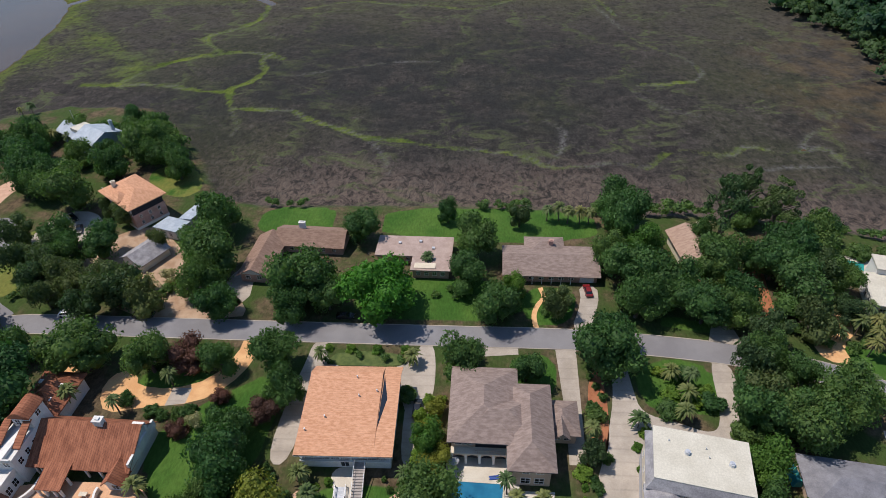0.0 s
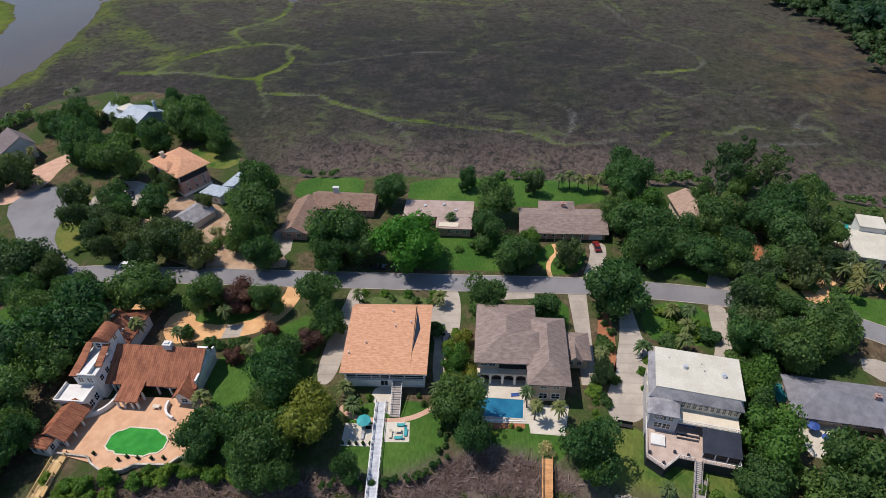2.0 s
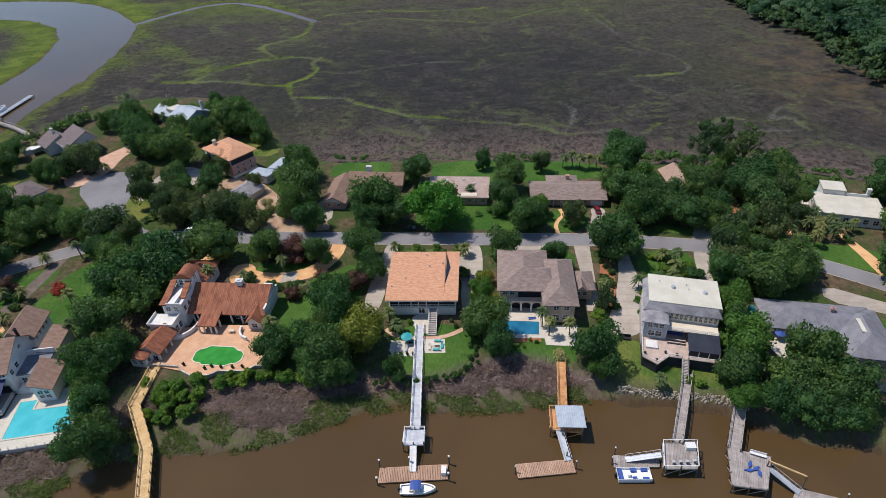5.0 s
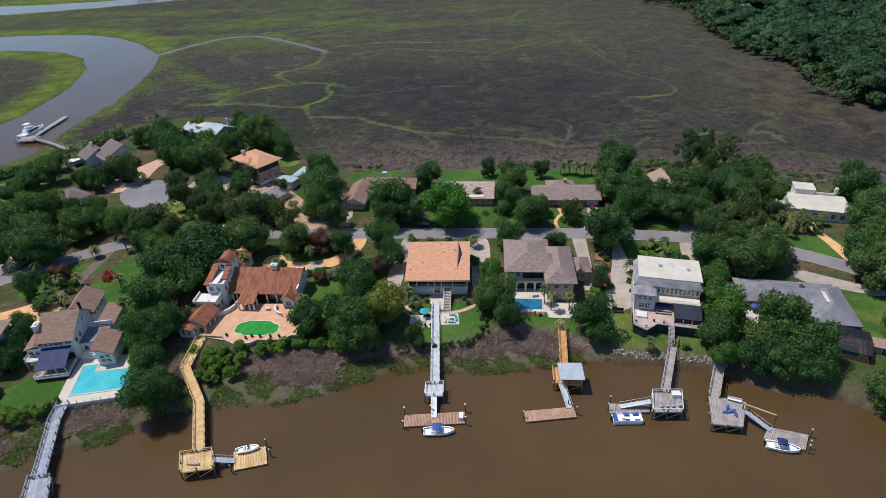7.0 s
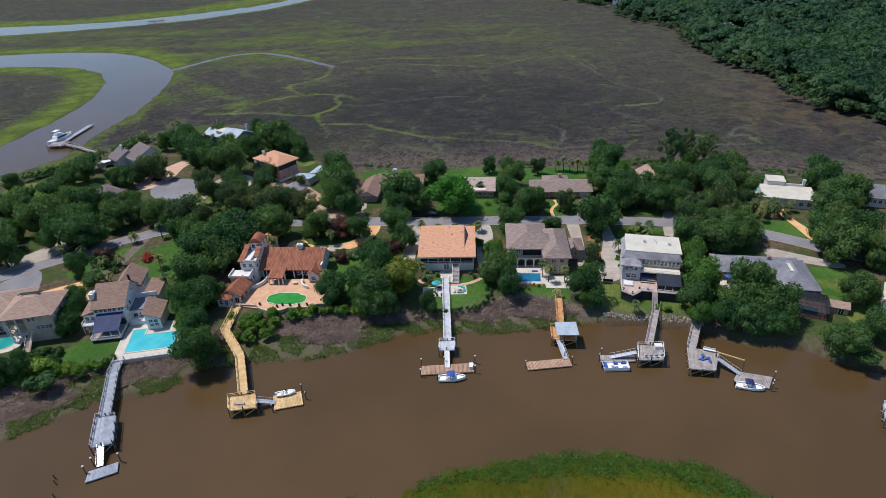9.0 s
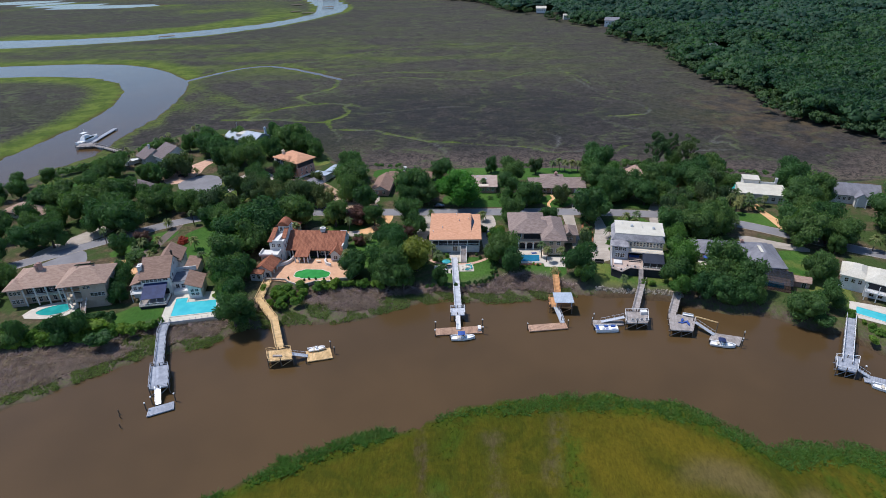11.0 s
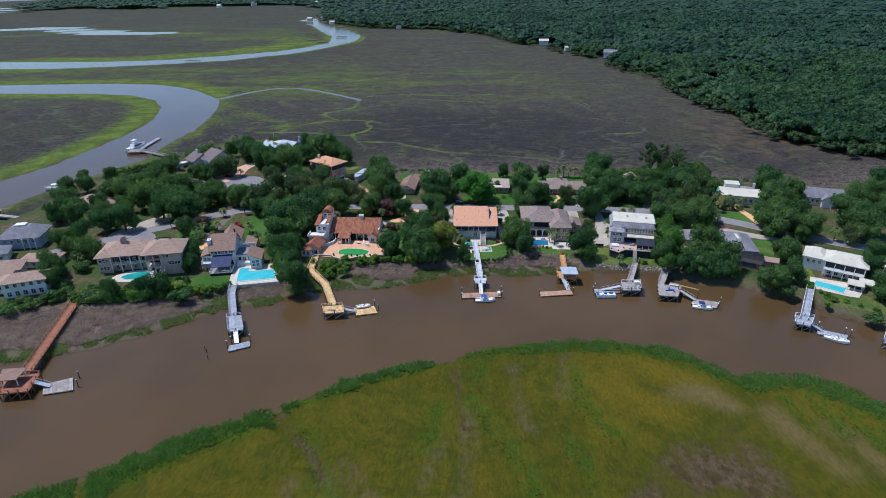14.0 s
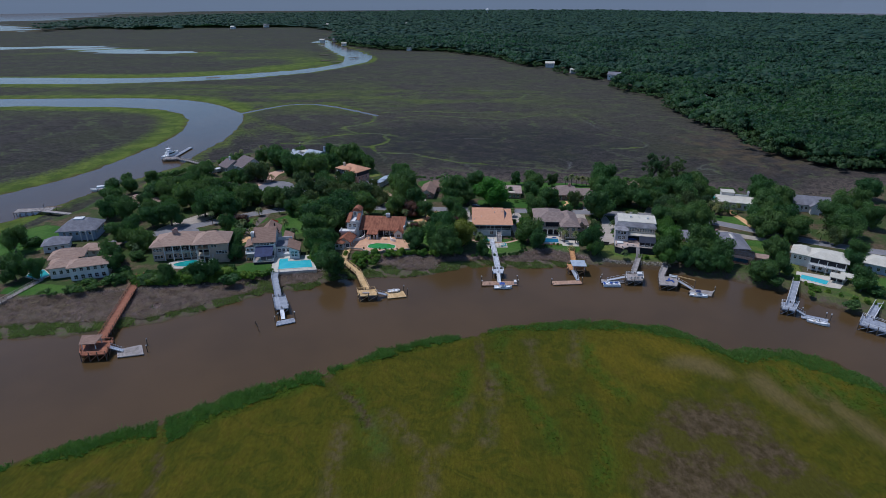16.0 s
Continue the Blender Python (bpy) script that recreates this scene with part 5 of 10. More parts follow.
h.slab("deck_skirt", BLACKWALL, [(-8.7, -15.4), (-5.4, -17.4), (-2.6, -14.2), (-8.7, -14.2)], 0, 3.0).block("deck_skirt", BLACKWALL, -8.7, 8.7, -14.2, -4.6, 0, 3.0)
h.rail([(-8.9, -6.5), (-8.9, -15.6), (-5.4, -17.5), (-2.6, -14.4), (0.2, -14.4)], 3.2, WHITE, 1.0).rail([(2.0, -14.4), (8.8, -14.4), (8.8, -5)], 3.2, WHITE, 1.0)
h.block("porch_screen", SCREEN_SHADE, 1.8, 8.6, -13.2, -13.1, 3.3, 4.9).posts([(1.8, -13.3), (4.1, -13.3), (6.4, -13.3), (8.7, -13.3)], 3.2, 5.1, 0.15)
for k in range(4):
    h.block("deck_step", PINKDECK if k % 2 else BLACKWALL, -2.8, 1.5, -9.9 + 0.35 * k, -9.56 + 0.35 * k, 3.2, 3.32 + 0.16 * k)
h.block("spa_tub", STUCCO, -8.0, -5.2, -12.6, -10.0, 3.2, 3.75, label="square pale spa tub on the deck")
h.block("seat_bench", BLUEC, -2.6, 1.0, -6.4, -5.6, 3.2, 3.9)
for px, py in ((-8.2, -14.6), (-5.6, -16.4), (-3.4, -13.4), (-0.8, -13.6)):
    Form().tube((px, py, 3.2), (px, py, 3.8), 0.25, 0.32, 8).made("plant_pot", BLACKWALL, h.ob)
h.stair(0.4, 1.8, -19.6, -14.4, 0.2, 3.1, WOODGREY, WOODGREY)
h.windows("w", -8.8, -4, 6.5, 7.6, 4, 0.9, 1.3).windows("w", -8.8, -4, 6.5, 4.9, 3).windows("e", 8.8, -4, 6.5, 6.5, 3)

# long grey house with a screened pool cage
h = House("long low house under a grey shingle roof", 77.5, 61.5, -8.0)
h.wing(-14.5, 11.0, -3.6, 5.6, 0, 3.0, BEIGE).wing(3.0, 12.6, -11.5, 4.0, 0, 3.0, BEIGE)
h.hip(-14.5, 11.5, -4.0, 6.0, 3.1, 2.6, GREYROOF, 0.8).hip(2.6, 13.0, -12.0, 5.0, 3.15, 2.9, GREYROOF, 0.8)
h.slab("roof_patch", WHITEROOF, [(6.2, -6.0), (7.4, -6.0), (7.6, -1.2), (6.2, -1.0)], 5.6, 5.75, "pale patch on the grey roof")
h.chimney(1.5, 1.0, 4.6, 6.4, BRICK)
h.windows("s", -3.6, -13.5, 2.0, 1.7, 6, 1.3, 1.3).windows("s", -11.5, 3.6, 12.2, 1.7, 3, 1.5, 1.6)
h = thing("pool_enclosure", "dark screened pool cage with a pitched frame", "pool cage", 82.6, 43.4, GZ, -24)
Form().box(-6.0, 6.0, -5.5, 4.5, 0, 0.1).made("cage_floor", BRICK_DRIVE, h)
Form().box(-4.6, 4.0, -3.6, 0.6, 0.1, 0.16).made("pool_water", POOL_DEEP, h)
Form().box(-6.0, 6.0, 4.3, 4.4, 0.1, 3.0).made("screen_panel", SCREEN_SHADE, h)
Form().solid([(-6, -5.5, 2.58), (6, -5.5, 2.58), (6, -0.5, 3.95), (-6, -0.5, 3.95)], [(-6, -5.5, 2.6), (6, -5.5, 2.6), (6, -0.5, 3.97), (-6, -0.5, 3.97)]).made("screen_panel", SHEER, h)
Form().solid([(-6, -0.5, 3.95), (6, -0.5, 3.95), (6, 4.4, 2.95), (-6, 4.4, 2.95)], [(-6, -0.5, 3.97), (6, -0.5, 3.97), (6, 4.4, 2.97), (-6, 4.4, 2.97)]).made("screen_panel", SHEER, h)
Form().box(-6, 6, -5.5, -5.48, 0.1, 2.6).made("screen_panel", SHEER, h)
for x in (-6, 5.98):
    Form().box(x, x + 0.02, -5.5, 4.4, 0.1, 2.6).made("screen_panel", SHEER, h)
for x in np.linspace(-6, 6, 7):
    f = Form().beam((x, -5.5, 0.1), (x, -5.5, 2.6), 0.1, 0.1).beam((x, -5.5, 2.6), (x, -0.5, 4.0), 0.1, 0.1).beam((x, -0.5, 4.0), (x, 4.4, 3.0), 0.1, 0.1)
    f.made("cage_frame", RUBBER, h)
for y, z in ((-5.5, 1.3), (-5.5, 2.6), (-3.0, 3.3), (-0.5, 4.0), (2.0, 3.5)):
    Form().beam((-6, y, z), (6, y, z), 0.08, 0.08).made("cage_rail", RUBBER, h)
for x in (-6.05, 6.05):
    Form().beam((x, -5.5, 1.3), (x, 4.4, 1.3), 0.08, 0.08).beam((x, -5.5, 2.6), (x, 4.4, 2.6), 0.08, 0.08).made("cage_rail", RUBBER, h)
h = House("small pink brick garden shed with a tan roof", 91.5, 41.4, -20, name="garden_shed")
h.wing(-2.4, 2.4, -1.8, 1.8, 0, 2.2, BRICK).gable(-2.4, 2.4, -1.8, 1.8, 2.2, 1.1, TANROOF, BRICK, 0.35, "x").door("s", -1.8, 0.6, 0, 1.2, 1.9)
paved("patio", [(62, 52), (63, 63), (72, 61), (73, 54), (68, 50)], PALE_DECK, "pale side patio with blue covers", "terrace", GZ + 0.05, cut=1)

# Spanish house
h = House("white stucco villa with terracotta tile roofs", -82.0, 64.0, -2.0)
h.wing(-9.0, 12.4, -0.6, 9.0, 0, 3.6, STUCCO)
h.gable(-9.4, 12.6, -2.2, 9.2, 3.7, 4.0, TERRA, STUCCO, 0.5, "x", 0.7)
h.shed([(-4.6, -7.0, 2.9), (0.8, -7.0, 2.9), (0.8, -1.6, 4.05), (-4.6, -1.6, 4.05)], TERRA, 0.25)
h.posts([(-4.3, -6.7), (-2.8, -6.7), (-0.9, -6.7), (0.5, -6.7), (-4.3, -4.2), (0.5, -4.2)], 0, 3.0, 0.4, "column").posts([(-7.8, -2.0), (-6.6, -2.0), (3.0, -2.0), (6.0, -2.0), (8.2, -2.0)], 0, 3.5, 0.35, "column")
# dark sheet on the wall in place of the porch's shade
h.block("porch_shade_sheet", SCREEN_SHADE, -8.6, 8.4, -0.75, -0.6, 0.1, 2.7)
h.wing(8.8, 12.4, -4.6, -0.6, 0, 3.2, STUCCO).gable(8.6, 12.6, -5.0, 0.6, 3.2, 1.9, TERRAY, STUCCO, 0.35, "y")
h.windows("s", -4.6, 9.4, 11.8, 1.7, 1, 1.6, 1.5).windows("s", -0.75, 3.4, 8.2, 1.6, 3, 1.3, 2.0)
h.chimney(4.0, 5.6, 6.8, 9.0, STUCCO, 1.8, 1.3)
h.block("parapet", STUCCO, 10.6, 13.1, 6.0, 6.6, 3.6, 7.6).block("parapet", STUCCO, 12.6, 13.1, -1.8, 8.8, 3.2, 5.3)
# tower wing
h.wing(-14.4, -9.0, -4.0, 8.2, 0, 7.8, STUCCO).wing(-13.0, -9.0, 3.6, 8.2, 7.8, 11.0, STUCCO)
h.shed([(-14.9, -0.6, 8.4), (-12.9, -0.6, 8.4), (-12.9, 4.0, 10.0), (-14.9, 4.0, 9.6)], TERRAY, 0.25).shed([(-10.4, -1.6, 8.0), (-8.6, -1.6, 8.0), (-8.8, 4.0, 10.0), (-10.4, 4.0, 10.0)], TERRAY, 0.25)
h.shed([(-14.9, -4.5, 7.75), (-12.9, -4.5, 7.75), (-12.9, -0.6, 8.4), (-14.9, -0.6, 8.4)], TERRAY, 0.25).shed([(-14.9, 4.0, 9.5), (-13.0, 4.0, 9.8), (-13.0, 8.8, 8.2), (-14.9, 8.8, 7.8)], TERRAY, 0.25)
h.block("roof_terrace", WHITE, -12.9, -10.4, -4.2, 3.6, 7.8, 7.95, label="white roof terrace cut into the tiles").block("parapet", STUCCO, -12.9, -8.9, -4.4, -4.1, 7.8, 8.5).block("parapet", STUCCO, -10.5, -10.3, -4.1, 3.4, 7.95, 8.7)
ring = [(-13.4 + 4.6 * s, 3.4, 10.9 + 1.6 * math.sin(math.pi * s)) for s in np.linspace(0, 1, 9)]
f = Form().solid(ring + [(-8.8, 3.4, 10.7), (-13.4, 3.4, 10.7)], [(x, y + 5.2, z) for x, y, z in ring] + [(-8.8, 8.6, 10.7), (-13.4, 8.6, 10.7)])
f.made("vault_roof", TERRAY, h.ob, "rounded tile-covered roof of the tower")
h.windows("e", -9.0, 4.4, 7.6, 9.8, 1, 1.3, 1.5).windows("s", 3.6, -12.6, -9.4, 9.4, 2, 1.2, 1.8)
h.wing(-16.6, -10.0, -8.6, -4.0, 0, 4.2, STUCCO).block("terrace_floor", STUCCO, -16.9, -9.8, -8.9, -4.0, 4.2, 4.4)
h.block("parapet", STUCCO, -17.1, -16.85, -8.9, -4.0, 4.4, 5.2).block("parapet", STUCCO, -16.85, -9.8, -9.1, -8.85, 4.4, 5.2).block("parapet", STUCCO, -10.05, -9.8, -8.85, -4.0, 4.4, 5.2)
h.windows("s", -4.0, -14.0, -9.6, 6.2, 2, 1.4, 1.7).windows("s", -8.6, -16.2, -10.4, 2.2, 3, 1.6, 2.4).windows("e", -10.0, -8.2, -4.4, 2.2, 2, 1.3, 2.2).windows("e", -9.0, -3.6, 3.0, 5.6, 3, 1.2, 1.7)
# rear wing
h.wing(-18.6, -9.6, 9.0, 19.5, 0, 4.4, STUCCO).hip(-18.8, -9.4, 8.4, 20.0, 4.5, 3.0, TERRAY, 0.5)
for sx, sy in ((-11.4, 15.6), (-12.2, 11.8), (-16.6, 16.4)):
    h.block("skylight", WHITE, sx - 0.6, sx + 0.6, sy - 0.5, sy + 0.5, 5.6, 6.2)
# curved garden wall
for cx, cy, r, a0, a1 in ((-11.5, -4.5, 5.2, -100, 10), (10.5, -5.5, 3.4, 170, 260)):
    arc = [radians(a0 + (a1 - a0) * i / 12) for i in range(13)]
    ring = [(cx + r * math.cos(a), cy + r * math.sin(a)) for a in arc] + [(cx + (r + 0.5) * math.cos(a), cy + (r + 0.5) * math.sin(a)) for a in arc[::-1]]
    Form().slab(ring, 0, 1.7).made("curved_wall", STUCCO, h.ob)
h = House("white pool pavilion with a terracotta roof", -95.2, 51.6, -8.0, name="pavilion")
h.wing(-2.6, 1.0, -4.2, 4.0, 0, 3.0, STUCCO).gable(-3.0, 3.2, -4.2, 4.2, 3.0, 2.0, TERRAY, STUCCO, 0.4, "y").wing(-3.6, 0.8, -6.8, -4.2, 0, 3.2, STUCCO)
h.hip(-3.7, 0.9, -6.9, -4.0, 3.2, 1.0, TERRAY, 0.2)
h.posts([(2.9, y) for y in (-4.0, -1.4, 1.2, 3.8)], 0, 3.0, 0.35, "column").windows("s", -6.8, -3.3, 0.5, 1.8, 2, 1.1, 1.7).windows("e", 0.8, -6.5, -4.5, 1.8, 1, 1.0, 1.6).door("s", -4.25, 1.9, 0, 1.3, 2.1)
paved("pool_terrace", [(-95.5, 45.5), (-95.5, 58.5), (-86, 60.5), (-68, 60.5), (-64, 57), (-61.5, 50), (-64, 45.6), (-67.5, 45.6), (-69, 43.8), (-76, 43.6), (-78, 42.2), (-82, 41.6), (-85.5, 43.4)], TERRACE, "terracotta paved pool terrace", "terrace", GZ + 0.5, 2.0, cut=0)
f = Form()
edge_pts = [(-95.5, 45.3), (-87, 44.6), (-85.6, 43.2), (-82, 41.3), (-78, 42.0), (-76, 43.3), (-69, 43.5), (-67.4, 45.3), (-64, 45.3), (-61.3, 49.8)]
for a, b in zip(edge_pts[:-1], edge_pts[1:]):
    f.beam((*a, GZ + 0.4), (*b, GZ + 0.4), 0.35, 1.4)
tagged(f.made("retaining_wall", STONE), "grey stone wall round the pool terrace", "wall")
GREENPOOL = [(-84.6, 47.4), (-83.6, 46.6), (-82.2, 46.4), (-81.6, 45.8), (-75.4, 45.5), (-74.2, 46.2), (-72.8, 46.4), (-71.9, 47.4), (-71.8, 49.4), (-72.6, 50.4), (-73.8, 50.8), (-75.2, 51.9), (-81.4, 52.2), (-82.6, 51.4), (-83.8, 51.0), (-84.6, 50.0)]
pool(GREENPOOL, GZ + 0.52, POOL_GREEN, "lobed swimming pool with bright green water", CREAM, 0.3)

# white house with brown roofs and blue awning
h = House("white two-storey house with brown shingle roofs", -126.6, 35.2, 11.0)
h.wing(-6.6, 2.6, 0, 13.0, 0, 7.4, WHITE).gable(-6.6, 2.6, 0, 13.0, 7.4, 3.9, BROWNROOF, WHITE, 0.5, "x", 0.64)
h.wing(-10.2, -6.6, 0.4, 8.0, 0, 5.2, WHITE).shed([(-10.6, -0.1, 5.2), (-6.6, -0.1, 6.4), (-6.6, 8.4, 6.8), (-10.6, 8.4, 5.6)], BROWNROOF)
h.wing(-4.4, 2.8, 13.0, 23.0, 0, 6.4, WHITE).gable(-4.6, 3.0, 13.0, 23.2, 6.4, 2.8, BROWNROOF, WHITE, 0.5, "y", 0.4)
f = Form().solid([(9.0, -3.8, 0), (13.2, -3.8, 0), (13.2, 4.4, 0), (9.0, 4.4, 0)], [(9.0, -3.8, 6.0), (13.2, -3.8, 4.2), (13.2, 4.4, 4.5), (9.0, 4.4, 6.5)])
f.made("wall", WHITE, h.ob)
h.shed([(8.4, -4.3, 6.25), (13.7, -4.3, 4.05), (13.7, 4.9, 4.4), (8.4, 4.9, 6.75)], BROWNROOF)
h.wing(2.6, 9.0, 2.5, 9.0, 0, 3.9, WHITE).block("roof_deck", GREYROOF, 2.6, 9.0, 2.2, 12.0, 3.9, 4.2).block("parapet", WHITE, 2.8, 9.4, 9.0, 9.3, 4.2, 5.9)
h.wing(5.6, 9.2, 9.3, 19.0, 0, 4.0, WHITE).shed([(5.0, 9.0, 4.9), (9.6, 9.0, 4.0), (9.6, 19.4, 4.0), (5.0, 19.4, 4.9)], BROWNROOF)
h.chimney(-7.2, 4.2, 5.4, 10.6, STUCCO, 1.2, 2.2).chimney(1.8, 11.0, 8.5, 11.6, RUBBER, 0.5, 0.5)
h.windows("s", 0, -6.4, 0.2, 6.5, 5, 1.1, 1.1).windows("s", 0, 0.4, 2.4, 6.6, 1, 1.7, 0.9).windows("s", 2.5, 3.0, 8.6, 2.0, 3, 1.3, 1.9).windows("e", 2.6, 0.6, 5.6, 5.8, 2, 1.3, 1.6).windows("e", 2.6, 6.8, 9.4, 8.4, 1, 1.2, 1.0)
h.windows("s", 0.4, -10.0, -6.8, 3.9, 2, 1.2, 1.3).windows("s", -3.8, 9.6, 12.6, 1.9, 2, 1.2, 1.1).windows("s", -3.8, 9.6, 12.6, 3.3, 2, 1.2, 1.1).windows("e", 2.8, 14, 22, 5.0, 4, 1.0, 1.2)
h.block("terrace_wall", WHITE, 3.0, 8.8, -0.4, 2.5, 0, 1.4).rail([(3.1, -0.3), (8.7, -0.3)], 1.4, WHITE, 0.9)
h.block("balcony_floor", WHITE, -10.2, -6.4, -2.2, 0.4, 2.9, 3.1).rail([(-10.1, 0.3), (-10.1, -2.1), (-6.5, -2.1)], 3.1, WHITE, 0.9).posts([(-10.0, -2.0), (-7.8, -2.0)], 0, 2.9, 0.2)
h.shed([(-5.8, -6.6, 3.2), (1.9, -6.6, 3.2), (1.9, -0.12, 5.5), (-5.8, -0.12, 5.5)], NAVY, 0.12, "awning", "navy blue canvas awning")
h.block("deck_floor", WOODGREY, -6.4, 2.4, -7.4, 0, 0.9, 1.1).posts([(-5.7, -6.5), (-3.2, -6.5), (-0.7, -6.5), (1.8, -6.5)], 1.1, 3.25, 0.14).rail([(-6.3, -1), (-6.3, -7.3), (2.3, -7.3), (2.3, -1)], 1.1, WHITE, 0.9).block("deck_skirt", BLACKWALL, -6.2, 2.2, -7.2, -0.1, 0, 0.9).block("porch_screen", SCREEN_SHADE, -5.6, 1.8, -0.3, -0.2, 1.1, 3.2)
paved("pool_deck", [(-121, 18.2), (-125, 34.6), (-121, 37.6), (-108, 37.8), (-102.4, 22.4)], WHITEROOF, "white concrete pool deck", "terrace", GZ + 0.25, 1.4, cut=0)
pool([(-119.0, 22.2), (-104.8, 25.2), (-107.6, 32.4), (-117.2, 30.6), (-117.8, 33.6), (-121.6, 32.8)], GZ + 0.27, POOL_BLUE, "bright turquoise swimming pool", WHITEROOF, 0.4)
f = Form().beam((-121, 18.2, GZ + 0.3), (-102.4, 22.4, GZ + 0.3), 0.2, 0.4)
for i in range(11):
    s = i / 10
    f.box(-121 + 18.6 * s - 0.05, -121 + 18.6 * s + 0.05, 18.2 + 4.2 * s - 0.05, 18.2 + 4.2 * s + 0.05, GZ + 0.2, GZ + 1.3)
tagged(f.made("pool_fence", GREYSIDE), "row of short fence posts along the pool deck", "fence")

# beige house with corner pavilion
h = House("large beige house with hipped tan roofs and a raised porch", -150.5, 27.8, 13.0)
h.wing(-24.6, -5.0, 7.4, 20.0, 0, 6.9, BEIGE).hip(-25.0, -4.0, 6.4, 20.6, 6.9, 3.7, TANROOF, 0.7)
h.wing(-25.2, -20.6, 6.0, 9.0, 0, 6.6, BEIGE).hip(-25.6, -20.2, 5.6, 13.0, 6.95, 1.9, TANROOF, 0.5)
h.wing(0.0, 7.8, 0.0, 12.0, 0, 9.2, BEIGE).wing(-5.8, 0.0, 5.0, 12.0, 0, 9.2, BEIGE).hip(-6.2, 8.0, 0.0, 12.4, 9.2, 3.4, TANROOF, 0.7, 0.12)
h.shed([(-2.6, 6.9, 12.72), (3.4, 6.9, 12.72), (3.4, 9.2, 12.1), (-2.6, 9.2, 12.1)], GLASS, 0.1, "solar_panel", "dark solar panel on the roof")
h.block("balcony_floor", CREAM, -20.6, -5.8, 5.6, 7.4, 3.4, 3.6).posts([(x, 5.8) for x in (-20.2, -16.6, -13.0, -9.4, -6.2)], 0, 6.9, 0.35, "column").rail([(-20.4, 5.7), (-5.9, 5.7)], 3.6, WHITE, 0.9)
# dark sheet standing in for shade behind the balcony columns
h.block("porch_shade_sheet", SCREEN_SHADE, -19.8, -6.2, 7.25, 7.38, 3.8, 6.2)
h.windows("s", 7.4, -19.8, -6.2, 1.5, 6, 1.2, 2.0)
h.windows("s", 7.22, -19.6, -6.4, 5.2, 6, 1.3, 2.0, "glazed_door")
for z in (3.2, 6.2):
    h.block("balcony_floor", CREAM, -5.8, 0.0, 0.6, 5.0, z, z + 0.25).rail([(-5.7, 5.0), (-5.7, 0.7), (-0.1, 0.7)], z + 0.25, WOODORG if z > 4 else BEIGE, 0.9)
# dark sheet for the shade at the back of the stacked porches
h.block("porch_shade_sheet", SCREEN_SHADE, -5.4, -0.3, 4.86, 4.98, 0.2, 9.0).posts([(-5.5, 0.9), (-2.8, 0.9), (-0.2, 0.9), (-5.5, 3.0)], 0, 9.2, 0.4, "column")
h.stair(-0.2, 1.3, -5.4, -0.4, 0.2, 3.3, BEIGE).block("landing", CREAM, -2.6, 1.4, -0.6, 0.6, 3.1, 3.3)
h.windows("s", 0.0, 0.8, 3.4, 7.9, 2, 0.95, 1.2).windows("s", 0.0, 2.6, 7.2, 4.9, 4, 1.0, 1.5).windows("e", 7.8, 1, 11, 7.6, 3).windows("e", 7.8, 1, 11, 4.6, 3).windows("s", 6.0, -24.8, -21.0, 5.2, 3, 0.95, 1.5).windows("s", 6.0, -24.8, -21.0, 2.0, 3, 0.95, 1.7).windows("w", -25.2, 6.2, 8.8, 5.0, 2, 0.9, 1.5)
h.chimney(-15.6, 12.6, 9.4, 12.4, BRICK, 1.2, 1.0).chimney(-16.8, 12.4, 9.4, 11.8, BRICK, 0.7, 0.7)
paved("pool_deck", [(-170.5, 21.6), (-168.5, 28.6), (-160, 32.2), (-154, 31.0), (-153.2, 24.0), (-160, 21.0)], PALE_DECK, "pale stone pool terrace", "terrace", GZ + 0.1, cut=1)
pool(round_ring([(-167.2, 24.6), (-163.6, 28.4), (-158.4, 30.6), (-155.2, 27.4), (-157.3, 24.1), (-162.4, 22.8)], 2), GZ + 0.12, POOL_TEAL, "kidney-shaped teal swimming pool")

# riverside house group at the far end
h = House("low white house with several tan hipped roofs", -205.5, 17.0, 22.0)
h.wing(-9, 3, 4, 12, 0, 5.0, STUCCO).hip(-9.4, 3.4, 3.6, 12.4, 5.0, 2.8, TANROOF, 0.7)
h.wing(-7.4, 1, -6, 2.6, 0, 5.0, STUCCO).hip(-7.8, 1.4, -6.4, 3.0, 5.0, 2.4, TANROOF, 0.6)
h.wing(1, 15, -11, -4, 0, 6.2, STUCCO).hip(0.6, 15.4, -11.4, -3.6, 6.2, 2.2, TANROOF, 0.6).block("roof_terrace", WHITEROOF, 0.6, 7, -2.6, 1.0, 4.0, 4.5)
h.windows("s", -11, 1.6, 14.4, 4.8, 5, 1.3, 1.6).windows("s", -11, 1.6, 14.4, 1.6, 5, 1.5, 2.0).windows("s", -6, -7.0, 0.4, 2.6, 3, 1.3, 1.8).windows("w", -7.4, -5, 2, 2.6, 2).windows("w", 1.0, -10, -4, 2.4, 2)
pool([(-222, 10), (-214, 7.5), (-213, 12), (-219, 17), (-224, 17)], GZ + 0.08, POOL_TEAL, "small teal pool beside the house")
h = House("grey house with a pale hipped roof and white flat lantern", -226.0, 56.0, 12.0)
h.wing(-8, 8, -6, 6, 0, 5.2, BLUESIDE).hip(-8.4, 8.4, -6.4, 6.4, 5.2, 3.6, GREYROOF, 0.7, 0.25).block("roof_lantern", WHITE, -2.2, 2.2, -1.6, 1.6, 8.7, 9.4).posts([(x, -7.4) for x in (2, 4.5, 7)], 0, 5.0, 0.4, "column").windows("s", -6, -7, 7, 3.4, 5, 1.1, 1.6).windows("e", 8, -5, 5, 3.4, 3)
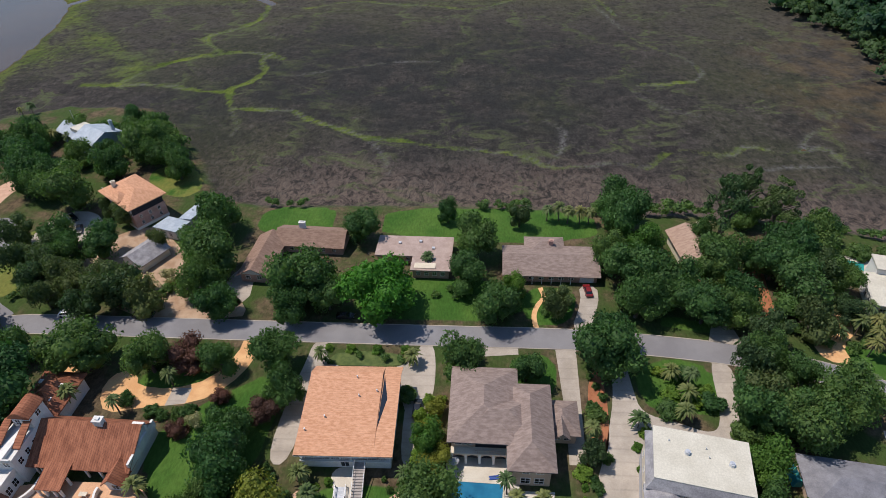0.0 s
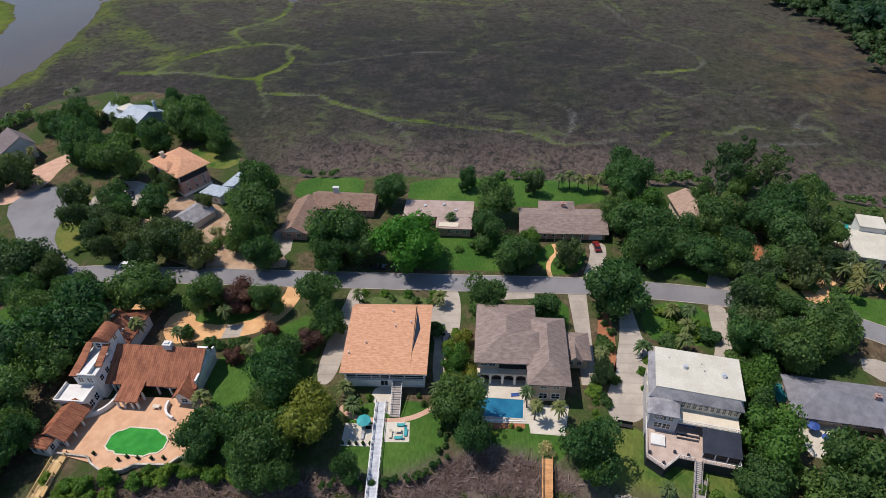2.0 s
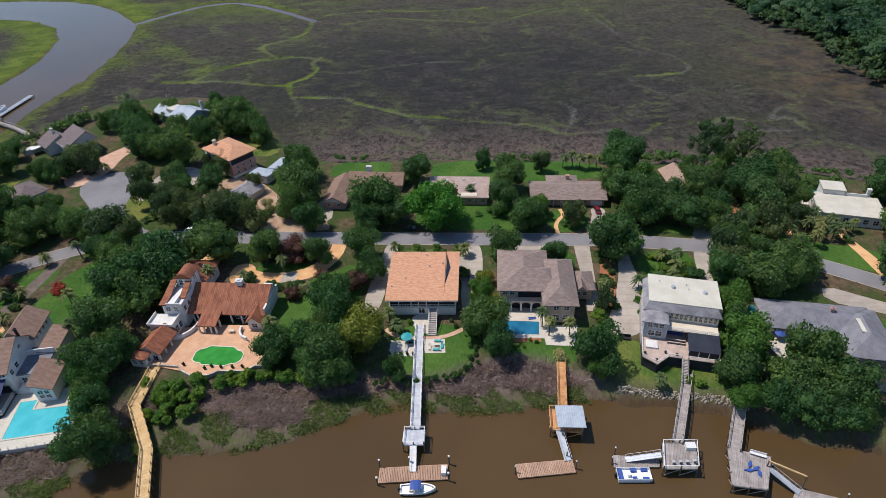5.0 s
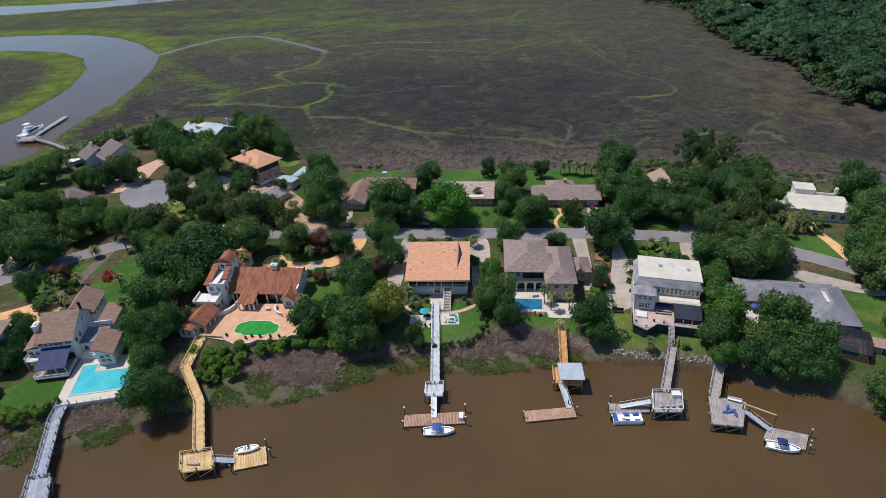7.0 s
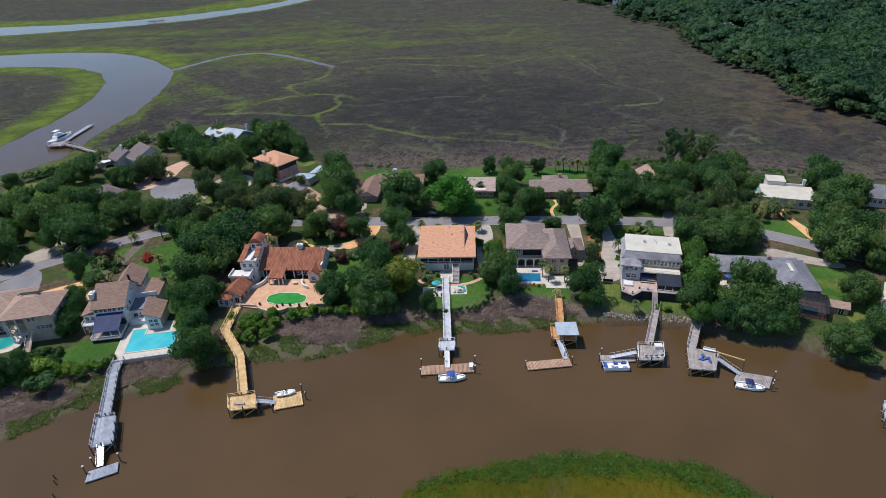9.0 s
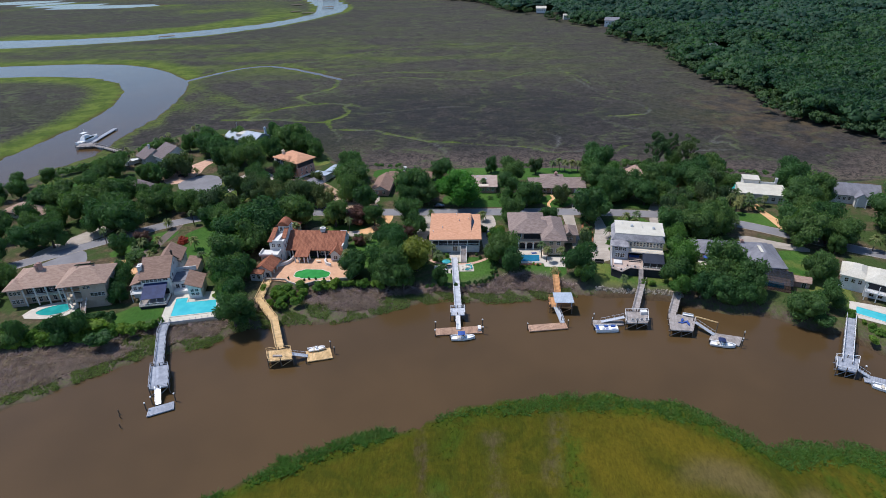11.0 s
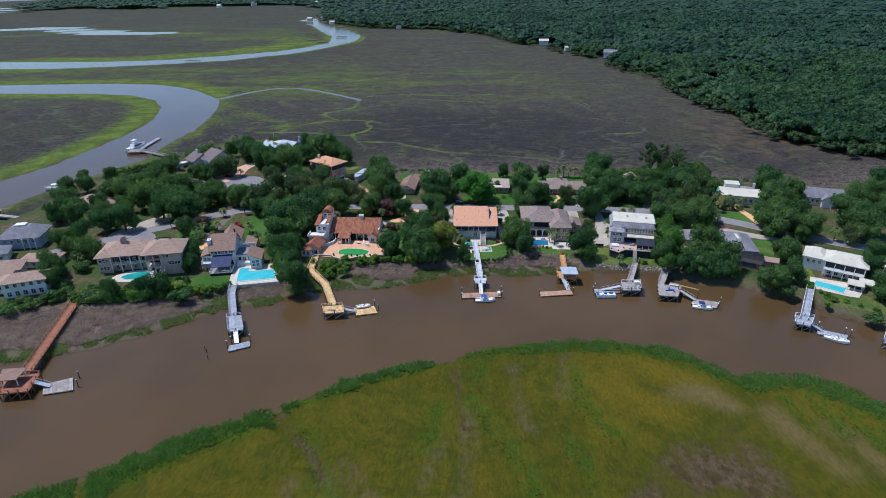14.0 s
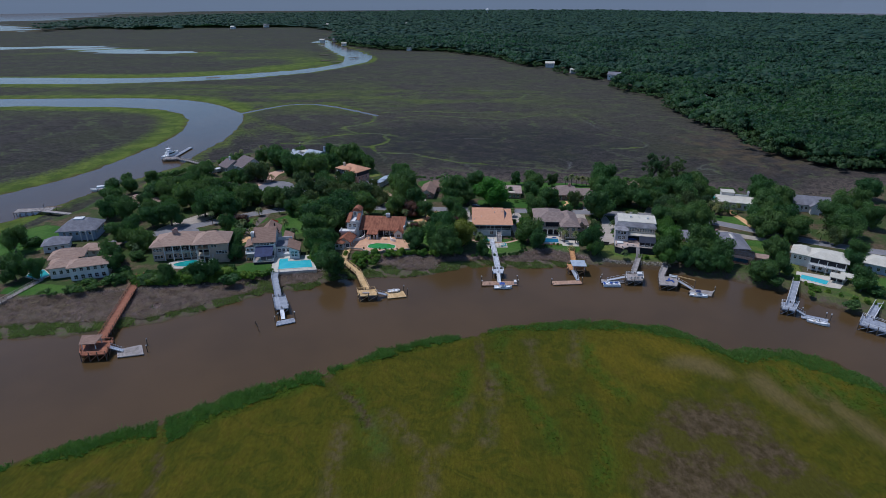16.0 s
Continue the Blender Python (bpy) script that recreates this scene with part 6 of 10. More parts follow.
h = House("small white outbuilding with a grey roof", -228.0, 40.0, 25.0)
h.wing(-5, 5, -4, 4, 0, 3.6, STUCCO).hip(-5.2, 5.2, -4.2, 4.2, 3.6, 2.6, GREYROOF, 0.6).windows("s", -4, -4, 4, 1.8, 3)
h = House("tan-roofed outbuilding by the forecourt", -205.0, 36.0, 5.0)
h.wing(-7, 7, -3.6, 3.6, 0, 3.2, STUCCO).hip(-7.2, 7.2, -3.8, 3.8, 3.2, 2.0, TANROOF, 0.6).windows("s", -3.6, -6, 6, 1.7, 4)
h = House("low house with a pale grey hipped roof", -220.0, 102.0, -20.0)
h.wing(-10, 6, -4, 5, 0, 3.2, STUCCO).hip(-10.4, 6.4, -4.4, 5.4, 3.2, 2.4, TANROOF, 0.7).wing(4, 11, -5, 2, 0, 3.2, STUCCO).hip(3.6, 11.4, -5.4, 2.4, 3.2, 2.2, TANROOF, 0.6).windows("s", -4, -9, 5, 1.7, 4)

# houses behind the street
h = House("low house with a brown shingle roof and chimney", -54.0, 134.0, -4.0)
h.wing(-11.5, -4.0, -13, 4, 0, 3.0, BRICK).gable(-11.8, -3.8, -13.2, 4.2, 3.0, 2.2, BROWNROOF, STUCCO, 0.6, "y").wing(-4, 14.0, 1.0, 9.5, 0, 3.0, BRICK).gable(-6.0, 14.2, 0.8, 9.8, 3.0, 2.4, BROWNROOF, BRICK, 0.6, "x").chimney(1.0, 6.4, 4.6, 7.2, STUCCO, 1.8, 0.9).windows("s", -13, -11.0, -4.6, 1.8, 2, 1.4, 1.4).windows("s", 1.0, -3, 13, 1.7, 5)
h = House("low house under a pale pink flat roof", -19.0, 131.5, -2.0)
h.wing(-10, 11, -1, 7, 0, 3.0, BRICK).block("roof", PINKROOF, -10.6, 11.6, -1.6, 7.6, 3.0, 3.35).wing(1, 11, -7, -1, 0, 3.0, BRICK).block("roof", PINKROOF, 0.4, 11.6, -7.6, -1.6, 3.0, 3.3).block("porch_beam", CREAM, 1.4, 7.4, -6.8, -4.6, 3.3, 3.5).windows("s", -7, 1.4, 10.6, 1.7, 4).windows("s", -1, -9.6, 0.6, 1.7, 3)
for cx, cy in ((-4, 4), (2, 5), (6, 2)):
    h.block("roof_vent", PALEMETAL, cx - 0.4, cx + 0.4, cy - 0.4, cy + 0.4, 3.35, 3.8)
h = House("long ranch house with a taupe shingle roof", 20.0, 130.0, -1.0)
h.wing(-12.4, 12.6, -6.6, 4.6, 0, 3.0, BRICK).gable(-12.6, 12.8, -7.2, 5.0, 3.0, 2.2, TAUPE, BRICK, 0.6, "x").wing(-6.0, 3.8, 2.0, 8.6, 0, 3.0, BRICK).hip(-6.2, 4.0, 1.0, 8.8, 3.3, 1.9, TAUPE, 0.6).chimney(0.6, 4.2, 4.2, 6.0, BRICK, 1.2, 0.9).windows("s", -6.6, -12, 7, 1.6, 7, 1.4, 1.4).posts([(x, -7.6) for x in (-5.0, -2.4, 0.2, 2.8, 5.4)], 0, 2.9, 0.18).block("garage_door", WHITE, 8.0, 11.8, -6.68, -6.6, 0.1, 2.3)
h = House("house with a pale tan roof among trees", 61.0, 134.0, 6.0)
h.wing(-4.4, 4.6, -6, 8, 0, 4.0, CREAM).gable(-4.8, 5.0, -6.4, 8.4, 4.0, 2.2, TANROOF, CREAM, 0.6, "y").chimney(3.0, 6.6, 4.5, 7.6, CREAM, 1.4, 1.0).windows("s", -6, -4, 4, 2.0, 3).block("roof_valley", RUBBER, 2.9, 3.3, -6, 2.0, 5.2, 5.4)
h = House("white flat-roofed modern house with a taller block", 109.5, 117.5, -14.0)
h.wing(-9, 10, -7.5, 5, 0, 3.8, STUCCO).block("roof", WHITEROOF, -9.4, 10.4, -8.0, 5.4, 3.8, 4.2).wing(-6, 0.5, 5, 11, 0, 5.6, STUCCO).block("roof", WHITEROOF, -6.3, 0.8, 4.8, 11.3, 5.6, 6.0).chimney(7.6, 6.4, 0, 6.6, STUCCO, 1.0, 1.0).block("parapet", WHITE, 0.8, 7.2, 5.0, 5.3, 4.2, 5.2).windows("s", -7.5, -8, 9, 2.0, 6, 1.6, 1.8).windows("w", -9, -6, 4, 2.0, 3, 1.6, 1.8)
paved("pool_deck", [(98, 122), (99, 136), (110, 136), (108, 126)], PALE_DECK, "pale pool deck beside the modern house", "terrace", GZ + 0.06, cut=1)
pool([(101.0, 126.0), (104.4, 125.4), (107.6, 132.4), (103.6, 134.4)], GZ + 0.08, POOL_TEAL, "small pale teal pool")
h = House("grey-roofed house with a white gabled porch", 147.0, 112.0, -16.0)
h.wing(-9, 9, -4, 5, 0, 4.4, STUCCO).gable(-9.3, 9.3, -4.4, 5.4, 4.4, 3.4, GREYROOF, STUCCO, 0.6, "x").wing(0, 4, -7, -4, 0, 4.2, STUCCO).gable(-0.3, 4.3, -7.2, 0, 4.2, 1.8, GREYROOF, STUCCO, 0.4, "y").posts([(0.2, -8.4), (3.8, -8.4)], 0, 4.0, 0.3, "column").windows("s", -4, -8.6, -0.6, 2.4, 4, 1.1, 1.6)
# orange villa, blue-roofed house and others in the bend
h = House("pink brick villa with an orange hipped roof", -111.3, 154.4, -36.0)
h.wing(-8.6, 8.6, -5.4, 5.4, 0.9, 5.4, BRICK).wing(-8.4, 8.4, -5.2, 5.2, 5.4, 8.2, BLACKWALL).hip(-8.6, 8.6, -5.4, 5.4, 8.4, 2.6, ORANGE, 1.1).hip(-2.0, 3.0, -6.0, -2.0, 9.0, 1.6, ORANGE, 0.4).chimney(-5.0, -2.6, 8.6, 11.6, CREAM, 0.9, 1.2)
h.block("plinth", STUCCO, -8.7, 8.7, -5.5, 5.5, 0, 0.9).block("balcony_floor", WHITE, -11.4, -8.6, -4.6, 3.6, 4.9, 5.1).rail([(-8.8, -4.5), (-11.3, -4.5), (-11.3, 3.5)], 5.1).posts([(-11.2, -4.4), (-11.2, -0.4), (-11.2, 3.4)], 0, 8.0, 0.2)
h.posts([(x, -5.3) for x in (-8.2, -4.9, -1.6, 1.6, 4.9, 8.2)], 5.4, 8.3, 0.3).rail([(-8.4, -5.4), (8.4, -5.4)], 5.4, WHITE, 0.9)
h.windows("s", -5.4, -7.8, 7.8, 2.0, 5, 0.9, 1.3).windows("s", -5.4, -7.8, 7.8, 4.2, 5, 0.9, 1.3).windows("e", 8.6, -4.6, 4.6, 2.0, 3, 0.9, 1.3).windows("e", 8.6, -4.6, 4.6, 4.2, 3, 0.9, 1.3).windows("s", -5.2, -7.8, 7.8, 6.9, 6, 1.2, 1.8)
h = House("blue-grey house with a pale metal roof", -152.0, 200.0, -30.0)
h.wing(2, 13, -6, 6, 0, 6.4, BLUESIDE).gable(1.6, 13.4, -6.4, 6.4, 6.4, 2.6, METALROOF, BLUESIDE, 0.6, "x").wing(-14, 2, -4, 4, 0, 4.6, BLUESIDE).gable(-14.4, 2.4, -4.4, 4.4, 4.6, 2.2, METALROOF, BLUESIDE, 0.5, "x").block("roof_deck", WHITEROOF, -5.5, -0.5, -3.0, 3.0, 6.0, 7.4).chimney(11.4, 4.6, 6, 11.2, METALROOF, 1.0, 1.0).windows("s", -6, 3, 12.4, 4.6, 4).windows("s", -6, 3, 12.4, 1.8, 4)
Form().tube((-8.6, 1.0, 6), (-8.6, 1.0, 12.5), 0.08, 0.05).beam((-9.6, 1.0, 11.6), (-7.8, 1.0, 12.4), 0.06, 0.06).made("mast", PALEMETAL, h.ob)
h = House("grey-brown shingled house with a dormer wing", -192.5, 169.0, -38.0)
h.wing(-11, -2, -5, 5, 0, 4.2, STUCCO).gable(-11.4, -1.6, -5.4, 5.4, 4.2, 3.4, DARKROOF, STUCCO, 0.5, "x", 0.62)
h.wing(-2, 9, 0, 12, 0, 5.6, STUCCO).gable(-2.4, 9.4, -0.4, 12.4, 5.6, 4.2, DARKROOF, STUCCO, 0.6, "x", 0.7).block("fascia", WHITE, -3.1, 10.1, -1.15, -1.02, 5.0, 5.3)
h.windows("s", 0.0, -1.4, 8.6, 4.3, 5, 1.2, 1.3).windows("s", 0.0, -1.4, 8.6, 1.6, 5, 1.2, 1.6).windows("s", -5.0, -10.4, -2.6, 2.2, 4, 1.2, 1.5).windows("e", 9.0, 2.0, 11.0, 3.6, 3)
h.chimney(-7, 0.6, 6, 9.4, STUCCO).block("garden_wall", WHITE, -13.5, -11.2, -12.0, 2.0, 0, 2.2).block("porch_roof", WHITE, -12.5, -8.2, -9.6, -5.4, 2.6, 2.9).posts([(-12.2, -9.3), (-8.5, -9.3)], 0, 2.6, 0.3)
h = House("low brown-roofed house beside palms", -184.0, 131.0, -30.0)
h.wing(-6, 6, -4.4, 4.4, 0, 3.0, STUCCO).hip(-6.4, 6.4, -4.8, 4.8, 3.0, 2.8, DARKROOF, 0.6).windows("s", -4.4, -5, 5, 1.6, 3)
h = House("small white garage with a grey gabled roof", -98.4, 130.5, -28.0, name="garage")
h.wing(-4.2, 4.2, -4.2, 5.4, 0, 2.6, STUCCO).gable(-4.4, 4.4, -4.4, 5.6, 2.6, 2.2, SLATEROOF, STUCCO, 0.4, "y").block("garage_door", WHITE, -1.8, 1.8, -4.28, -4.2, 0, 2.1)
h = House("low white annexe with a grey metal roof", -94.5, 147.0, -18.0)
h.wing(-4, 4, -6, 0, 0, 2.8, STUCCO).shed([(-4.4, -6.4, 3.4), (4.4, -6.4, 3.4), (4.4, 0.4, 2.8), (-4.4, 0.4, 2.8)], METALROOF).wing(0, 4.4, 0, 10, 0, 2.8, STUCCO).shed([(-0.4, 0.4, 2.8), (4.8, 0.4, 3.6), (4.8, 10.4, 3.6), (-0.4, 10.4, 2.8)], METALROOF).windows("s", -6, -3.4, 3.4, 1.6, 2)
# white houses downstream
h = House("white two-storey riverside house with a pale roof", 114.0, 36.5, -33.0)
# includes a dark sheet imitating shade behind the balcony posts
h.wing(-4, 9.5, -5, 5, 0, 6.0, WHITE).hip(-4.2, 9.7, -5.2, 5.2, 6.0, 1.8, WHITEROOF, 0.6, 0.4).wing(-11, -4, -3, 6, 0, 5.4, WHITE).hip(-11.2, -3.8, -3.2, 6.2, 5.4, 1.8, WHITEROOF, 0.6, 0.3).block("balcony_floor", WHITE, -3.8, 9.4, -7.4, -5, 3.0, 3.2).rail([(-3.8, -7.2), (9.4, -7.2)], 3.2).posts([(x, -7.2) for x in (-3.6, -0.4, 2.8, 6.0, 9.2)], 0, 5.8, 0.22).block("porch_shade_sheet", SCREEN_SHADE, -3.6, 9.2, -5.12, -5, 3.3, 5.5).windows("s", -5.1, -3, 9, 1.6, 5, 1.4, 2.0).windows("s", -3, -10.4, -4.6, 3.6, 3, 1.1, 1.5).shed([(8.0, -11.5, 2.4), (13.0, -11.5, 2.4), (13.0, -7.5, 2.8), (8.0, -7.5, 2.8)], WHITEROOF, 0.2, "porch_roof").posts([(8.3, -11.2), (12.7, -11.2), (8.3, -7.8), (12.7, -7.8)], 0, 2.5, 0.18)
paved("pool_deck", [(97.6, 23.2), (102.2, 31.6), (119.4, 24.6), (111.4, 15.6), (108.2, 16.6)], PALE_DECK, "pale riverside pool deck", "terrace", GZ + 0.08, cut=0)
h = House("white pool cabana with a pale gabled roof", 113.4, 22.2, -33.0, name="cabana")
# the dark sheet on the back wall imitates the cabana's shaded opening
h.posts([(-2.2, -1.9), (2.2, -1.9), (-2.2, 1.9), (2.2, 1.9), (0.0, -1.9)], 0, 2.5, 0.22, "post").wing(-2.2, 2.2, 0.4, 1.9, 0, 2.4, WHITE).block("porch_shade_sheet", SCREEN_SHADE, -2.0, 2.0, 0.26, 0.4, 0.2, 2.2)
h.gable(-2.4, 2.4, -2.1, 2.1, 2.5, 1.1, WHITEROOF, WHITE, 0.3, "x")
pool([(100.2, 24.6), (107.6, 18.8), (110.6, 22.4), (102.6, 28.2)], GZ + 0.1, POOL_BLUE, "long turquoise pool by the river")
h = House("white house with a pale low roof", 140.0, 33.0, -35.0)
h.wing(-8, 8, -5, 5, 0, 4.2, BLUESIDE).hip(-8.4, 8.4, -5.4, 5.4, 4.2, 1.8, WHITEROOF, 0.7, 0.3).windows("s", -5, -7, 7, 2.0, 5, 1.3, 1.6)

# ---- trees ----
rng = np.random.default_rng(7)


def sheets(centres, normals, size, rs, slim=1.0):
    """One pointed leaf clump at each place, facing about along its normal."""
    n = len(centres)
    nrm = normals + rs.normal(0, 0.55, (n, 3))
    nrm /= np.linalg.norm(nrm, axis=1, keepdims=True) + 1e-9
    a = np.cross(nrm, rs.normal(0, 1, (n, 3)))
    a /= np.linalg.norm(a, axis=1, keepdims=True) + 1e-9
    b = np.cross(nrm, a)
    s = (size * rs.uniform(0.6, 1.35, n))[:, None] if np.isscalar(size) else size[:, None]
    v = np.empty((n, 3, 3))
    v[:, 0] = centres - a * s * rs.uniform(0.8, 1.2, (n, 1)) - b * s * 0.5
    v[:, 1] = centres + a * s * rs.uniform(0.6, 1.1, (n, 1)) - b * s * slim * rs.uniform(0.1, 0.7, (n, 1))
    v[:, 2] = centres + b * s * slim * rs.uniform(0.8, 1.4, (n, 1)) + a * s * rs.uniform(-0.5, 0.5, (n, 1))
    return v.reshape(-1, 3), np.arange(3 * n).reshape(n, 3)


def ball(c, r, rs, rings=5, seg=8):
    """A lumpy closed inner mass of leaves."""
    pts, fs = [], []
    for i in range(rings + 1):
        th = math.pi * i / rings
        for j in range(seg):
            ph = 2 * math.pi * j / seg
            k = r * (1 + 0.12 * rs.normal())
            pts.append((c[0] + k * math.sin(th) * math.cos(ph), c[1] + k * math.sin(th) * math.sin(ph), c[2] + 0.8 * k * math.cos(th)))
    for i in range(rings):
        for j in range(seg):
            a, b = i * seg + j, i * seg + (j + 1) % seg
            fs += [(a, b, b + seg), (a, b + seg, a + seg)]
    return np.array(pts), np.array(fs)


def crown_mesh(name, mat, seed, lobes=11, spread=0.62, high=0.78, flat=0.75, leaves=4600, leaf=0.045, gaps=0.0, lobe_size=(0.3, 0.48)):
    """A crown of radius 1 about the origin: overlapping lobes of leaf clumps over darker inner masses."""
    rs = np.random.default_rng(seed)
    vs, fs, n = [], [], 0
    cs = [(0, 0, 0.12, 0.5)]
    for i in range(lobes):
        a = 2 * math.pi * (i / lobes + rs.uniform(-0.04, 0.04)) * (2 if i % 2 else 1)
        d = spread * (rs.uniform(0.75, 1.1) if i % 3 else rs.uniform(0.25, 0.6))
        z = high * math.sqrt(max(0.0, 1 - (0.8 * d) ** 2)) * rs.uniform(-0.75, 0.95) * flat
        cs.append((d * math.cos(a), d * math.sin(a), z, rs.uniform(*lobe_size)))
    cs = np.array(cs)
    w = cs[:, 3] ** 2
    for (x, y, z, r), part in zip(cs, w / w.sum()):
        k = int(leaves * part)
        dirs = rs.normal(0, 1, (k, 3))
        dirs[:, 2] = np.where(rs.uniform(0, 1, k) < 0.75, np.abs(dirs[:, 2]), dirs[:, 2]) - 0.12
        dirs /= np.linalg.norm(dirs, axis=1, keepdims=True)
        rad = r * (1 + rs.normal(0, 0.13, k) + 0.12 * np.sin(dirs[:, 0] * 7 + seed) * np.sin(dirs[:, 1] * 6 + seed))
        p = np.array((x, y, z)) + dirs * rad[:, None] * np.array((1, 1, 0.82))
        v, f = sheets(p, dirs, leaf, rs)
        vs.append(v), fs.append(f + n)
        n += len(v)
        if gaps < rs.uniform():
            v, f = ball((x, y, z - 0.04), r * 0.8, rs)
            vs.append(v), fs.append(f + n)
            n += len(v)
    v = np.concatenate(vs)
    v /= np.percentile(np.hypot(v[:, 0], v[:, 1]), 98)
    lo, hi = np.percentile(v[:, 2], (1, 99.5))
    v[:, 2] = (v[:, 2] - lo) / (hi - lo) * 2 - 1
    return bulk("", v, np.concatenate(fs), mat)


def trunk_mesh(name, seed, fork=0.45, limbs=5):
    """A tapered trunk with forking limbs; height 1, for a crown of radius about 0.7."""
    rs = random.Random(seed)
    f = Form()
    f.tube((0, 0, -0.05), (0.01, 0.0, fork), 0.055, 0.04, 7)
    for i in range(limbs):
        a = 2 * math.pi * i / limbs + rs.uniform(-0.4, 0.4)
        m = (0.2 * math.cos(a), 0.2 * math.sin(a), fork + rs.uniform(0.12, 0.22))
        f.tube((0.01, 0, fork - 0.05), m, 0.03, 0.018, 5)
        f.tube(m, (0.42 * math.cos(a + 0.3), 0.42 * math.sin(a + 0.3), fork + rs.uniform(0.22, 0.38)), 0.018, 0.006, 5)
    return f.mesh(name, BARK, False)


TRUNKS = [trunk_mesh("trunk", s) for s in range(3)]
OAKS = [crown_mesh("crown", OAKLEAF, 10 + i, lobes=9 + 2 * (i % 4), gaps=0.1) for i in range(7)]
BRIGHTS = [crown_mesh("crown", BRIGHTLEAF, 30 + i) for i in range(3)]
VIVID = [crown_mesh("crown", VIVIDLEAF, 40, lobes=16, leaves=6000, leaf=0.042, lobe_size=(0.3, 0.4))]
YELLOWS = [crown_mesh("crown", YELLOWLEAF, 43, lobes=14, leaves=5000)]
OLIVES = [crown_mesh("crown", OLIVELEAF, 50 + i, leaves=3000, gaps=0.45, leaf=0.052) for i in range(3)]
RUSSETS = [crown_mesh("crown", REDLEAF, 60)]
REDS = [crown_mesh("crown", REDFLOWER, 61, leaves=900, leaf=0.1)]
PINES = [crown_mesh("crown", PINELEAF, 70 + i, lobes=17, spread=0.8, high=1.1, flat=1.0, leaves=4200, gaps=0.6, leaf=0.045, lobe_size=(0.15, 0.29)) for i in range(2)]
SHRUBS = [crown_mesh("leaves", BUSHLEAF if i == 1 else OAKLEAF, 80 + i, lobes=7, leaves=1100, leaf=0.1, flat=0.9) for i in range(3)]


def tree(kind, x, y, r, meshes, tall, label, category="tree", z=GZ, stem=0.42, share_h=0.86):
    """One tree: a tapered trunk and a crown of radius r; tall: its full height."""
    ob = thing(kind, label, category, x, y, z, rng.uniform(0, 360))
    hz = tall * share_h / 2
    zc = tall - hz
    share("trunk", TRUNKS[int(rng.integers(3))], ob, Matrix.Diagonal((tall * 0.75, tall * 0.75, tall * 1.05 if stem > 0.5 else zc + hz * 0.3, 1)))
    share("crown", meshes[int(rng.integers(len(meshes)))], ob, Matrix.Translation((0, 0, zc)) @ Matrix.Diagonal((r, r * rng.uniform(0.88, 1.1), hz, 1)))
    return ob


def plant(text, kind, meshes, k, base, label, category="tree", **more):
    for item in text.split():
        x, y, r = (float(q) for q in item.split(","))
        tree(kind, x, y, r, meshes, r * k * rng.uniform(0.93, 1.08) + base, label, category, **more)


OAK_LABEL = "broad dark green live oak with a dense uneven crown"
plant("-244.4,34.5,6.6 -226.9,78.4,5.5 -223.4,6.2,6 -216.8,108.5,6.1 -216,77.7,6 -215.8,8.5,4.6 -212,115,6.7 -207.3,138.3,5.3 -202.5,47.4,5.8 -201.1,55.5,5.5 -197.7,69,5.8 -194.9,26,5.4 -190.8,97.7,7.9 -189.8,39.7,5.2 -189,71.1,6.3 -188.3,106.7,8.1 -184.8,144.6,4.4 -180.1,112.5,7 -177.7,85.4,7.1 -173.4,95.1,7.3 -165.6,83.2,8.9 -162.4,100,6.2", "oak_tree", OAKS, 1.45, 3, OAK_LABEL)
plant("-160.1,8.4,3.8 -155.8,169.2,7.9 -147.6,9.9,4.6 -146.5,169.2,6.2 -133.5,156.1,8.8 -131.1,200.3,5.8 -130.8,175.1,6.8 -121.1,130,4.5 -120.2,83.7,6.4 -118.4,188.4,8.8 -113.5,69.6,8.3 -111.2,55.1,7.7 -110.9,132.4,5.4 -108.4,181.1,5.6 -107.8,40.8,6.3 -106,67,7.7 -105.1,76.4,9.5 -102.1,47,4.8 -100.1,28.1,5.3 -95.8,18.1,5.5 -94,89.5,8 -79.1,143,8.1", "oak_tree", OAKS, 1.45, 3, OAK_LABEL)
plant("-77.5,89.2,6.2 -75.2,125.6,8.2 -75.2,114.7,6.5 -67.4,107.9,5.7 -62.8,48.1,5.4 -61,89.6,4.8 -53,54.5,4.6 -52.6,43.1,3.8 -51.6,63.1,6.8 -51.3,72,5.2 -48.8,107.1,5.6 -46.8,45.8,6.6 -46.6,90.2,6 -45.4,115.7,9 -42.9,81.3,4.9 -39.2,111.3,5.4 -34.5,141,5.8 -31,43.1,3.2 -9.6,150.7,3.4 -9.5,57.6,6.4 -6.4,50.8,4.5 -4.1,90.8,6.8 -2.9,120.4,6.2 -1.3,133.7,7.2 4.8,108.9,6.5 11.2,89.1,4.2", "oak_tree", OAKS, 1.45, 3, OAK_LABEL)
plant("18.4,47.8,6.6 29.9,92.6,8.4 40.5,110.4,7 40.6,122.8,7.4 42.2,144.7,7.8 50.3,116.9,6.9 54,57,4.5 56.4,108.7,6.6 60.3,78.3,6.4 64.9,140.5,4.5 65.4,126.5,6.8 66.9,113.5,5.5 67.2,74.6,7.4 71.4,88.5,4.9 74.7,127.1,4.9 78.6,81.6,7.4 81.2,115.3,8 85.8,133.1,7.7", "oak_tree", OAKS, 1.45, 3, OAK_LABEL)
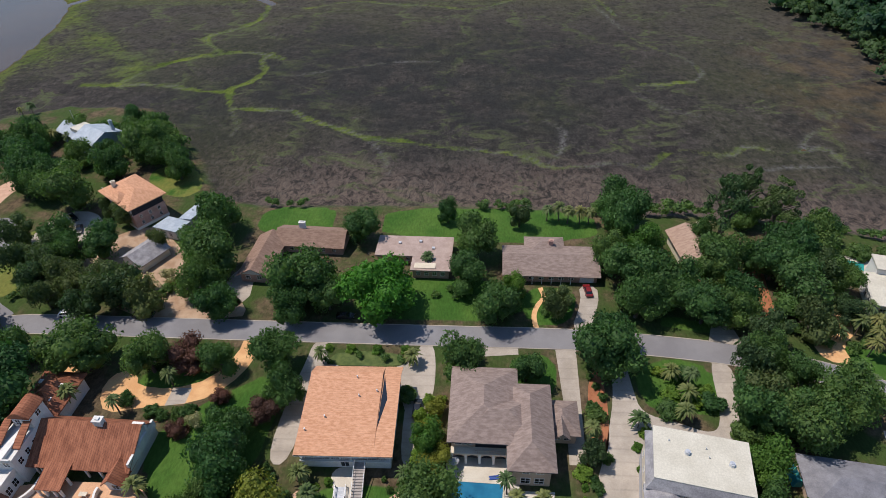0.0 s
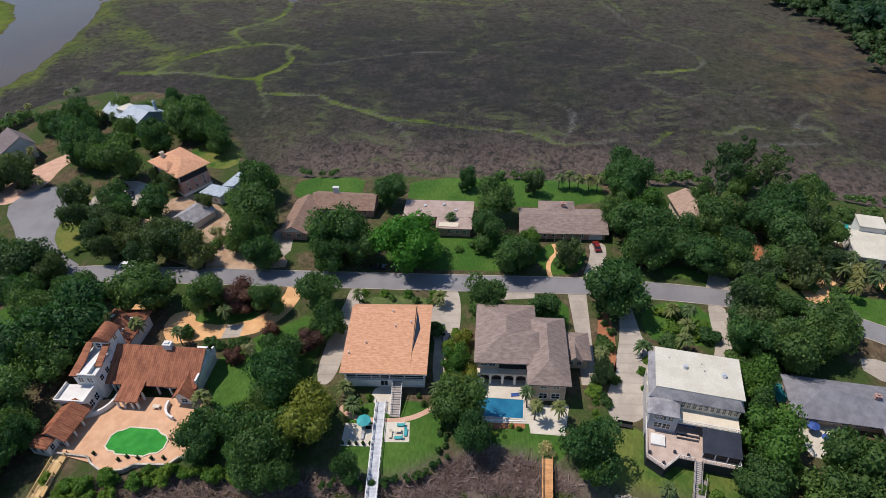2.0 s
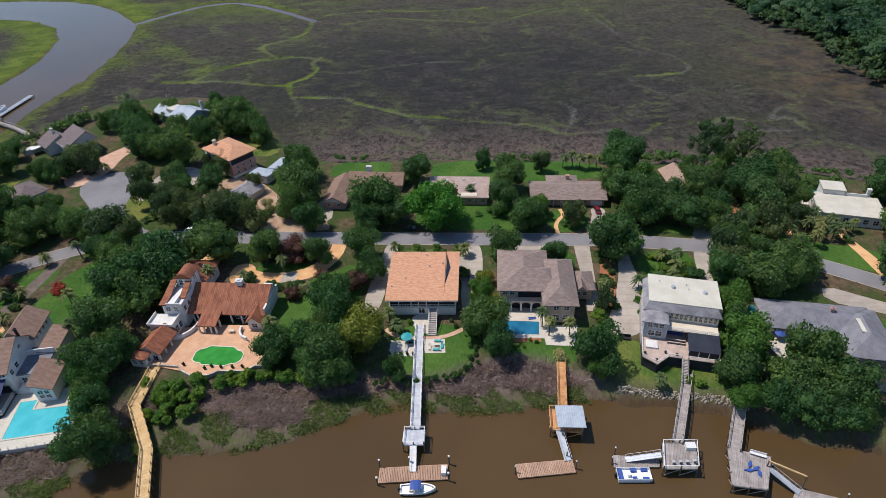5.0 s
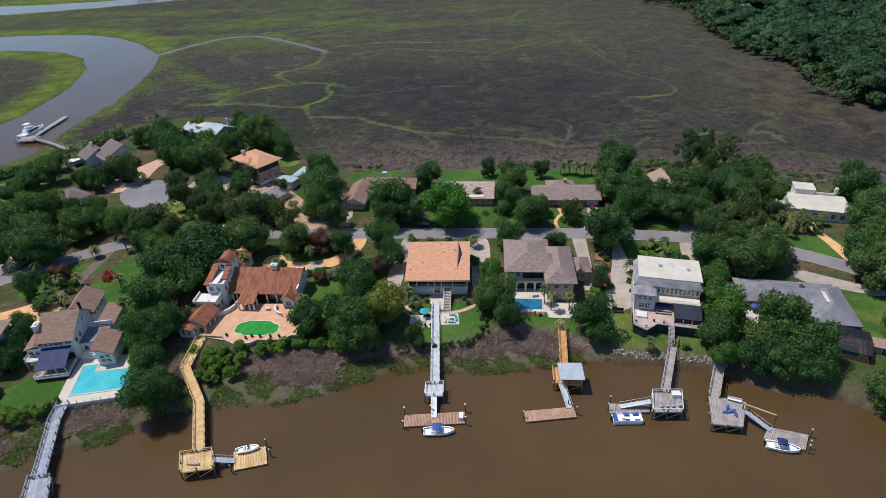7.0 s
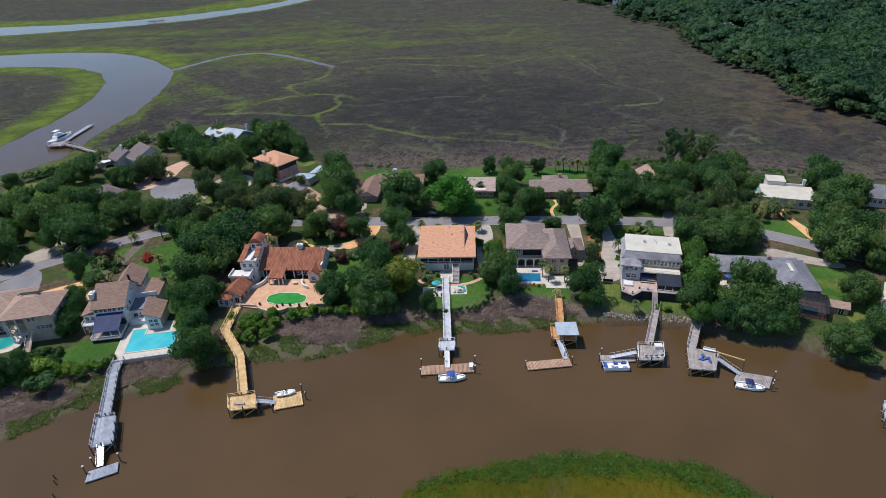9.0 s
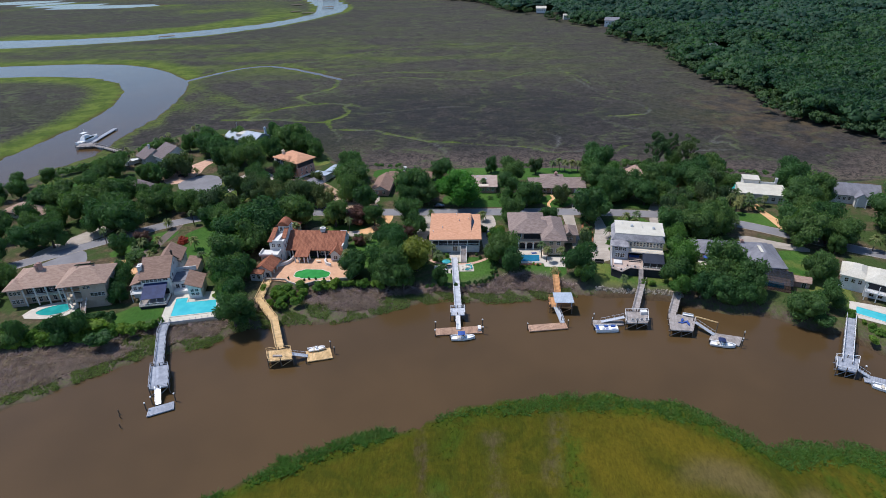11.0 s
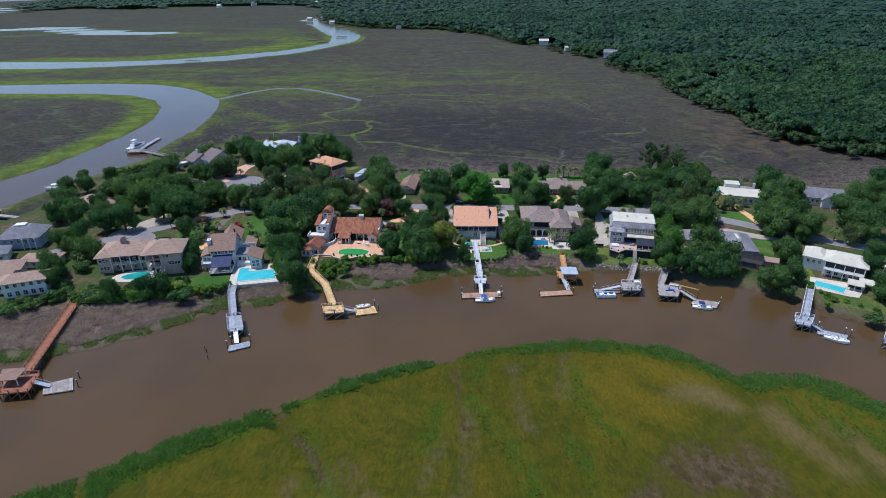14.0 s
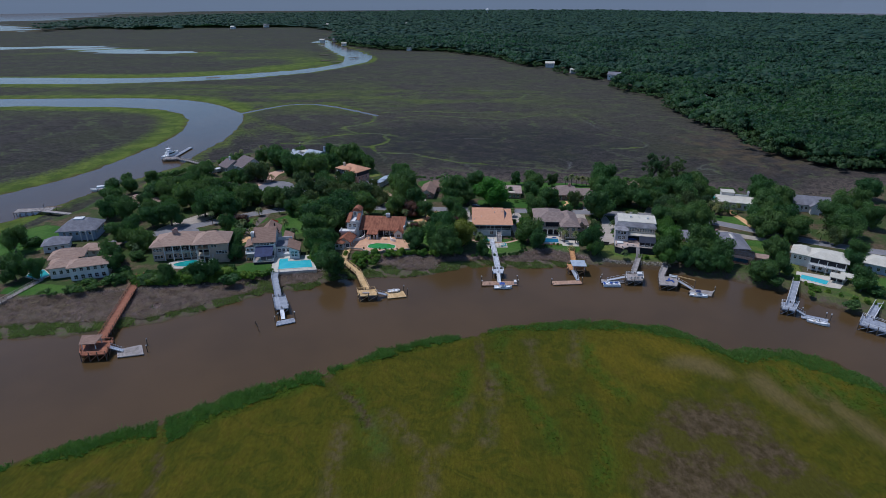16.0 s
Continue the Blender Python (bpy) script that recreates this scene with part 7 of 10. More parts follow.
plant("92.9,27.8,5.1 97.5,45,5 105.1,71,8.3 105.5,79.5,6.3 117.8,78,7.6 118.2,14,4.9 119.5,103.1,7.7 124.2,32.2,4.8 119.9,68.3,6.4 125.4,125.2,7.6 132.3,111.6,7.4 132.7,42.8,4.9 140.6,66.1,7.5 143.8,83.1,8.2 143.9,71.7,7.8 158.9,102,6.7 163.3,84.2,6.8 172.3,111.5,6.7 189.5,130.6,7.7", "oak_tree", OAKS, 1.45, 3, OAK_LABEL)
plant("-9.6,70.5,4.2 10,117.2,3.9 17.6,44,3 47.5,135.8,5.5 54.3,50.4,7.4 54.9,66,5.3 ", "leafy_tree", BRIGHTS, 1.5, 2.5, "fresh mid-green leafy tree with a loose crown")
plant("-174.3,190.5,6.7 -146.4,161.9,6.1 -123.8,186.3,7.5 -113.5,183,6.5 -105.8,175.2,5.4 -204.3,149.5,6 -209,145.4,5.1 -209.9,163.2,4.5 -125.7,134.4,5.6 -119.7,127,4.6 -145.7,102.4,5.7 -183.5,110.5,6.7 -113.4,91.3,5.4 -125,86.5,5.3 -204.1,126,5.5 -174.8,115.7,5.3 60.7,39.6,6.1 70.7,37.1,6.4", "oak_tree", OAKS, 1.45, 3, OAK_LABEL)
plant("55.5,34.2,4.2 49.6,42.3,5.6 41.3,152.5,7.3 37.1,129.1,6 42.4,119.5,5.8 31.5,99,6 49.4,113.4,5.6 62.8,122.2,5.8 64,107.5,5.5 79.2,125.6,7.3 92.6,135.1,7.5 101,143.8,4.7 94.1,119.6,5 68.8,78,6.6 124.3,108.2,6 117.9,93.7,5.1 109.3,80.1,4.8", "oak_tree", OAKS, 1.45, 3, OAK_LABEL)
plant("-209,106.4,5.6 -208.9,130.1,5.1 -199.5,92.2,4.4 -196.9,83.7,5.2 -196.5,108.1,5.6 -188.5,145.8,3.2 -184.5,99.3,4.5 -183.6,116.1,5.8 -172,88.7,6.1 -168.1,181.4,7 -157.5,65.1,4.1 -157.1,106.4,4.6 -154.3,165.3,6.7 -143.4,11.9,3.8 -140.8,100.4,5.4 -132,90.4,4.3 -116,88.6,5.2", "oak_tree", OAKS, 1.45, 3, OAK_LABEL)
plant("-104.8,49.2,4.5 -104.5,39.8,5.7 -104.2,32.9,3.5 -96,23.5,4 -92.1,20.1,3.3 58.6,83.5,4.3 66.5,94,5.5 75.3,79,5.6 81,149.6,5.4 85.1,127.8,5.6 94,136.9,5.2 101.5,43.6,3.6 102.3,50.6,3.7 114.4,63.3,3.5 115.3,71.6,4.9 119.1,83.7,5.6 127.4,103.9,5.1 131,124.3,4.9", "oak_tree", OAKS, 1.45, 3, OAK_LABEL)
plant("66.8,44.6,7.2", "oak_tree", OAKS, 1.6, 3.4, OAK_LABEL, share_h=0.95)
plant("61.5,33,5.8 66.8,31,5 72.4,31.6,3.9 83,22.4,5.6 87.6,24.6,3.8", "oak_tree", OAKS, 1.35, 1.2, "dark green oak leaning low over the grassy bank", share_h=1.0)
plant("48.8,35,4", "leafy_tree", BRIGHTS, 1.5, 2.5, "fresh mid-green leafy tree with a loose crown")
plant("-174.9,154.2,6 -177.1,148,5.1 -131.8,124.1,5.4 -122.8,117.5,5.2 -125.2,99.1,5.6 -93.7,112.7,5.8 82.5,111.4,6.2 62.3,83,6.1", "olive_tree", OLIVES, 1.5, 3, "grey-olive tree with a thin airy crown")
plant("-25.4,111.3,10.2", "round_tree", VIVID, 1.3, 2.5, "vivid green tree with a smooth rounded crown")
plant("-40.2,51.4,7", "yellow_tree", YELLOWS, 1.6, 3, "yellow-green tree with a tall lumpy crown")
plant("-69.2,91.2,4.9 -46.9,77.1,3.5 -153,74,3.2", "russet_tree", RUSSETS, 1.2, 1.5, "low russet-leaved ornamental tree")
plant("-167.9,149.9,6 -133.1,100.5,8.2 -115.6,110,4.6 -111.3,147,3.8 -102.2,105.1,4.7 -97.6,111.8,5.8 -88,108.6,5.4 12.6,148.6,3.7 20.3,109.8,4 23.4,68.5,3 61.9,90.2,5.7 68.9,100.1,4.9 80.3,104.4,5.3 91.4,122.6,5.4 91.5,110.1,4.2 133.7,60.8,4", "olive_tree", OLIVES, 1.5, 3, "grey-olive tree with a thin airy crown")
plant("69.3,139.4,7 80,154,4.7 84.9,143.4,6.1", "pine_tree", PINES, 2.2, 8, "tall pine with bare trunk and open dark crown", stem=0.6, share_h=0.5)
plant("-137.7,74.6,2.6", "red_shrub", REDS, 1.0, 0.2, "red flowering shrub on the lawn", "shrub", z=GZ - 0.2, share_h=1.0)
plant("-241.4,42.7,4.8 -228.5,61.4,5.1 -185.4,29.6,4 -183,15.2,3.6 -181.6,6.7,4.4 -168.8,7.7,4.2 -165.2,8.2,3.8 -155.1,74.2,4.2 -150.1,59,4.2 -140.7,13.9,5.2 -134.2,8.4,4.2 -15.2,83.5,2.5", "shrub", SHRUBS, 0.95, 0.2, "dense rounded garden shrub", "shrub", z=GZ - 0.2, share_h=1.0)
plant("21.7,65.7,2.2 26.2,79.4,2.7 41.8,81.6,3 46.9,91.2,2.3 51.3,82.7,3.2 55.1,76,3.2 87.4,17.9,3.8 97.1,10.3,1.8 107.4,0.2,3 107.5,136.2,3.8 115.9,136.5,3.4 122.5,9.9,3.5 123.3,14.7,3.6", "shrub", SHRUBS, 0.95, 0.2, "dense rounded garden shrub", "shrub", z=GZ - 0.2, share_h=1.0)

plant("42,92,1.9 43.4,85,2.4 51,86,2.6 48.4,83.2,1.6 45.6,90.4,1.5", "shrub", [SHRUBS[1]], 1.0, 0.3, "rounded bright green shrub on the driveway island", "shrub", z=GZ - 0.2, share_h=1.0)
plant("-30.8,97.2,1.5 -24.2,97,1.6 -17.4,97.4,1.4 -36.6,97.6,1.3 -15.6,85,1.7", "shrub", [SHRUBS[1]], 1.0, 0.3, "clipped round shrub in the bed along the driveway", "shrub", z=GZ - 0.2, share_h=1.0)
plant("-64.6,72.4,2.6 -58,81.5,2.4", "russet_shrub", RUSSETS, 1.1, 0.8, "russet-leaved shrub beside the villa", "shrub", z=GZ - 0.2, share_h=1.0)
plant("41.5,41.8,1.5 39.2,42.8,1.3", "shrub", [SHRUBS[1]], 1.0, 0.3, "bright green shrub below the raised deck", "shrub", z=GZ - 0.2, share_h=1.0)


FAR_BUSHES = []


def hedge(pts, step, lo, hi, meshes, label, name="shrub"):
    """Shrubs of uneven size along a line."""
    for a, b in zip(pts[:-1], pts[1:]):
        n = max(1, int(math.dist(a, b) / step))
        for i in range(n):
            s = (i + rng.uniform(0.1, 0.9)) / n
            r = rng.uniform(lo, hi)
            if min(a[1], b[1]) > 94 or max(a[0], b[0]) < -176:
                FAR_BUSHES.append((a[0] + (b[0] - a[0]) * s + rng.normal(0, 0.7), a[1] + (b[1] - a[1]) * s + rng.normal(0, 0.7), r))
                continue
            tree(name, a[0] + (b[0] - a[0]) * s + rng.normal(0, 0.7), a[1] + (b[1] - a[1]) * s + rng.normal(0, 0.7), r, meshes, r * rng.uniform(0.9, 1.4) + 0.4, label, "shrub", z=GZ - 0.25, share_h=1.0)


GREENS, DARKS = [SHRUBS[1]], [SHRUBS[0], SHRUBS[2]]
SH = "leafy green garden shrub"
hedge([(-91, 41), (-86, 38), (-76, 39.5), (-66, 41.5), (-58, 43), (-52, 41)], 2.0, 1.2, 2.4, GREENS, "bright green bush below the terrace wall")
hedge([(-89, 36), (-82, 32), (-76, 30)], 2.2, 1.0, 2.0, GREENS, "bright green bush on the river bank")
hedge([(-144, 9), (-134, 13), (-126, 17)], 2.2, 1.0, 1.8, GREENS, SH)
hedge([(-182, 4), (-170, 9), (-158, 12), (-146, 12)], 2.4, 1.2, 2.2, DARKS, SH)
hedge([(-196, 2), (-186, 6), (-178, 14)], 2.4, 1.2, 2.4, GREENS, SH)
hedge([(-44, 66), (-40.5, 62), (-38, 56)], 2.0, 1.0, 1.8, DARKS, SH)
hedge([(-34, 60), (-31, 60), (-29.5, 63)], 1.6, 0.7, 1.2, GREENS, SH)
hedge([(-20, 62), (-16, 60.5), (-13.5, 63)], 1.8, 0.7, 1.3, DARKS, SH)
hedge([(-12, 64), (-11.5, 74), (-9, 84)], 2.0, 1.2, 2.2, GREENS, SH)
hedge([(23.5, 60), (25.5, 72), (26.5, 84), (28, 94)], 2.2, 0.9, 1.7, DARKS, SH)
hedge([(22, 57), (22, 64)], 2.0, 0.9, 1.3, GREENS, SH)
hedge([(32.5, 63), (34.5, 72), (36.5, 78)], 2.0, 0.7, 1.3, GREENS, SH)
hedge([(53.5, 44), (56, 56), (57, 70), (60, 84)], 2.4, 1.4, 2.6, DARKS, SH)
hedge([(-72, 159.5), (-58, 160)], 3.2, 0.7, 1.4, DARKS, "low bush at the marsh edge")
hedge([(2, 159), (16, 159)], 2.4, 0.9, 1.6, DARKS, "low bush at the marsh edge")
hedge([(36, 158), (56, 157), (88, 154), (120, 145), (140, 134)], 2.6, 1.0, 2.2, DARKS, "low bush at the marsh edge")
hedge([(60, 118), (72, 110), (86, 100)], 2.6, 1.2, 2.4, DARKS, SH)
hedge([(-130, 112), (-122, 122), (-117, 136)], 2.6, 1.2, 2.4, DARKS, SH)
hedge([(-108, 118), (-96, 119), (-84, 116)], 2.4, 1.2, 2.2, DARKS, SH)
hedge([(17, 109), (20, 113), (23, 118)], 1.8, 1.0, 1.7, GREENS, SH)
hedge([(-12, 118), (0, 116), (10, 113)], 2.4, 1.0, 1.8, GREENS, SH)
hedge([(-37, 94.4), (-30, 95.5), (-24, 95.5), (-16.5, 94.4)], 3.6, 1.1, 1.6, DARKS, "clipped round bush in the driveway bed")
hedge([(-80, 80), (-74, 76.5), (-66, 77), (-58, 79)], 2.4, 1.0, 2.2, DARKS, SH)
hedge([(-82, 92), (-72, 94), (-62, 95)], 2.6, 1.4, 2.6, DARKS, SH)
hedge([(-102, 96), (-112, 92), (-122, 88)], 2.6, 1.4, 2.6, DARKS, SH)
hedge([(-152, 60), (-146, 66), (-150, 74)], 2.4, 1.0, 1.8, DARKS, SH)
hedge([(-100, 33), (-106, 30), (-108, 36)], 2.0, 1.2, 2.2, GREENS, SH)
hedge([(-170, 200), (-150, 212), (-130, 208), (-112, 190)], 3.0, 1.6, 3.0, DARKS, "dense bush on the marsh edge")
hedge([(-200, 205), (-212, 190), (-222, 170), (-236, 150)], 3.2, 1.2, 2.6, DARKS, "dense bush on the marsh edge")
hedge([(96, 24), (104, 12), (116, 4), (128, -6)], 3.0, 0.9, 1.8, GREENS, SH)
hedge([(118, 30), (124, 22), (130, 10)], 2.6, 1.2, 2.4, DARKS, SH)
hedge([(88, 100), (98, 106), (104, 100)], 2.6, 1.0, 2.0, DARKS, SH)
hedge([(-262, -14), (-240, -8), (-222, -4)], 2.8, 1.4, 2.8, DARKS, SH)
plant("-246,118,5.5 -238,122,5 -232,96,6 -228,88,5.5 -240,104,5 -205,84,5.5 -212,92,5.5 -234,140,4.5 -247,135,4 -192,24,4.6 -187,16,4 -186,40,4.5 -196,44,4.5", "oak_tree", OAKS, 1.45, 2.6, OAK_LABEL)
plant("-8.5,66,3.4 -10.2,73,3 -9,79,2.6", "yellow_tree", YELLOWS, 1.4, 1.5, "yellow-green garden tree with a soft crown")
plant("-51,66.5,5.4 -47.5,58.5,6 -53.5,48.5,6.2 -46,50,5 -49.5,41.5,5.2 -44,40.5,4.4 -62,50,4.4", "oak_tree", OAKS, 1.5, 3, OAK_LABEL)
plant("-144,40,4.2 -142.5,35,3.6 -140.5,31,3.2 -146,46,3.8 -164.3,117.3,4.6 -159.7,109.5,5 -178.3,142.2,4.5 -179.4,157.9,4 -172.7,156,3.4 -148,105.2,6 -139.8,104.3,5.5 -80.6,132.2,5.6 -73.7,117.9,6 -83.8,147.1,5", "oak_tree", OAKS, 1.45, 2.6, OAK_LABEL)
plant("-138.8,135.6,5 -121.6,120,5 -115.4,116.6,5 -109.6,115.1,4.5 -101.7,116.3,4.5 -96.5,115.9,4 -120.3,151.8,2.8 -127.5,129.1,4.5 -95.5,135.5,3", "olive_tree", OLIVES, 1.5, 3, "grey-olive tree with a thin airy crown")
plant("-104.5,36.5,4.5 -101.5,30,4 -106.5,44,4.6", "leafy_tree", BRIGHTS, 1.5, 2.5, "fresh mid-green leafy tree with a loose crown")
hedge([(-36, 41.6), (-28, 41.4), (-21, 42.2), (-14.2, 45.4), (-11.2, 52), (-12, 58)], 0.8, 0.6, 0.85, DARKS, "low clipped hedge along the lawn edge")
hedge([(-92, 38.5), (-88, 34.5), (-82, 35.5), (-76, 36.5)], 1.5, 1.2, 2.0, GREENS, "bright green bush below the terrace wall")
hedge([(-90, 32), (-85, 29.5), (-79, 31)], 1.6, 1.0, 1.8, GREENS, "bright green bush on the river bank")
hedge([(-74, 40.5), (-66, 42.5), (-60, 43)], 1.6, 0.9, 1.5, GREENS, "bright green bush below the terrace wall")
plant("-160,207,5 -170,197,5.5 -140,214,5 -127,206,6 -121,197,6 -137,187,5 -147,183,5.5 -177,204,5 -183,190,5 -164,187,5", "oak_tree", OAKS, 1.45, 2.6, OAK_LABEL)
hedge([(-120, 18.5), (-126, 15.5), (-136, 14)], 1.6, 0.9, 1.7, GREENS, SH)
hedge([(-152, 16), (-144, 21), (-138, 24)], 1.5, 1.2, 2.2, DARKS, SH)
hedge([(-172, 14), (-164, 12), (-156, 14), (-150, 18)], 1.8, 1.6, 3.0, DARKS, SH)
hedge([(-162, 8), (-152, 10), (-142, 13), (-130, 16)], 1.7, 1.6, 2.8, GREENS, SH)
hedge([(-158, 12), (-148, 15), (-138, 18)], 2.0, 1.8, 2.8, DARKS, SH)
hedge([(-204, -6), (-192, -2), (-180, 6)], 1.8, 1.2, 2.4, GREENS, SH)
hedge([(-174, 6), (-162, 7), (-150, 9), (-138, 12)], 1.5, 1.3, 2.3, GREENS, "bright green bush above the dry brush")
hedge([(-176, 10), (-164, 11), (-152, 13)], 1.6, 1.3, 2.2, GREENS, "bright green bush above the dry brush")
hedge([(-136, 13), (-128, 16), (-122, 17.5)], 1.4, 1.0, 1.8, GREENS, "bright green bush above the dry brush")
hedge([(-4, 53), (2, 55.6), (6, 55.8)], 1.8, 0.6, 1.0, GREENS, SH)
plant("-91,117,3.4 -86.5,121,2.8 -61.5,74.5,2.2", "blossom_tree", [crown_mesh("crown", FLOWER, 91, leaves=1200, leaf=0.08, gaps=0.7)], 1.2, 1.5, "small tree thick with pale blossom")


def palm_meshes(seed):
    """A slim trunk of height 1 and a head of arching fan fronds of radius 1."""
    rs = random.Random(seed)
    t = Form()
    for i in range(5):
        t.tube((0.01 * i, 0, 0.2 * i - 0.02), (0.01 * (i + 1), 0, 0.2 * i + 0.2), 0.045 - 0.004 * i, 0.041 - 0.004 * i, 7)
    f = Form()
    for i in range(64):
        a, e = rs.uniform(0, 6.283), rs.uniform(-0.5, 1.3)
        ca, sa = math.cos(a), math.sin(a)
        last = None
        for k in range(5):
            s = k / 4
            d = s * math.cos(e) * (1 - 0.1 * s)
            z = s * math.sin(e) - 0.55 * s * s
            w = (0.015, 0.045, 0.085, 0.07, 0.01)[k]
            p = ((ca * d - sa * w, sa * d + ca * w, z - w * 0.4), (ca * d, sa * d, z), (ca * d + sa * w, sa * d - ca * w, z - w * 0.4))
            if last:
                f.face(last[0], last[1], p[1], p[0])
                f.face(last[1], last[2], p[2], p[1])
            last = p
    return t.mesh("trunk", BARK, False), f.mesh("fronds", PALMLEAF, False)


PALMS = [palm_meshes(s) for s in range(4)]


def palm(x, y, tall, r, label="cabbage palm with a ragged head of fan fronds"):
    ob = thing("palm_tree", label, "palm", x, y, GZ, rng.uniform(0, 360))
    t, f = PALMS[int(rng.integers(4))]
    share("trunk", t, ob, Matrix.Diagonal((tall * 0.75, tall * 0.75, tall, 1)))
    share("fronds", f, ob, Matrix.Translation((0.04 * tall, 0, tall)) @ Matrix.Diagonal((r, r, r * 0.95, 1)))


for text in ("-188.5,35.1 -181.6,85.6 -178.7,164.9 -175.1,85.6 -174.5,96.2 -172.9,194.2 -169.3,74.7 -166.7,200.1 -162.7,76.4 -162.6,69.2 -162.3,149 -160.6,199.8 -152,70.8 -149.4,88.1 -145.1,70.5 -143.6,60.1 -139.9,91.8 -117.8,75.5 -111.3,67.5 -108.5,92.1 -98.4,21.1 -91.8,78.9 -80.1,77.1",
             "-71.1,91 -71,84.9 -66.7,58.2 -44.9,56.1 -37.1,93 -35.2,62.2 -32.6,58.5 -15.1,93.6 -14.2,63 -14.1,129.2 -6.5,52.3 6,61.3 7.5,58.1 12.8,58.3 21.3,151.9 22.7,115.1 23.7,73.7 25,152 27.5,150.3 31.2,150.3 31.6,41.2 33.9,150.4 34.5,77.3 44,90.3 46.4,84.6 47.4,88.4 44.6,79.4",
             "-137,50 -121,56 -130,69 -151,64 -217.5,184.5 -207.1,172.2 -204.1,161 -194.6,154.4 -205.7,204.7 -202.9,207.4 -195.6,201.5 -208.4,202.1 -176.7,168.8 -192.8,221.3 -193.5,227.5 86.3,87.3 86.6,84.2 87.5,104.1 94.2,102 96.1,110 97.4,107.6 95.2,103.2 101.2,108.4 92.4,105.4 104.6,105.8 99,101.8 107.6,106.6 92.2,98.6 129.5,65.6"):
    for item in text.split():
        px, py = (float(q) for q in item.split(","))
        palm(px, py, rng.uniform(3.2, 6.0), rng.uniform(2.1, 3.0))

# ---- far forest, brush and grass ----
FOREST = [(-1445, 1799), (-1398, 1960), (-1125, 1891), (-1064, 2036), (-868, 2024), (-690, 2100), (-470, 1765), (-433, 1513), (-346, 1278), (-245, 1151), (-96, 1103), (12, 972), (40, 864), (84, 800), (108, 716), (144, 656), (153, 575), (172, 520), (188, 490), (176, 425), (178, 366), (190, 330), (194, 280), (196, 242), (208, 222), (228, 205), (300, 188), (480, 215), (900, 190), (2600, 900), (4000, 2400), (2500, 3000), (1850, 3500), (1400, 4100), (900, 4500), (-400, 4300), (-1500, 3300), (-1750, 2600), (-1650, 2000)]


FAR_HOUSES = [(161, 664, 25), (89, 816, 21), (115, 738, 13), (217, 478, 15), (18, 1012, 12), (-175, 1121, 14)]


def clear_of_houses(px, py):
    """False where a far house and its open front stand."""
    ok = np.ones(len(px), bool)
    for x, y, w in FAR_HOUSES:
        ok &= np.hypot(px - x, (py - (y - 16)) * 0.55) > w * 0.85
    return ok


def scatter(ring, step, rs, lo=None, hi=None):
    """Jittered places inside a ring."""
    r = np.array(ring, float)
    gx, gy = [a.ravel() for a in np.meshgrid(np.arange(r[:, 0].min(), r[:, 0].max(), step), np.arange(r[:, 1].min(), r[:, 1].max(), step))]
    gx = gx + rs.uniform(-0.48, 0.48, gx.shape) * step
    gy = gy + rs.uniform(-0.48, 0.48, gy.shape) * step
    keep = part_of(gx, gy, ring) < 0
    if lo is not None:
        d = np.hypot(gx, gy + 60) + 140 * wobble(gx, gy, 110.0)
        keep &= (d >= lo) & (d < hi)
    return gx[keep], gy[keep]


def far_crowns(px, py, rad, tall, n_leaf, leaf, rs, base=1.0, high=1.0, slim=1.0, seg=7, rings=3):
    """Crowns of clumps over low domes, joined in one mesh."""
    vs, fs, n = [], [], 0
    k = len(px)
    th = np.linspace(0.12, 1.9, rings + 1)
    ph = np.arange(seg) * 2 * math.pi / seg
    dome = np.array([(math.sin(t) * math.cos(p), math.sin(t) * math.sin(p), math.cos(t)) for t in th for p in ph])
    j = 0.9 + rs.normal(0, 0.16, (k, len(dome), 1))
    c = np.stack([px, py, base + tall - rad * 0.8 * high], 1)
    v = c[:, None, :] + dome[None] * j * rad[:, None, None] * np.array((0.9, 0.9, 0.72 * high))
    f = np.array([(i * seg + q, i * seg + (q + 1) % seg, (i + 1) * seg + (q + 1) % seg) for i in range(rings) for q in range(seg)] + [(i * seg + q, (i + 1) * seg + (q + 1) % seg, (i + 1) * seg + q) for i in range(rings) for q in range(seg)] + [(0, i + 1, i) for i in range(1, seg - 1)])
    vs.append(v.reshape(-1, 3))
    fs.append((f[None] + (np.arange(k) * len(dome))[:, None, None]).reshape(-1, 3))
    n = len(vs[0])
    if n_leaf:
        dirs = rs.normal(0, 1, (k * n_leaf, 3))
        dirs[:, 2] = np.abs(dirs[:, 2]) - 0.3
        dirs /= np.linalg.norm(dirs, axis=1, keepdims=True)
        rr = np.repeat(rad, n_leaf)
        p = np.repeat(c, n_leaf, 0) + dirs * (rr * rs.uniform(0.8, 1.3, len(rr)))[:, None] * np.array((1, 1, 0.78 * high))
        v, f = sheets(p, dirs, rr * leaf * rs.uniform(0.7, 1.3, len(rr)), rs, slim)
        vs.append(v), fs.append(f + n)
    return np.concatenate(vs), np.concatenate(fs)


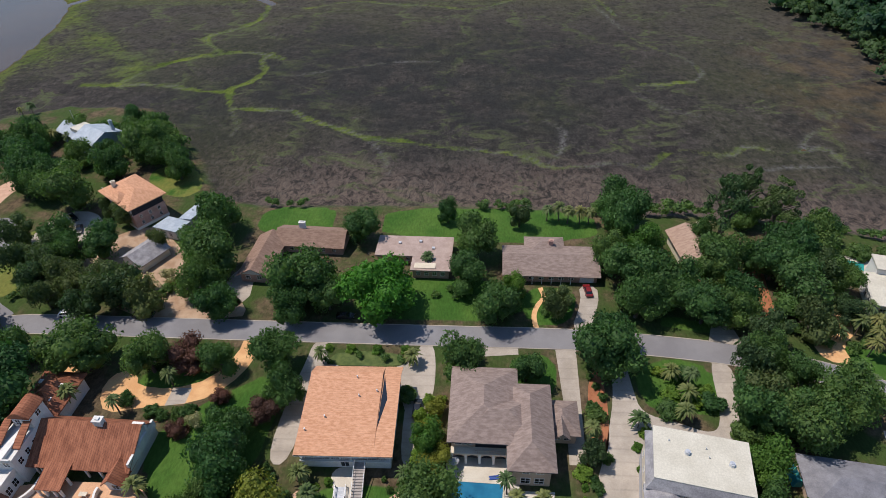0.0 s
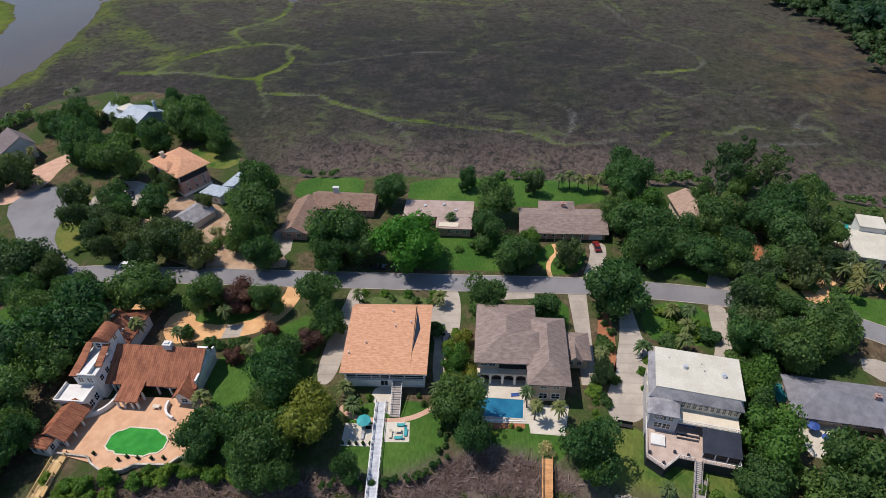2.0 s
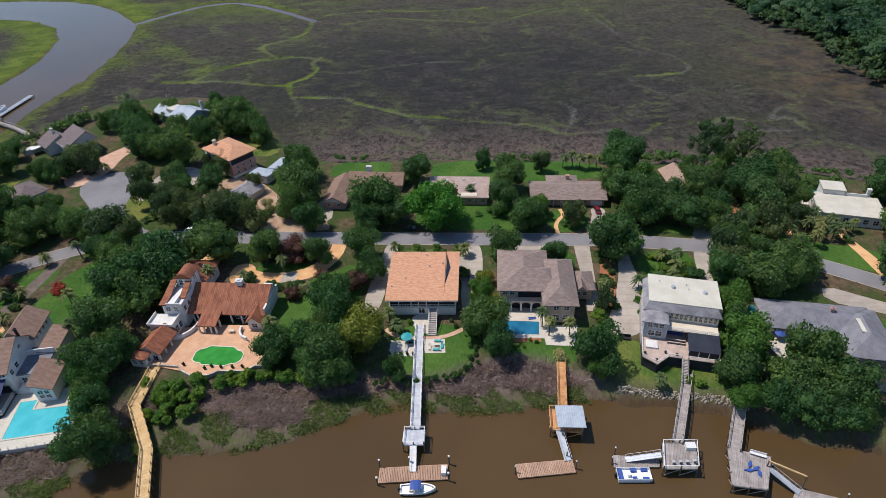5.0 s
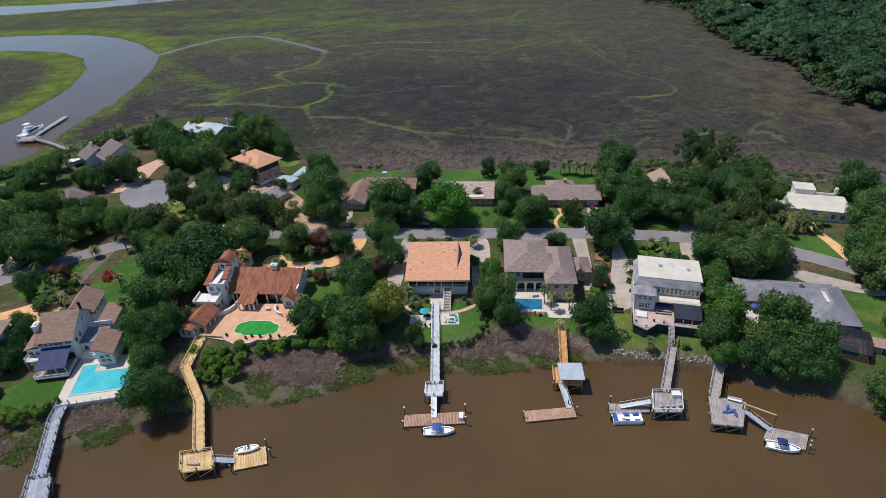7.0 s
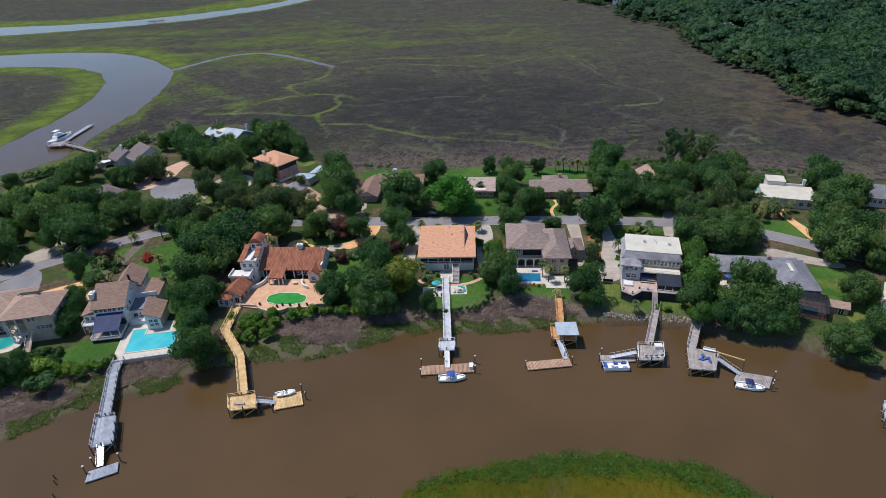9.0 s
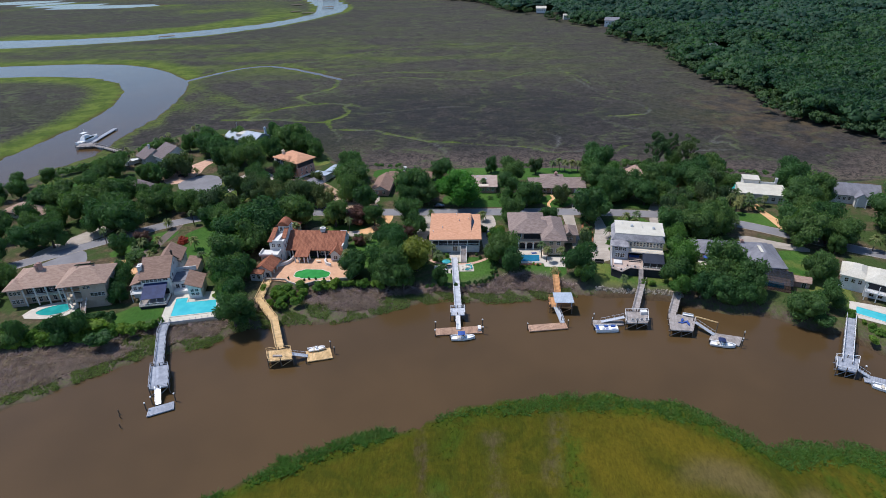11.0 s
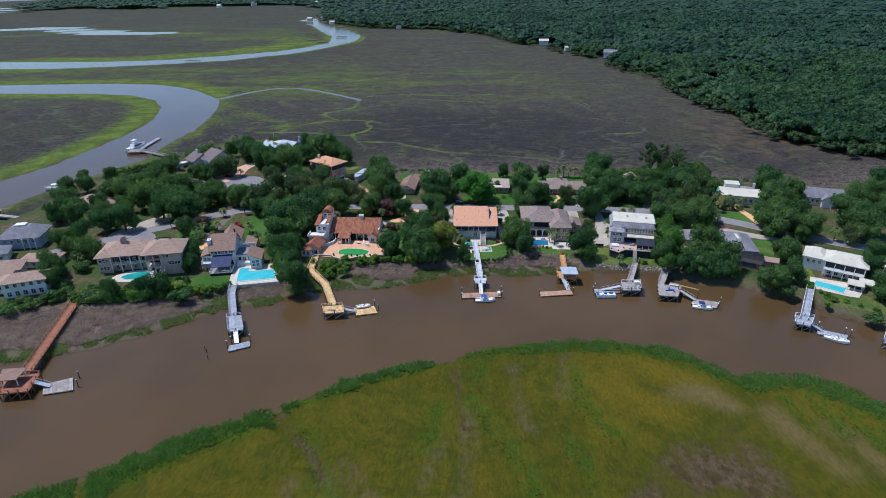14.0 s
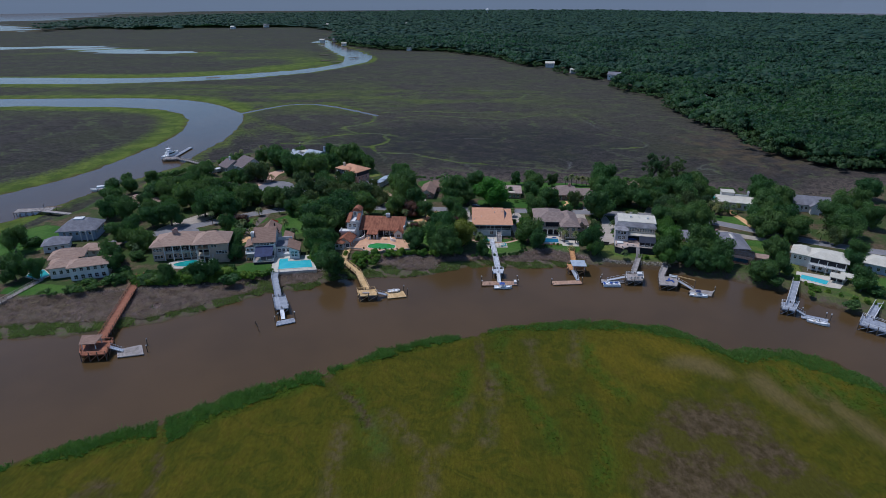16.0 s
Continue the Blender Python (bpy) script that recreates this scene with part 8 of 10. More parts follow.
def lobed(px, py, rad, tall, n_lobe, n_leaf, leaf, rs, base=1.0, high=1.0, part=(0.3, 0.62), seg=5, rings=2):
    """Uneven far crowns: several small domes of clumps about each place."""
    k = len(px)
    a = rs.uniform(0, 2 * math.pi, (k, n_lobe))
    d = np.sqrt(rs.uniform(0.02, 1, (k, n_lobe))) * rad[:, None] * 0.8
    r = rad[:, None] * rs.uniform(*part, (k, n_lobe))
    top = tall[:, None] * (1.0 - 0.28 * (d / rad[:, None]) ** 2) * rs.uniform(0.9, 1.04, (k, n_lobe))
    return far_crowns((px[:, None] + d * np.cos(a)).ravel(), (py[:, None] + d * np.sin(a)).ravel(), r.ravel(), top.ravel(), n_leaf, leaf, rs, base, high, seg=seg, rings=rings)


frs = np.random.default_rng(3)
fb = np.array(FAR_BUSHES)
fb[:, 2] *= 1.0 + 0.5 * (fb[:, 1] > 150)
v, f = lobed(fb[:, 0], fb[:, 1], fb[:, 2], fb[:, 2] * 1.2 + 0.5, 5, 40, 0.3, frs, GZ - 0.3)
tagged(bulk("bushes", v, f, OAKLEAF), "rough green bushes along plot edges and the marsh", "bushes", kind="stuff")
for lo, hi, step, rad, n_lobe, n_leaf, seg, rings in ((0, 480, 8.5, 7.2, 8, 28, 5, 2), (480, 800, 11.0, 9.0, 7, 12, 5, 2), (800, 1500, 16.0, 12.5, 5, 3, 5, 2), (1500, 5200, 32.0, 23.0, 3, 0, 5, 2)):
    fx, fy = scatter(FOREST, step, frs, lo, hi)
    side = np.abs(np.arctan2(fx + 15, fy + 100)) < 0.88
    fx, fy = fx[side], fy[side]
    fx, fy = fx + frs.normal(0, 0.3 * step, len(fx)), fy + frs.normal(0, 0.3 * step, len(fy))
    keep = clear_of_houses(fx, fy)
    fx, fy = fx[keep], fy[keep]
    rr = 1.1 * rad * frs.uniform(0.55, 1.0, len(fx)) * (1 + 0.7 * (frs.uniform(0, 1, len(fx)) > 0.75))
    hh = 8.5 + np.minimum(rr, 9.0) * 0.55 + 3.5 * frs.uniform(0, 1, len(fx)) + 3.2 * wobble(fx, fy, 40.0) + 2.0 * wobble(fx, fy, 15.0, 1.0)
    v, f = lobed(fx, fy, rr, hh, n_lobe, n_leaf, 0.27 if hi < 1000 else 0.38, frs, 1.0, 0.8 if hi < 500 else 0.75 if hi < 1000 else 0.55 if hi < 1600 else 0.3, (0.3, 0.6), seg, rings)
    # beyond the nearer bands the leaf colour carries a haze blue
    tagged(bulk("forest", v, f, FORESTLEAF if hi < 1000 else HAZED_WOOD), "dense dark green woodland beyond the marsh" if hi < 1000 else "far woods with haze blue in the leaf colour, reaching to the horizon", "forest", kind="stuff")
# the closed leaf floor that shows between the crowns
for lo, hi, step in ((-400, 800, 9.0), (800, 1500, 14.0), (1500, 5200, 40.0)):
    ux, uy = [a.ravel() for a in np.meshgrid(np.arange(-1500 if lo > 1000 else -450, 2600 if lo > 1000 else 1500, step), np.arange(150 if lo < 1000 else 900, 4400 if lo > 1000 else 1560, step))]
    inside = -part_of(ux, uy, FOREST)
    uz = np.minimum(1.0 + 0.9 * np.maximum(inside, 0), 8.8 + 2.8 * wobble(ux, uy, 40.0) + 1.5 * wobble(ux, uy, 15.0, 1.0) + frs.normal(0, 0.6, len(ux)))
    wide = int(round((ux.max() - ux.min()) / step)) + 1
    at = np.arange(len(ux)).reshape(-1, wide)
    q = np.stack([at[:-1, :-1], at[:-1, 1:], at[1:, 1:], at[1:, :-1]], -1).reshape(-1, 4)
    far = np.hypot(ux, uy + 60)[q[:, 0]]
    q = q[(inside[q].min(1) > 0) & clear_of_houses(ux, uy)[q].all(1) & (far >= lo) & (far < hi)]
    # far floor takes the same haze-blue leaves as the crowns
    tagged(bulk("forest_floor", np.stack([ux, uy, uz], 1), q, FORESTLEAF if hi < 1000 else HAZED_WOOD), "dense dark green leaf canopy between the crowns", "forest", kind="stuff")
# the lower, brighter edge of the wood
rim = np.array(FOREST[7:27], float)
ex, ey = [], []
for p, q in zip(rim[:-1], rim[1:]):
    n = int(math.dist(p, q) / (1.0 if p[1] < 500 else 1.9))
    s = frs.uniform(0, 1, n)[:, None]
    e = p + (q - p) * s + frs.normal(0, 5.5, (n, 2))
    ex.append(e[:, 0]), ey.append(e[:, 1])
ex, ey = np.concatenate(ex), np.concatenate(ey)
open_ground = clear_of_houses(ex, ey)
ex, ey = ex[open_ground], ey[open_ground]
er = frs.uniform(1.8, 5.0, len(ex)) * np.where(ey < 500, 1.2, 1.0)
v, f = lobed(ex, ey, er, er * 1.1 + frs.uniform(0, 3.5, len(ex)), 4, 12, 0.4, frs)
tagged(bulk("woodland_edge", v, f, EDGELEAF), "lighter green low trees and scrub along the marsh edge", "scrub", kind="stuff")


def tufts(px, py, pz, high, wide, blades, rs, lean=0.35):
    """Grass tufts: a few upright leaning blades, two triangles each."""
    k = len(px) * blades
    x, y, z = (np.repeat(a, blades) for a in (px, py, pz))
    h = np.repeat(high, blades) * rs.uniform(0.6, 1.2, k)
    w = np.repeat(wide, blades) * rs.uniform(0.6, 1.2, k)
    a = rs.uniform(0, 2 * math.pi, k)
    lx, ly = rs.normal(0, lean, k) * h, rs.normal(0, lean, k) * h
    x = x + rs.normal(0, 0.35, k) * w
    y = y + rs.normal(0, 0.35, k) * w
    v = np.empty((k, 4, 3))
    ca, sa = np.cos(a) * w / 2, np.sin(a) * w / 2
    v[:, 0] = np.stack([x - ca, y - sa, z - 0.1], 1)
    v[:, 1] = np.stack([x + ca, y + sa, z - 0.1], 1)
    v[:, 2] = np.stack([x + ca * 0.6 + lx, y + sa * 0.6 + ly, z + h], 1)
    v[:, 3] = np.stack([x - ca * 0.6 + lx, y - sa * 0.6 + ly, z + h * 0.9], 1)
    return v.reshape(-1, 3), np.arange(4 * k).reshape(k, 4)


def ground_at(px, py):
    """Height of the ground sheet, from its grid."""
    i = np.clip(np.searchsorted(xs, px) - 1, 0, len(xs) - 2)
    j = np.clip(np.searchsorted(ys, py) - 1, 0, len(ys) - 2)
    Z = zz.reshape(len(ys), len(xs))
    u, w = (px - xs[i]) / (xs[i + 1] - xs[i]), (py - ys[j]) / (ys[j + 1] - ys[j])
    return (Z[j, i] * (1 - u) + Z[j, i + 1] * u) * (1 - w) + (Z[j + 1, i] * (1 - u) + Z[j + 1, i + 1] * u) * w


def field_at(key, px, py):
    i = np.clip(np.searchsorted(xs, px), 0, len(xs) - 1)
    j = np.clip(np.searchsorted(ys, py), 0, len(ys) - 1)
    return np.clip(fields[key], 0, 1).reshape(len(ys), len(xs))[j, i]


grs = np.random.default_rng(5)
BANK = [(-300, -58), (-240, -42), (-201, -34), (-165, -26), (-137, -10), (-118, 4), (-102, 9), (-96, 17), (-66, 21), (-41, 31), (-15, 33), (6, 36), (22, 39), (10, 46), (0, 51), (-12, 47), (-22, 42), (-60, 41), (-82, 40), (-97, 34), (-104, 22), (-124, 18), (-142, 8), (-165, 3), (-190, -2), (-217, -10), (-262, -22), (-320, -40)]
bx, by = scatter(BANK, 0.62, grs)
edge = water_gap(bx, by) + 2.0 * wobble(bx, by, 6.0, 1.0)
lush = lush_at(bx, by)
brown = (edge - 7.0 * lush + 1.5 * wobble(bx, by, 2.5) > 5.2) & (wobble(bx, by, 5.0) > -0.8)
bz = ground_at(bx, by)


def grass(px, py, pz, lo, hi, wide, blades, mat, label, name, category, lean=0.4):
    """Stems, twigs and blades, joined."""
    v, f = tufts(px, py, pz, grs.uniform(lo, hi, len(px)) * (1 + 0.35 * wobble(px, py, 2.2)), grs.uniform(0.7, 1.3, len(px)) * wide, blades, grs, lean)
    tagged(bulk(name, v, f, mat), label, category, kind="stuff")


grass(bx[brown], by[brown], bz[brown], 0.55, 1.25, 0.15, 14, BRUSH, "grey-brown dry brush on the river bank", "brush", "brush", 0.95)
low = ~brown & (edge > -1.5) & (wobble(bx, by, 3.0, 2.0) > -0.25)
grass(bx[low], by[low], bz[low], 0.35, 0.8, 0.17, 12, SHOREGREEN, "low green cordgrass along the waterline", "shore_grass", "grass", 0.7)

sx, sy = scatter([(-180, -105), (-180, -60), (-60, -8), (20, 0), (100, -20), (130, -90), (80, -95), (20, -40), (-40, -50), (-90, -90)], 0.55, grs)
in_bed = np.where(sx < -32, 3.0, 1.1) * wobble(sx, sy, 8.5, 1.0) + np.min([part_of(sx, sy, ring) for ring in REED_BEDS], axis=0) + 1.4 * wobble(sx, sy, 3.1) + 0.8 * wobble(sx, sy, 1.3, 1.0)
rim_s = water_gap(sx, sy) + 0.9 * wobble(sx, sy, 4.0)
gul = np.min([line_of(sx, sy, ln) for ln in SOUTH_GULLIES], axis=0)
reed = (in_bed + 2.6 * grs.uniform(0, 1, len(sx)) ** 2 < 0.5) & (rim_s > -1.6) & (gul > 1.2)
sz = np.maximum(ground_at(sx, sy), -0.1)
tallr = reed & (sx < -32)
shortr = reed & ~tallr
grass(sx[shortr], sy[shortr], sz[shortr], 0.25, 0.6, 0.13, 10, REED, "bright green cordgrass along the marsh edge", "reeds", "reeds", 0.9)
grass(sx[tallr], sy[tallr], sz[tallr], 0.45, 0.95, 0.13, 13, REED, "tall bright green reeds along the marsh edge", "reeds", "reeds", 0.75)

# rough standing grass of the near marsh, coloured like the ground it grows from
mx, my = scatter([(-190, -125), (-172, -96), (-124, -72), (-84, -46), (-30, -19), (8, -12), (44, -26), (62, -34), (90, -52), (128, -92), (128, -125)], 1.0, grs)
keep = (water_gap(mx, my) > 1.5) & (field_at("rich", mx, my) - field_at("wash", mx, my) > grs.uniform(0.25, 0.9, len(mx)))
mx, my = mx[keep], my[keep]
v, f = tufts(mx, my, ground_at(mx, my), grs.uniform(0.08, 0.16, len(mx)) * (1 + 0.3 * field_at("rich", mx, my)), grs.uniform(0.25, 0.5, len(mx)), 4, grs, 1.9)
sward = tagged(bulk("marsh_grass", v, f, GROUND), "rank green cordgrass on the near marsh", "grass", kind="stuff")
for key in ("south", "gold", "pale", "rich", "wash", "bare"):
    sward.data.attributes.new(key, "FLOAT", "POINT").data.foreach_set("value", np.repeat(field_at(key, mx, my), 16).astype(np.float32))

# ---- docks ----
PILE_ME = Form().tube((0, 0, -2.2), (0, 0, 1), 0.14, 0.13, 8).mesh("dock_post", PILE)
TALLPILE_ME = Form().tube((0, 0, -2.2), (0, 0, 1), 0.17, 0.15, 8).mesh("dock_post", PILE)
CAP_ME = Form().tube((0, 0, 0), (0, 0, 0.35), 0.22, 0.05, 8).mesh("cap", WHITE)
BULB_ME = Form().tube((0, 0, 0), (0, 0, 0.3), 0.2, 0.26, 8).tube((0, 0, 0.3), (0, 0, 0.42), 0.26, 0.08, 8).mesh("lamp_globe", WHITE)


def boards(pts, w, z, mat, thick=0.12, plank=0.3):
    """Cross boards along a line, each a thin loose plank."""
    f = Form()
    for a, b in zip(pts[:-1], pts[1:]):
        L = math.dist(a, b)
        n = max(1, int(L / plank))
        ux, uy = (b[0] - a[0]) / L, (b[1] - a[1]) / L
        for i in range(n):
            s0, s1 = L * i / n, L * (i + 1) / n - 0.02
            j = 0.02 * math.sin(i * 12.9898)
            q = [(a[0] + ux * s + k * uy * (w / 2 + j), a[1] + uy * s - k * ux * (w / 2 + j)) for s, k in ((s0, -1), (s1, -1), (s1, 1), (s0, 1))]
            f.slab(q, z - thick, z + 0.01 * math.sin(i * 7.3))
    return f


def walkway(label, pts, w, z, deck, rails=True, railmat=None, posts=2.4, pile_step=3.6, name="dock"):
    """A plank pier on piles, with rails along both sides."""
    ob = thing(name, label, "dock")
    boards(pts, w, z, deck).made("deck", deck, ob)["kind"] = "stuff"
    railmat = railmat or deck
    for k in (-1, 1):
        line = ribbon(pts, w - 0.15)[0 if k < 0 else 1]
        Form().sweep([(*a, z - 0.28) for a in line], 0.12, 0.3).made("stringer", deck, ob)
        if rails:
            Form().sweep([(*a, z + 1.0) for a in line], 0.14, 0.07).made("handrail", railmat, ob)
            Form().sweep([(*a, z + 0.5) for a in line], 0.06, 0.08).made("middle_rail", railmat, ob)
        for a, b in zip(line[:-1], line[1:]):
            L = math.dist(a, b)
            n = max(1, round(L / (posts if rails else pile_step)))
            for i in range(n + 1):
                x, y = a[0] + (b[0] - a[0]) * i / n, a[1] + (b[1] - a[1]) * i / n
                share("dock_post", PILE_ME, ob, Matrix.Translation((x, y, 0)) @ Matrix.Diagonal((0.8, 0.8, z + 0.95 if rails else z - 0.1, 1)))
    return ob


def platform(ob, ring, z, deck, brace=True, rail=None):
    """A pier head: boards over a ring of four corners, piles and cross braces."""
    a, b, c, d = [Vector((*p, 0)) for p in ring]
    n = max(2, int((b - a).length / 0.3))
    f = Form()
    for i in range(n):
        s, t = i / n, (i + 1) / n - 0.004
        f.slab([tuple((a.lerp(b, s))[:2]), tuple((a.lerp(b, t))[:2]), tuple((d.lerp(c, t))[:2]), tuple((d.lerp(c, s))[:2])], z - 0.12, z)
    f.made("platform", deck, ob)["kind"] = "stuff"
    g = Form()
    loop = [a, b, c, d, a]
    for p, q in zip(loop[:-1], loop[1:]):
        g.beam((p.x, p.y, z - 0.25), (q.x, q.y, z - 0.25), 0.15, 0.3)
    g.made("frame", deck, ob)
    for p, q in zip(loop[:-1], loop[1:]):
        k = max(1, round((q - p).length / 3.0))
        for i in range(k):
            r = p.lerp(q, i / k)
            share("dock_post", PILE_ME, ob, Matrix.Translation((r.x, r.y, 0)) @ Matrix.Diagonal((1.1, 1.1, z + (1.0 if rail else 0.1), 1)))
            if brace:
                e = p.lerp(q, (i + 1) / k)
                Form().beam((r.x, r.y, 0.1), (e.x, e.y, z - 0.3), 0.08, 0.18).made("brace", deck, ob)
        if rail:
            Form().beam((p.x, p.y, z + 1.0), (q.x, q.y, z + 1.0), 0.12, 0.07).made("handrail", rail, ob)
            Form().beam((p.x, p.y, z + 0.5), (q.x, q.y, z + 0.5), 0.06, 0.07).made("middle_rail", rail, ob)


def gangway(ob, a, b, z0, z1, w, mat=PALEMETAL):
    """A ramp with side trusses from the pier down to a float."""
    A, B = Vector((*a, z0)), Vector((*b, z1))
    Form().beam(A, B, w, 0.12).made("gangway", mat, ob)
    s = (B - A).cross(Vector((0, 0, 1))).normalized() * (w / 2)
    for k in (-1, 1):
        f = Form().beam(A + s * k + Vector((0, 0, 0.9)), B + s * k + Vector((0, 0, 0.9)), 0.06, 0.06)
        for i in range(6):
            p = (A + s * k).lerp(B + s * k, i / 5)
            f.beam(p, p + Vector((0, 0, 0.9)), 0.05, 0.05)
        f.made("gangway_rail", mat, ob)


def floating(label, ring, deck, piles=(), lamps=False, z=0.55):
    """A floating dock: planked top over dark floats, held by tall piles."""
    ob = thing("floating_dock", label, "floating dock")
    a, b, c, d = [Vector((*p, 0)) for p in ring]
    n = max(2, int((b - a).length / 0.35))
    f = Form()
    for i in range(n):
        s, t = i / n, (i + 1) / n - 0.005
        f.slab([tuple((a.lerp(b, s))[:2]), tuple((a.lerp(b, t))[:2]), tuple((d.lerp(c, t))[:2]), tuple((d.lerp(c, s))[:2])], z - 0.1, z)
    f.made("deck", deck, ob)["kind"] = "stuff"
    g = Form()
    for p, q in ((a, b), (b, c), (c, d), (d, a)):
        g.beam((p.x, p.y, z - 0.18), (q.x, q.y, z - 0.18), 0.12, 0.28)
    g.made("fender", deck, ob)
    k = max(2, round((b - a).length / 3))
    for i in range(k):
        m0, m1 = (i + 0.2) / k, (i + 0.8) / k
        Form().slab([tuple(a.lerp(b, m0).lerp(d.lerp(c, m0), 0.08)[:2]), tuple(a.lerp(b, m1).lerp(d.lerp(c, m1), 0.08)[:2]), tuple(a.lerp(b, m1).lerp(d.lerp(c, m1), 0.92)[:2]), tuple(a.lerp(b, m0).lerp(d.lerp(c, m0), 0.92)[:2])], -0.2, z - 0.12).made("float", RUBBER, ob)
    for x, y in piles:
        p = share("mooring_post", TALLPILE_ME, ob, Matrix.Translation((x, y, 0)) @ Matrix.Diagonal((1, 1, 2.6, 1)))
        share("cap", BULB_ME if lamps else CAP_ME, p, Matrix.Translation((0, 0, 1.0)) @ Matrix.Diagonal((1, 1, 0.385, 1)))
    return ob


# centre pier
d = walkway("long white planked pier to a floating dock", [(-26.9, 61.5), (-24.95, 27.6)], 2.3, 2.5, WOODPALE, True, WHITE, pile_step=4.0)
platform(d, [(-27.3, 23.4), (-22.7, 23.6), (-22.8, 27.6), (-27.3, 27.4)], 2.5, WOODPALE, False, WHITE)
gangway(d, (-25.0, 23.5), (-24.7, 18.0), 2.4, 0.7, 1.4, WHITE)
floating("pink-tan floating dock with lamp posts", [(-31.8, 15.3), (-17.3, 16.6), (-17.4, 20.1), (-31.9, 18.8)], WOODTAN, [(-32.0, 19.2), (-31.9, 15.0), (-17.1, 20.5), (-17.0, 16.5), (-25.6, 20.0)], True)
e = thing("dock_box", "white storage locker on the floating dock", "locker", -18.1, 18.2, 0.55)
Form().box(-0.5, 0.5, -0.9, 0.9, 0, 0.9).made("box", WHITE, e)
Form().box(-0.54, 0.54, -0.95, 0.95, 0.9, 1.0).made("lid", WHITE, e)
# orange pier with boathouse roof
d = walkway("orange-brown planked pier with a roofed head", [(9.6, 48.6), (8.4, 34.0)], 2.1, 2.5, WOODORG, True, WOODORG)
platform(d, [(5.2, 28.2), (12.2, 27.6), (12.4, 34.0), (5.4, 34.0)], 2.5, WOODORG, True, WOODORG)
for x, y in ((7.2, 27.9), (12.0, 27.9), (7.2, 32.6), (12.0, 32.6)):
    share("roof_post", POST_ME, d, Matrix.Translation((x, y, 2.5)) @ Matrix.Diagonal((0.2, 0.2, 2.0, 1)))
f = Form().solid([(6.5, 27.2, 4.5), (12.7, 27.2, 4.5), (12.6, 33.0, 4.75), (6.4, 33.0, 4.75)], [(6.5, 27.2, 4.65), (12.7, 27.2, 4.65), (12.6, 33.0, 4.9), (6.4, 33.0, 4.9)])
f.made("shade_roof", METALROOF, d, "pale grey metal roof over the pier head")
Form().box(7.4, 11.8, 31.9, 32.1, 2.5, 3.4).box(11.6, 11.9, 28.2, 31.9, 2.5, 3.0).made("bench", WOODORG, d)
gangway(d, (7.0, 28.2), (8.4, 21.6), 2.4, 0.7, 1.5)
floating("grey-brown planked floating dock", [(-2.4, 17.3), (9.7, 19.0), (9.3, 22.1), (-2.8, 20.5)], WOODTAN, [(-3.0, 18.6), (9.9, 20.2), (8.2, 22.6)])
# grey pier below the white house
d = walkway("weathered grey pier with a square head", [(39.6, 45.4), (31.9, 25.4)], 2.2, 2.5, WOODGREY, True, WOODGREY)
platform(d, [(27.5, 19.0), (34.5, 19.2), (35.9, 25.5), (28.8, 25.4)], 2.5, WOODGREY, True, WHITE)
gangway(d, (27.8, 22.4), (20.6, 22.2), 2.4, 0.7, 1.3)
floating("weathered floating dock beside a pontoon boat", [(17.9, 20.4), (27.4, 20.8), (27.8, 23.0), (18.3, 23.3)], WOODGREY, [(17.6, 21.4), (18.6, 23.8)])
for x, y in ((29.8, 20.4), (31.2, 20.5), (32.6, 20.6), (34.2, 20.8)):
    c = thing("deck_chair", "grey deck chair on the pier head", "chair", x, y, 2.5, 180, group="chairs on the pier")
    Form().box(-0.35, 0.35, -0.35, 0.35, 0.36, 0.44).made("seat", GREYSIDE, c)
    Form().solid([(-0.35, 0.3, 0.4), (0.35, 0.3, 0.4), (0.35, 0.38, 0.4), (-0.35, 0.38, 0.4)], [(-0.35, 0.55, 1.1), (0.35, 0.55, 1.1), (0.35, 0.63, 1.1), (-0.35, 0.63, 1.1)]).made("backrest", GREYSIDE, c)
    for lx, ly in ((-0.3, -0.3), (0.3, -0.3), (-0.3, 0.3), (0.3, 0.3)):
        share("leg", POST_ME, c, Matrix.Translation((lx, ly, 0)) @ Matrix.Diagonal((0.06, 0.06, 0.37, 1)))
e = thing("dock_box", "white locker on the grey pier head", "locker", 34.2, 24.2, 2.5)
Form().box(-1.0, 1.0, -0.7, 0.7, 0, 0.9).made("box", WHITE, e)
Form().box(-1.05, 1.05, -0.75, 0.75, 0.9, 1.0).made("lid", WHITE, e)
# grey pier with bent walkway
d = walkway("weathered pier with a bend and a boat hoist", [(54.6, 40.0), (49.2, 37.2), (43.2, 24.0)], 2.6, 2.5, WOODGREY, True, WOODGREY)
platform(d, [(40.2, 15.6), (46.8, 14.9), (50.2, 22.4), (42.2, 24.4)], 2.5, WOODGREY, True, None)
gangway(d, (49.0, 19.6), (53.6, 15.4), 2.4, 0.7, 1.3)
floating("weathered floating dock with posts", [(51.2, 13.2), (59.0, 10.2), (61.6, 14.4), (53.6, 16.6)], WOODGREY, [(61.9, 14.2), (60.2, 11.0), (59.4, 9.8)])
e = thing("boat_hoist", "white boat hoist frame with a yellow beam", "hoist", 0, 0, 0)
for x, y in ((48.6, 20.2), (54.6, 16.8)):
    share("hoist_post", TALLPILE_ME, e, Matrix.Translation((x, y, 0)) @ Matrix.Diagonal((1, 1, 4.2, 1)))
Form().beam((48.6, 20.2, 4.2), (54.6, 16.8, 4.2), 0.25, 0.3).made("hoist_beam", WOODYEL, e)
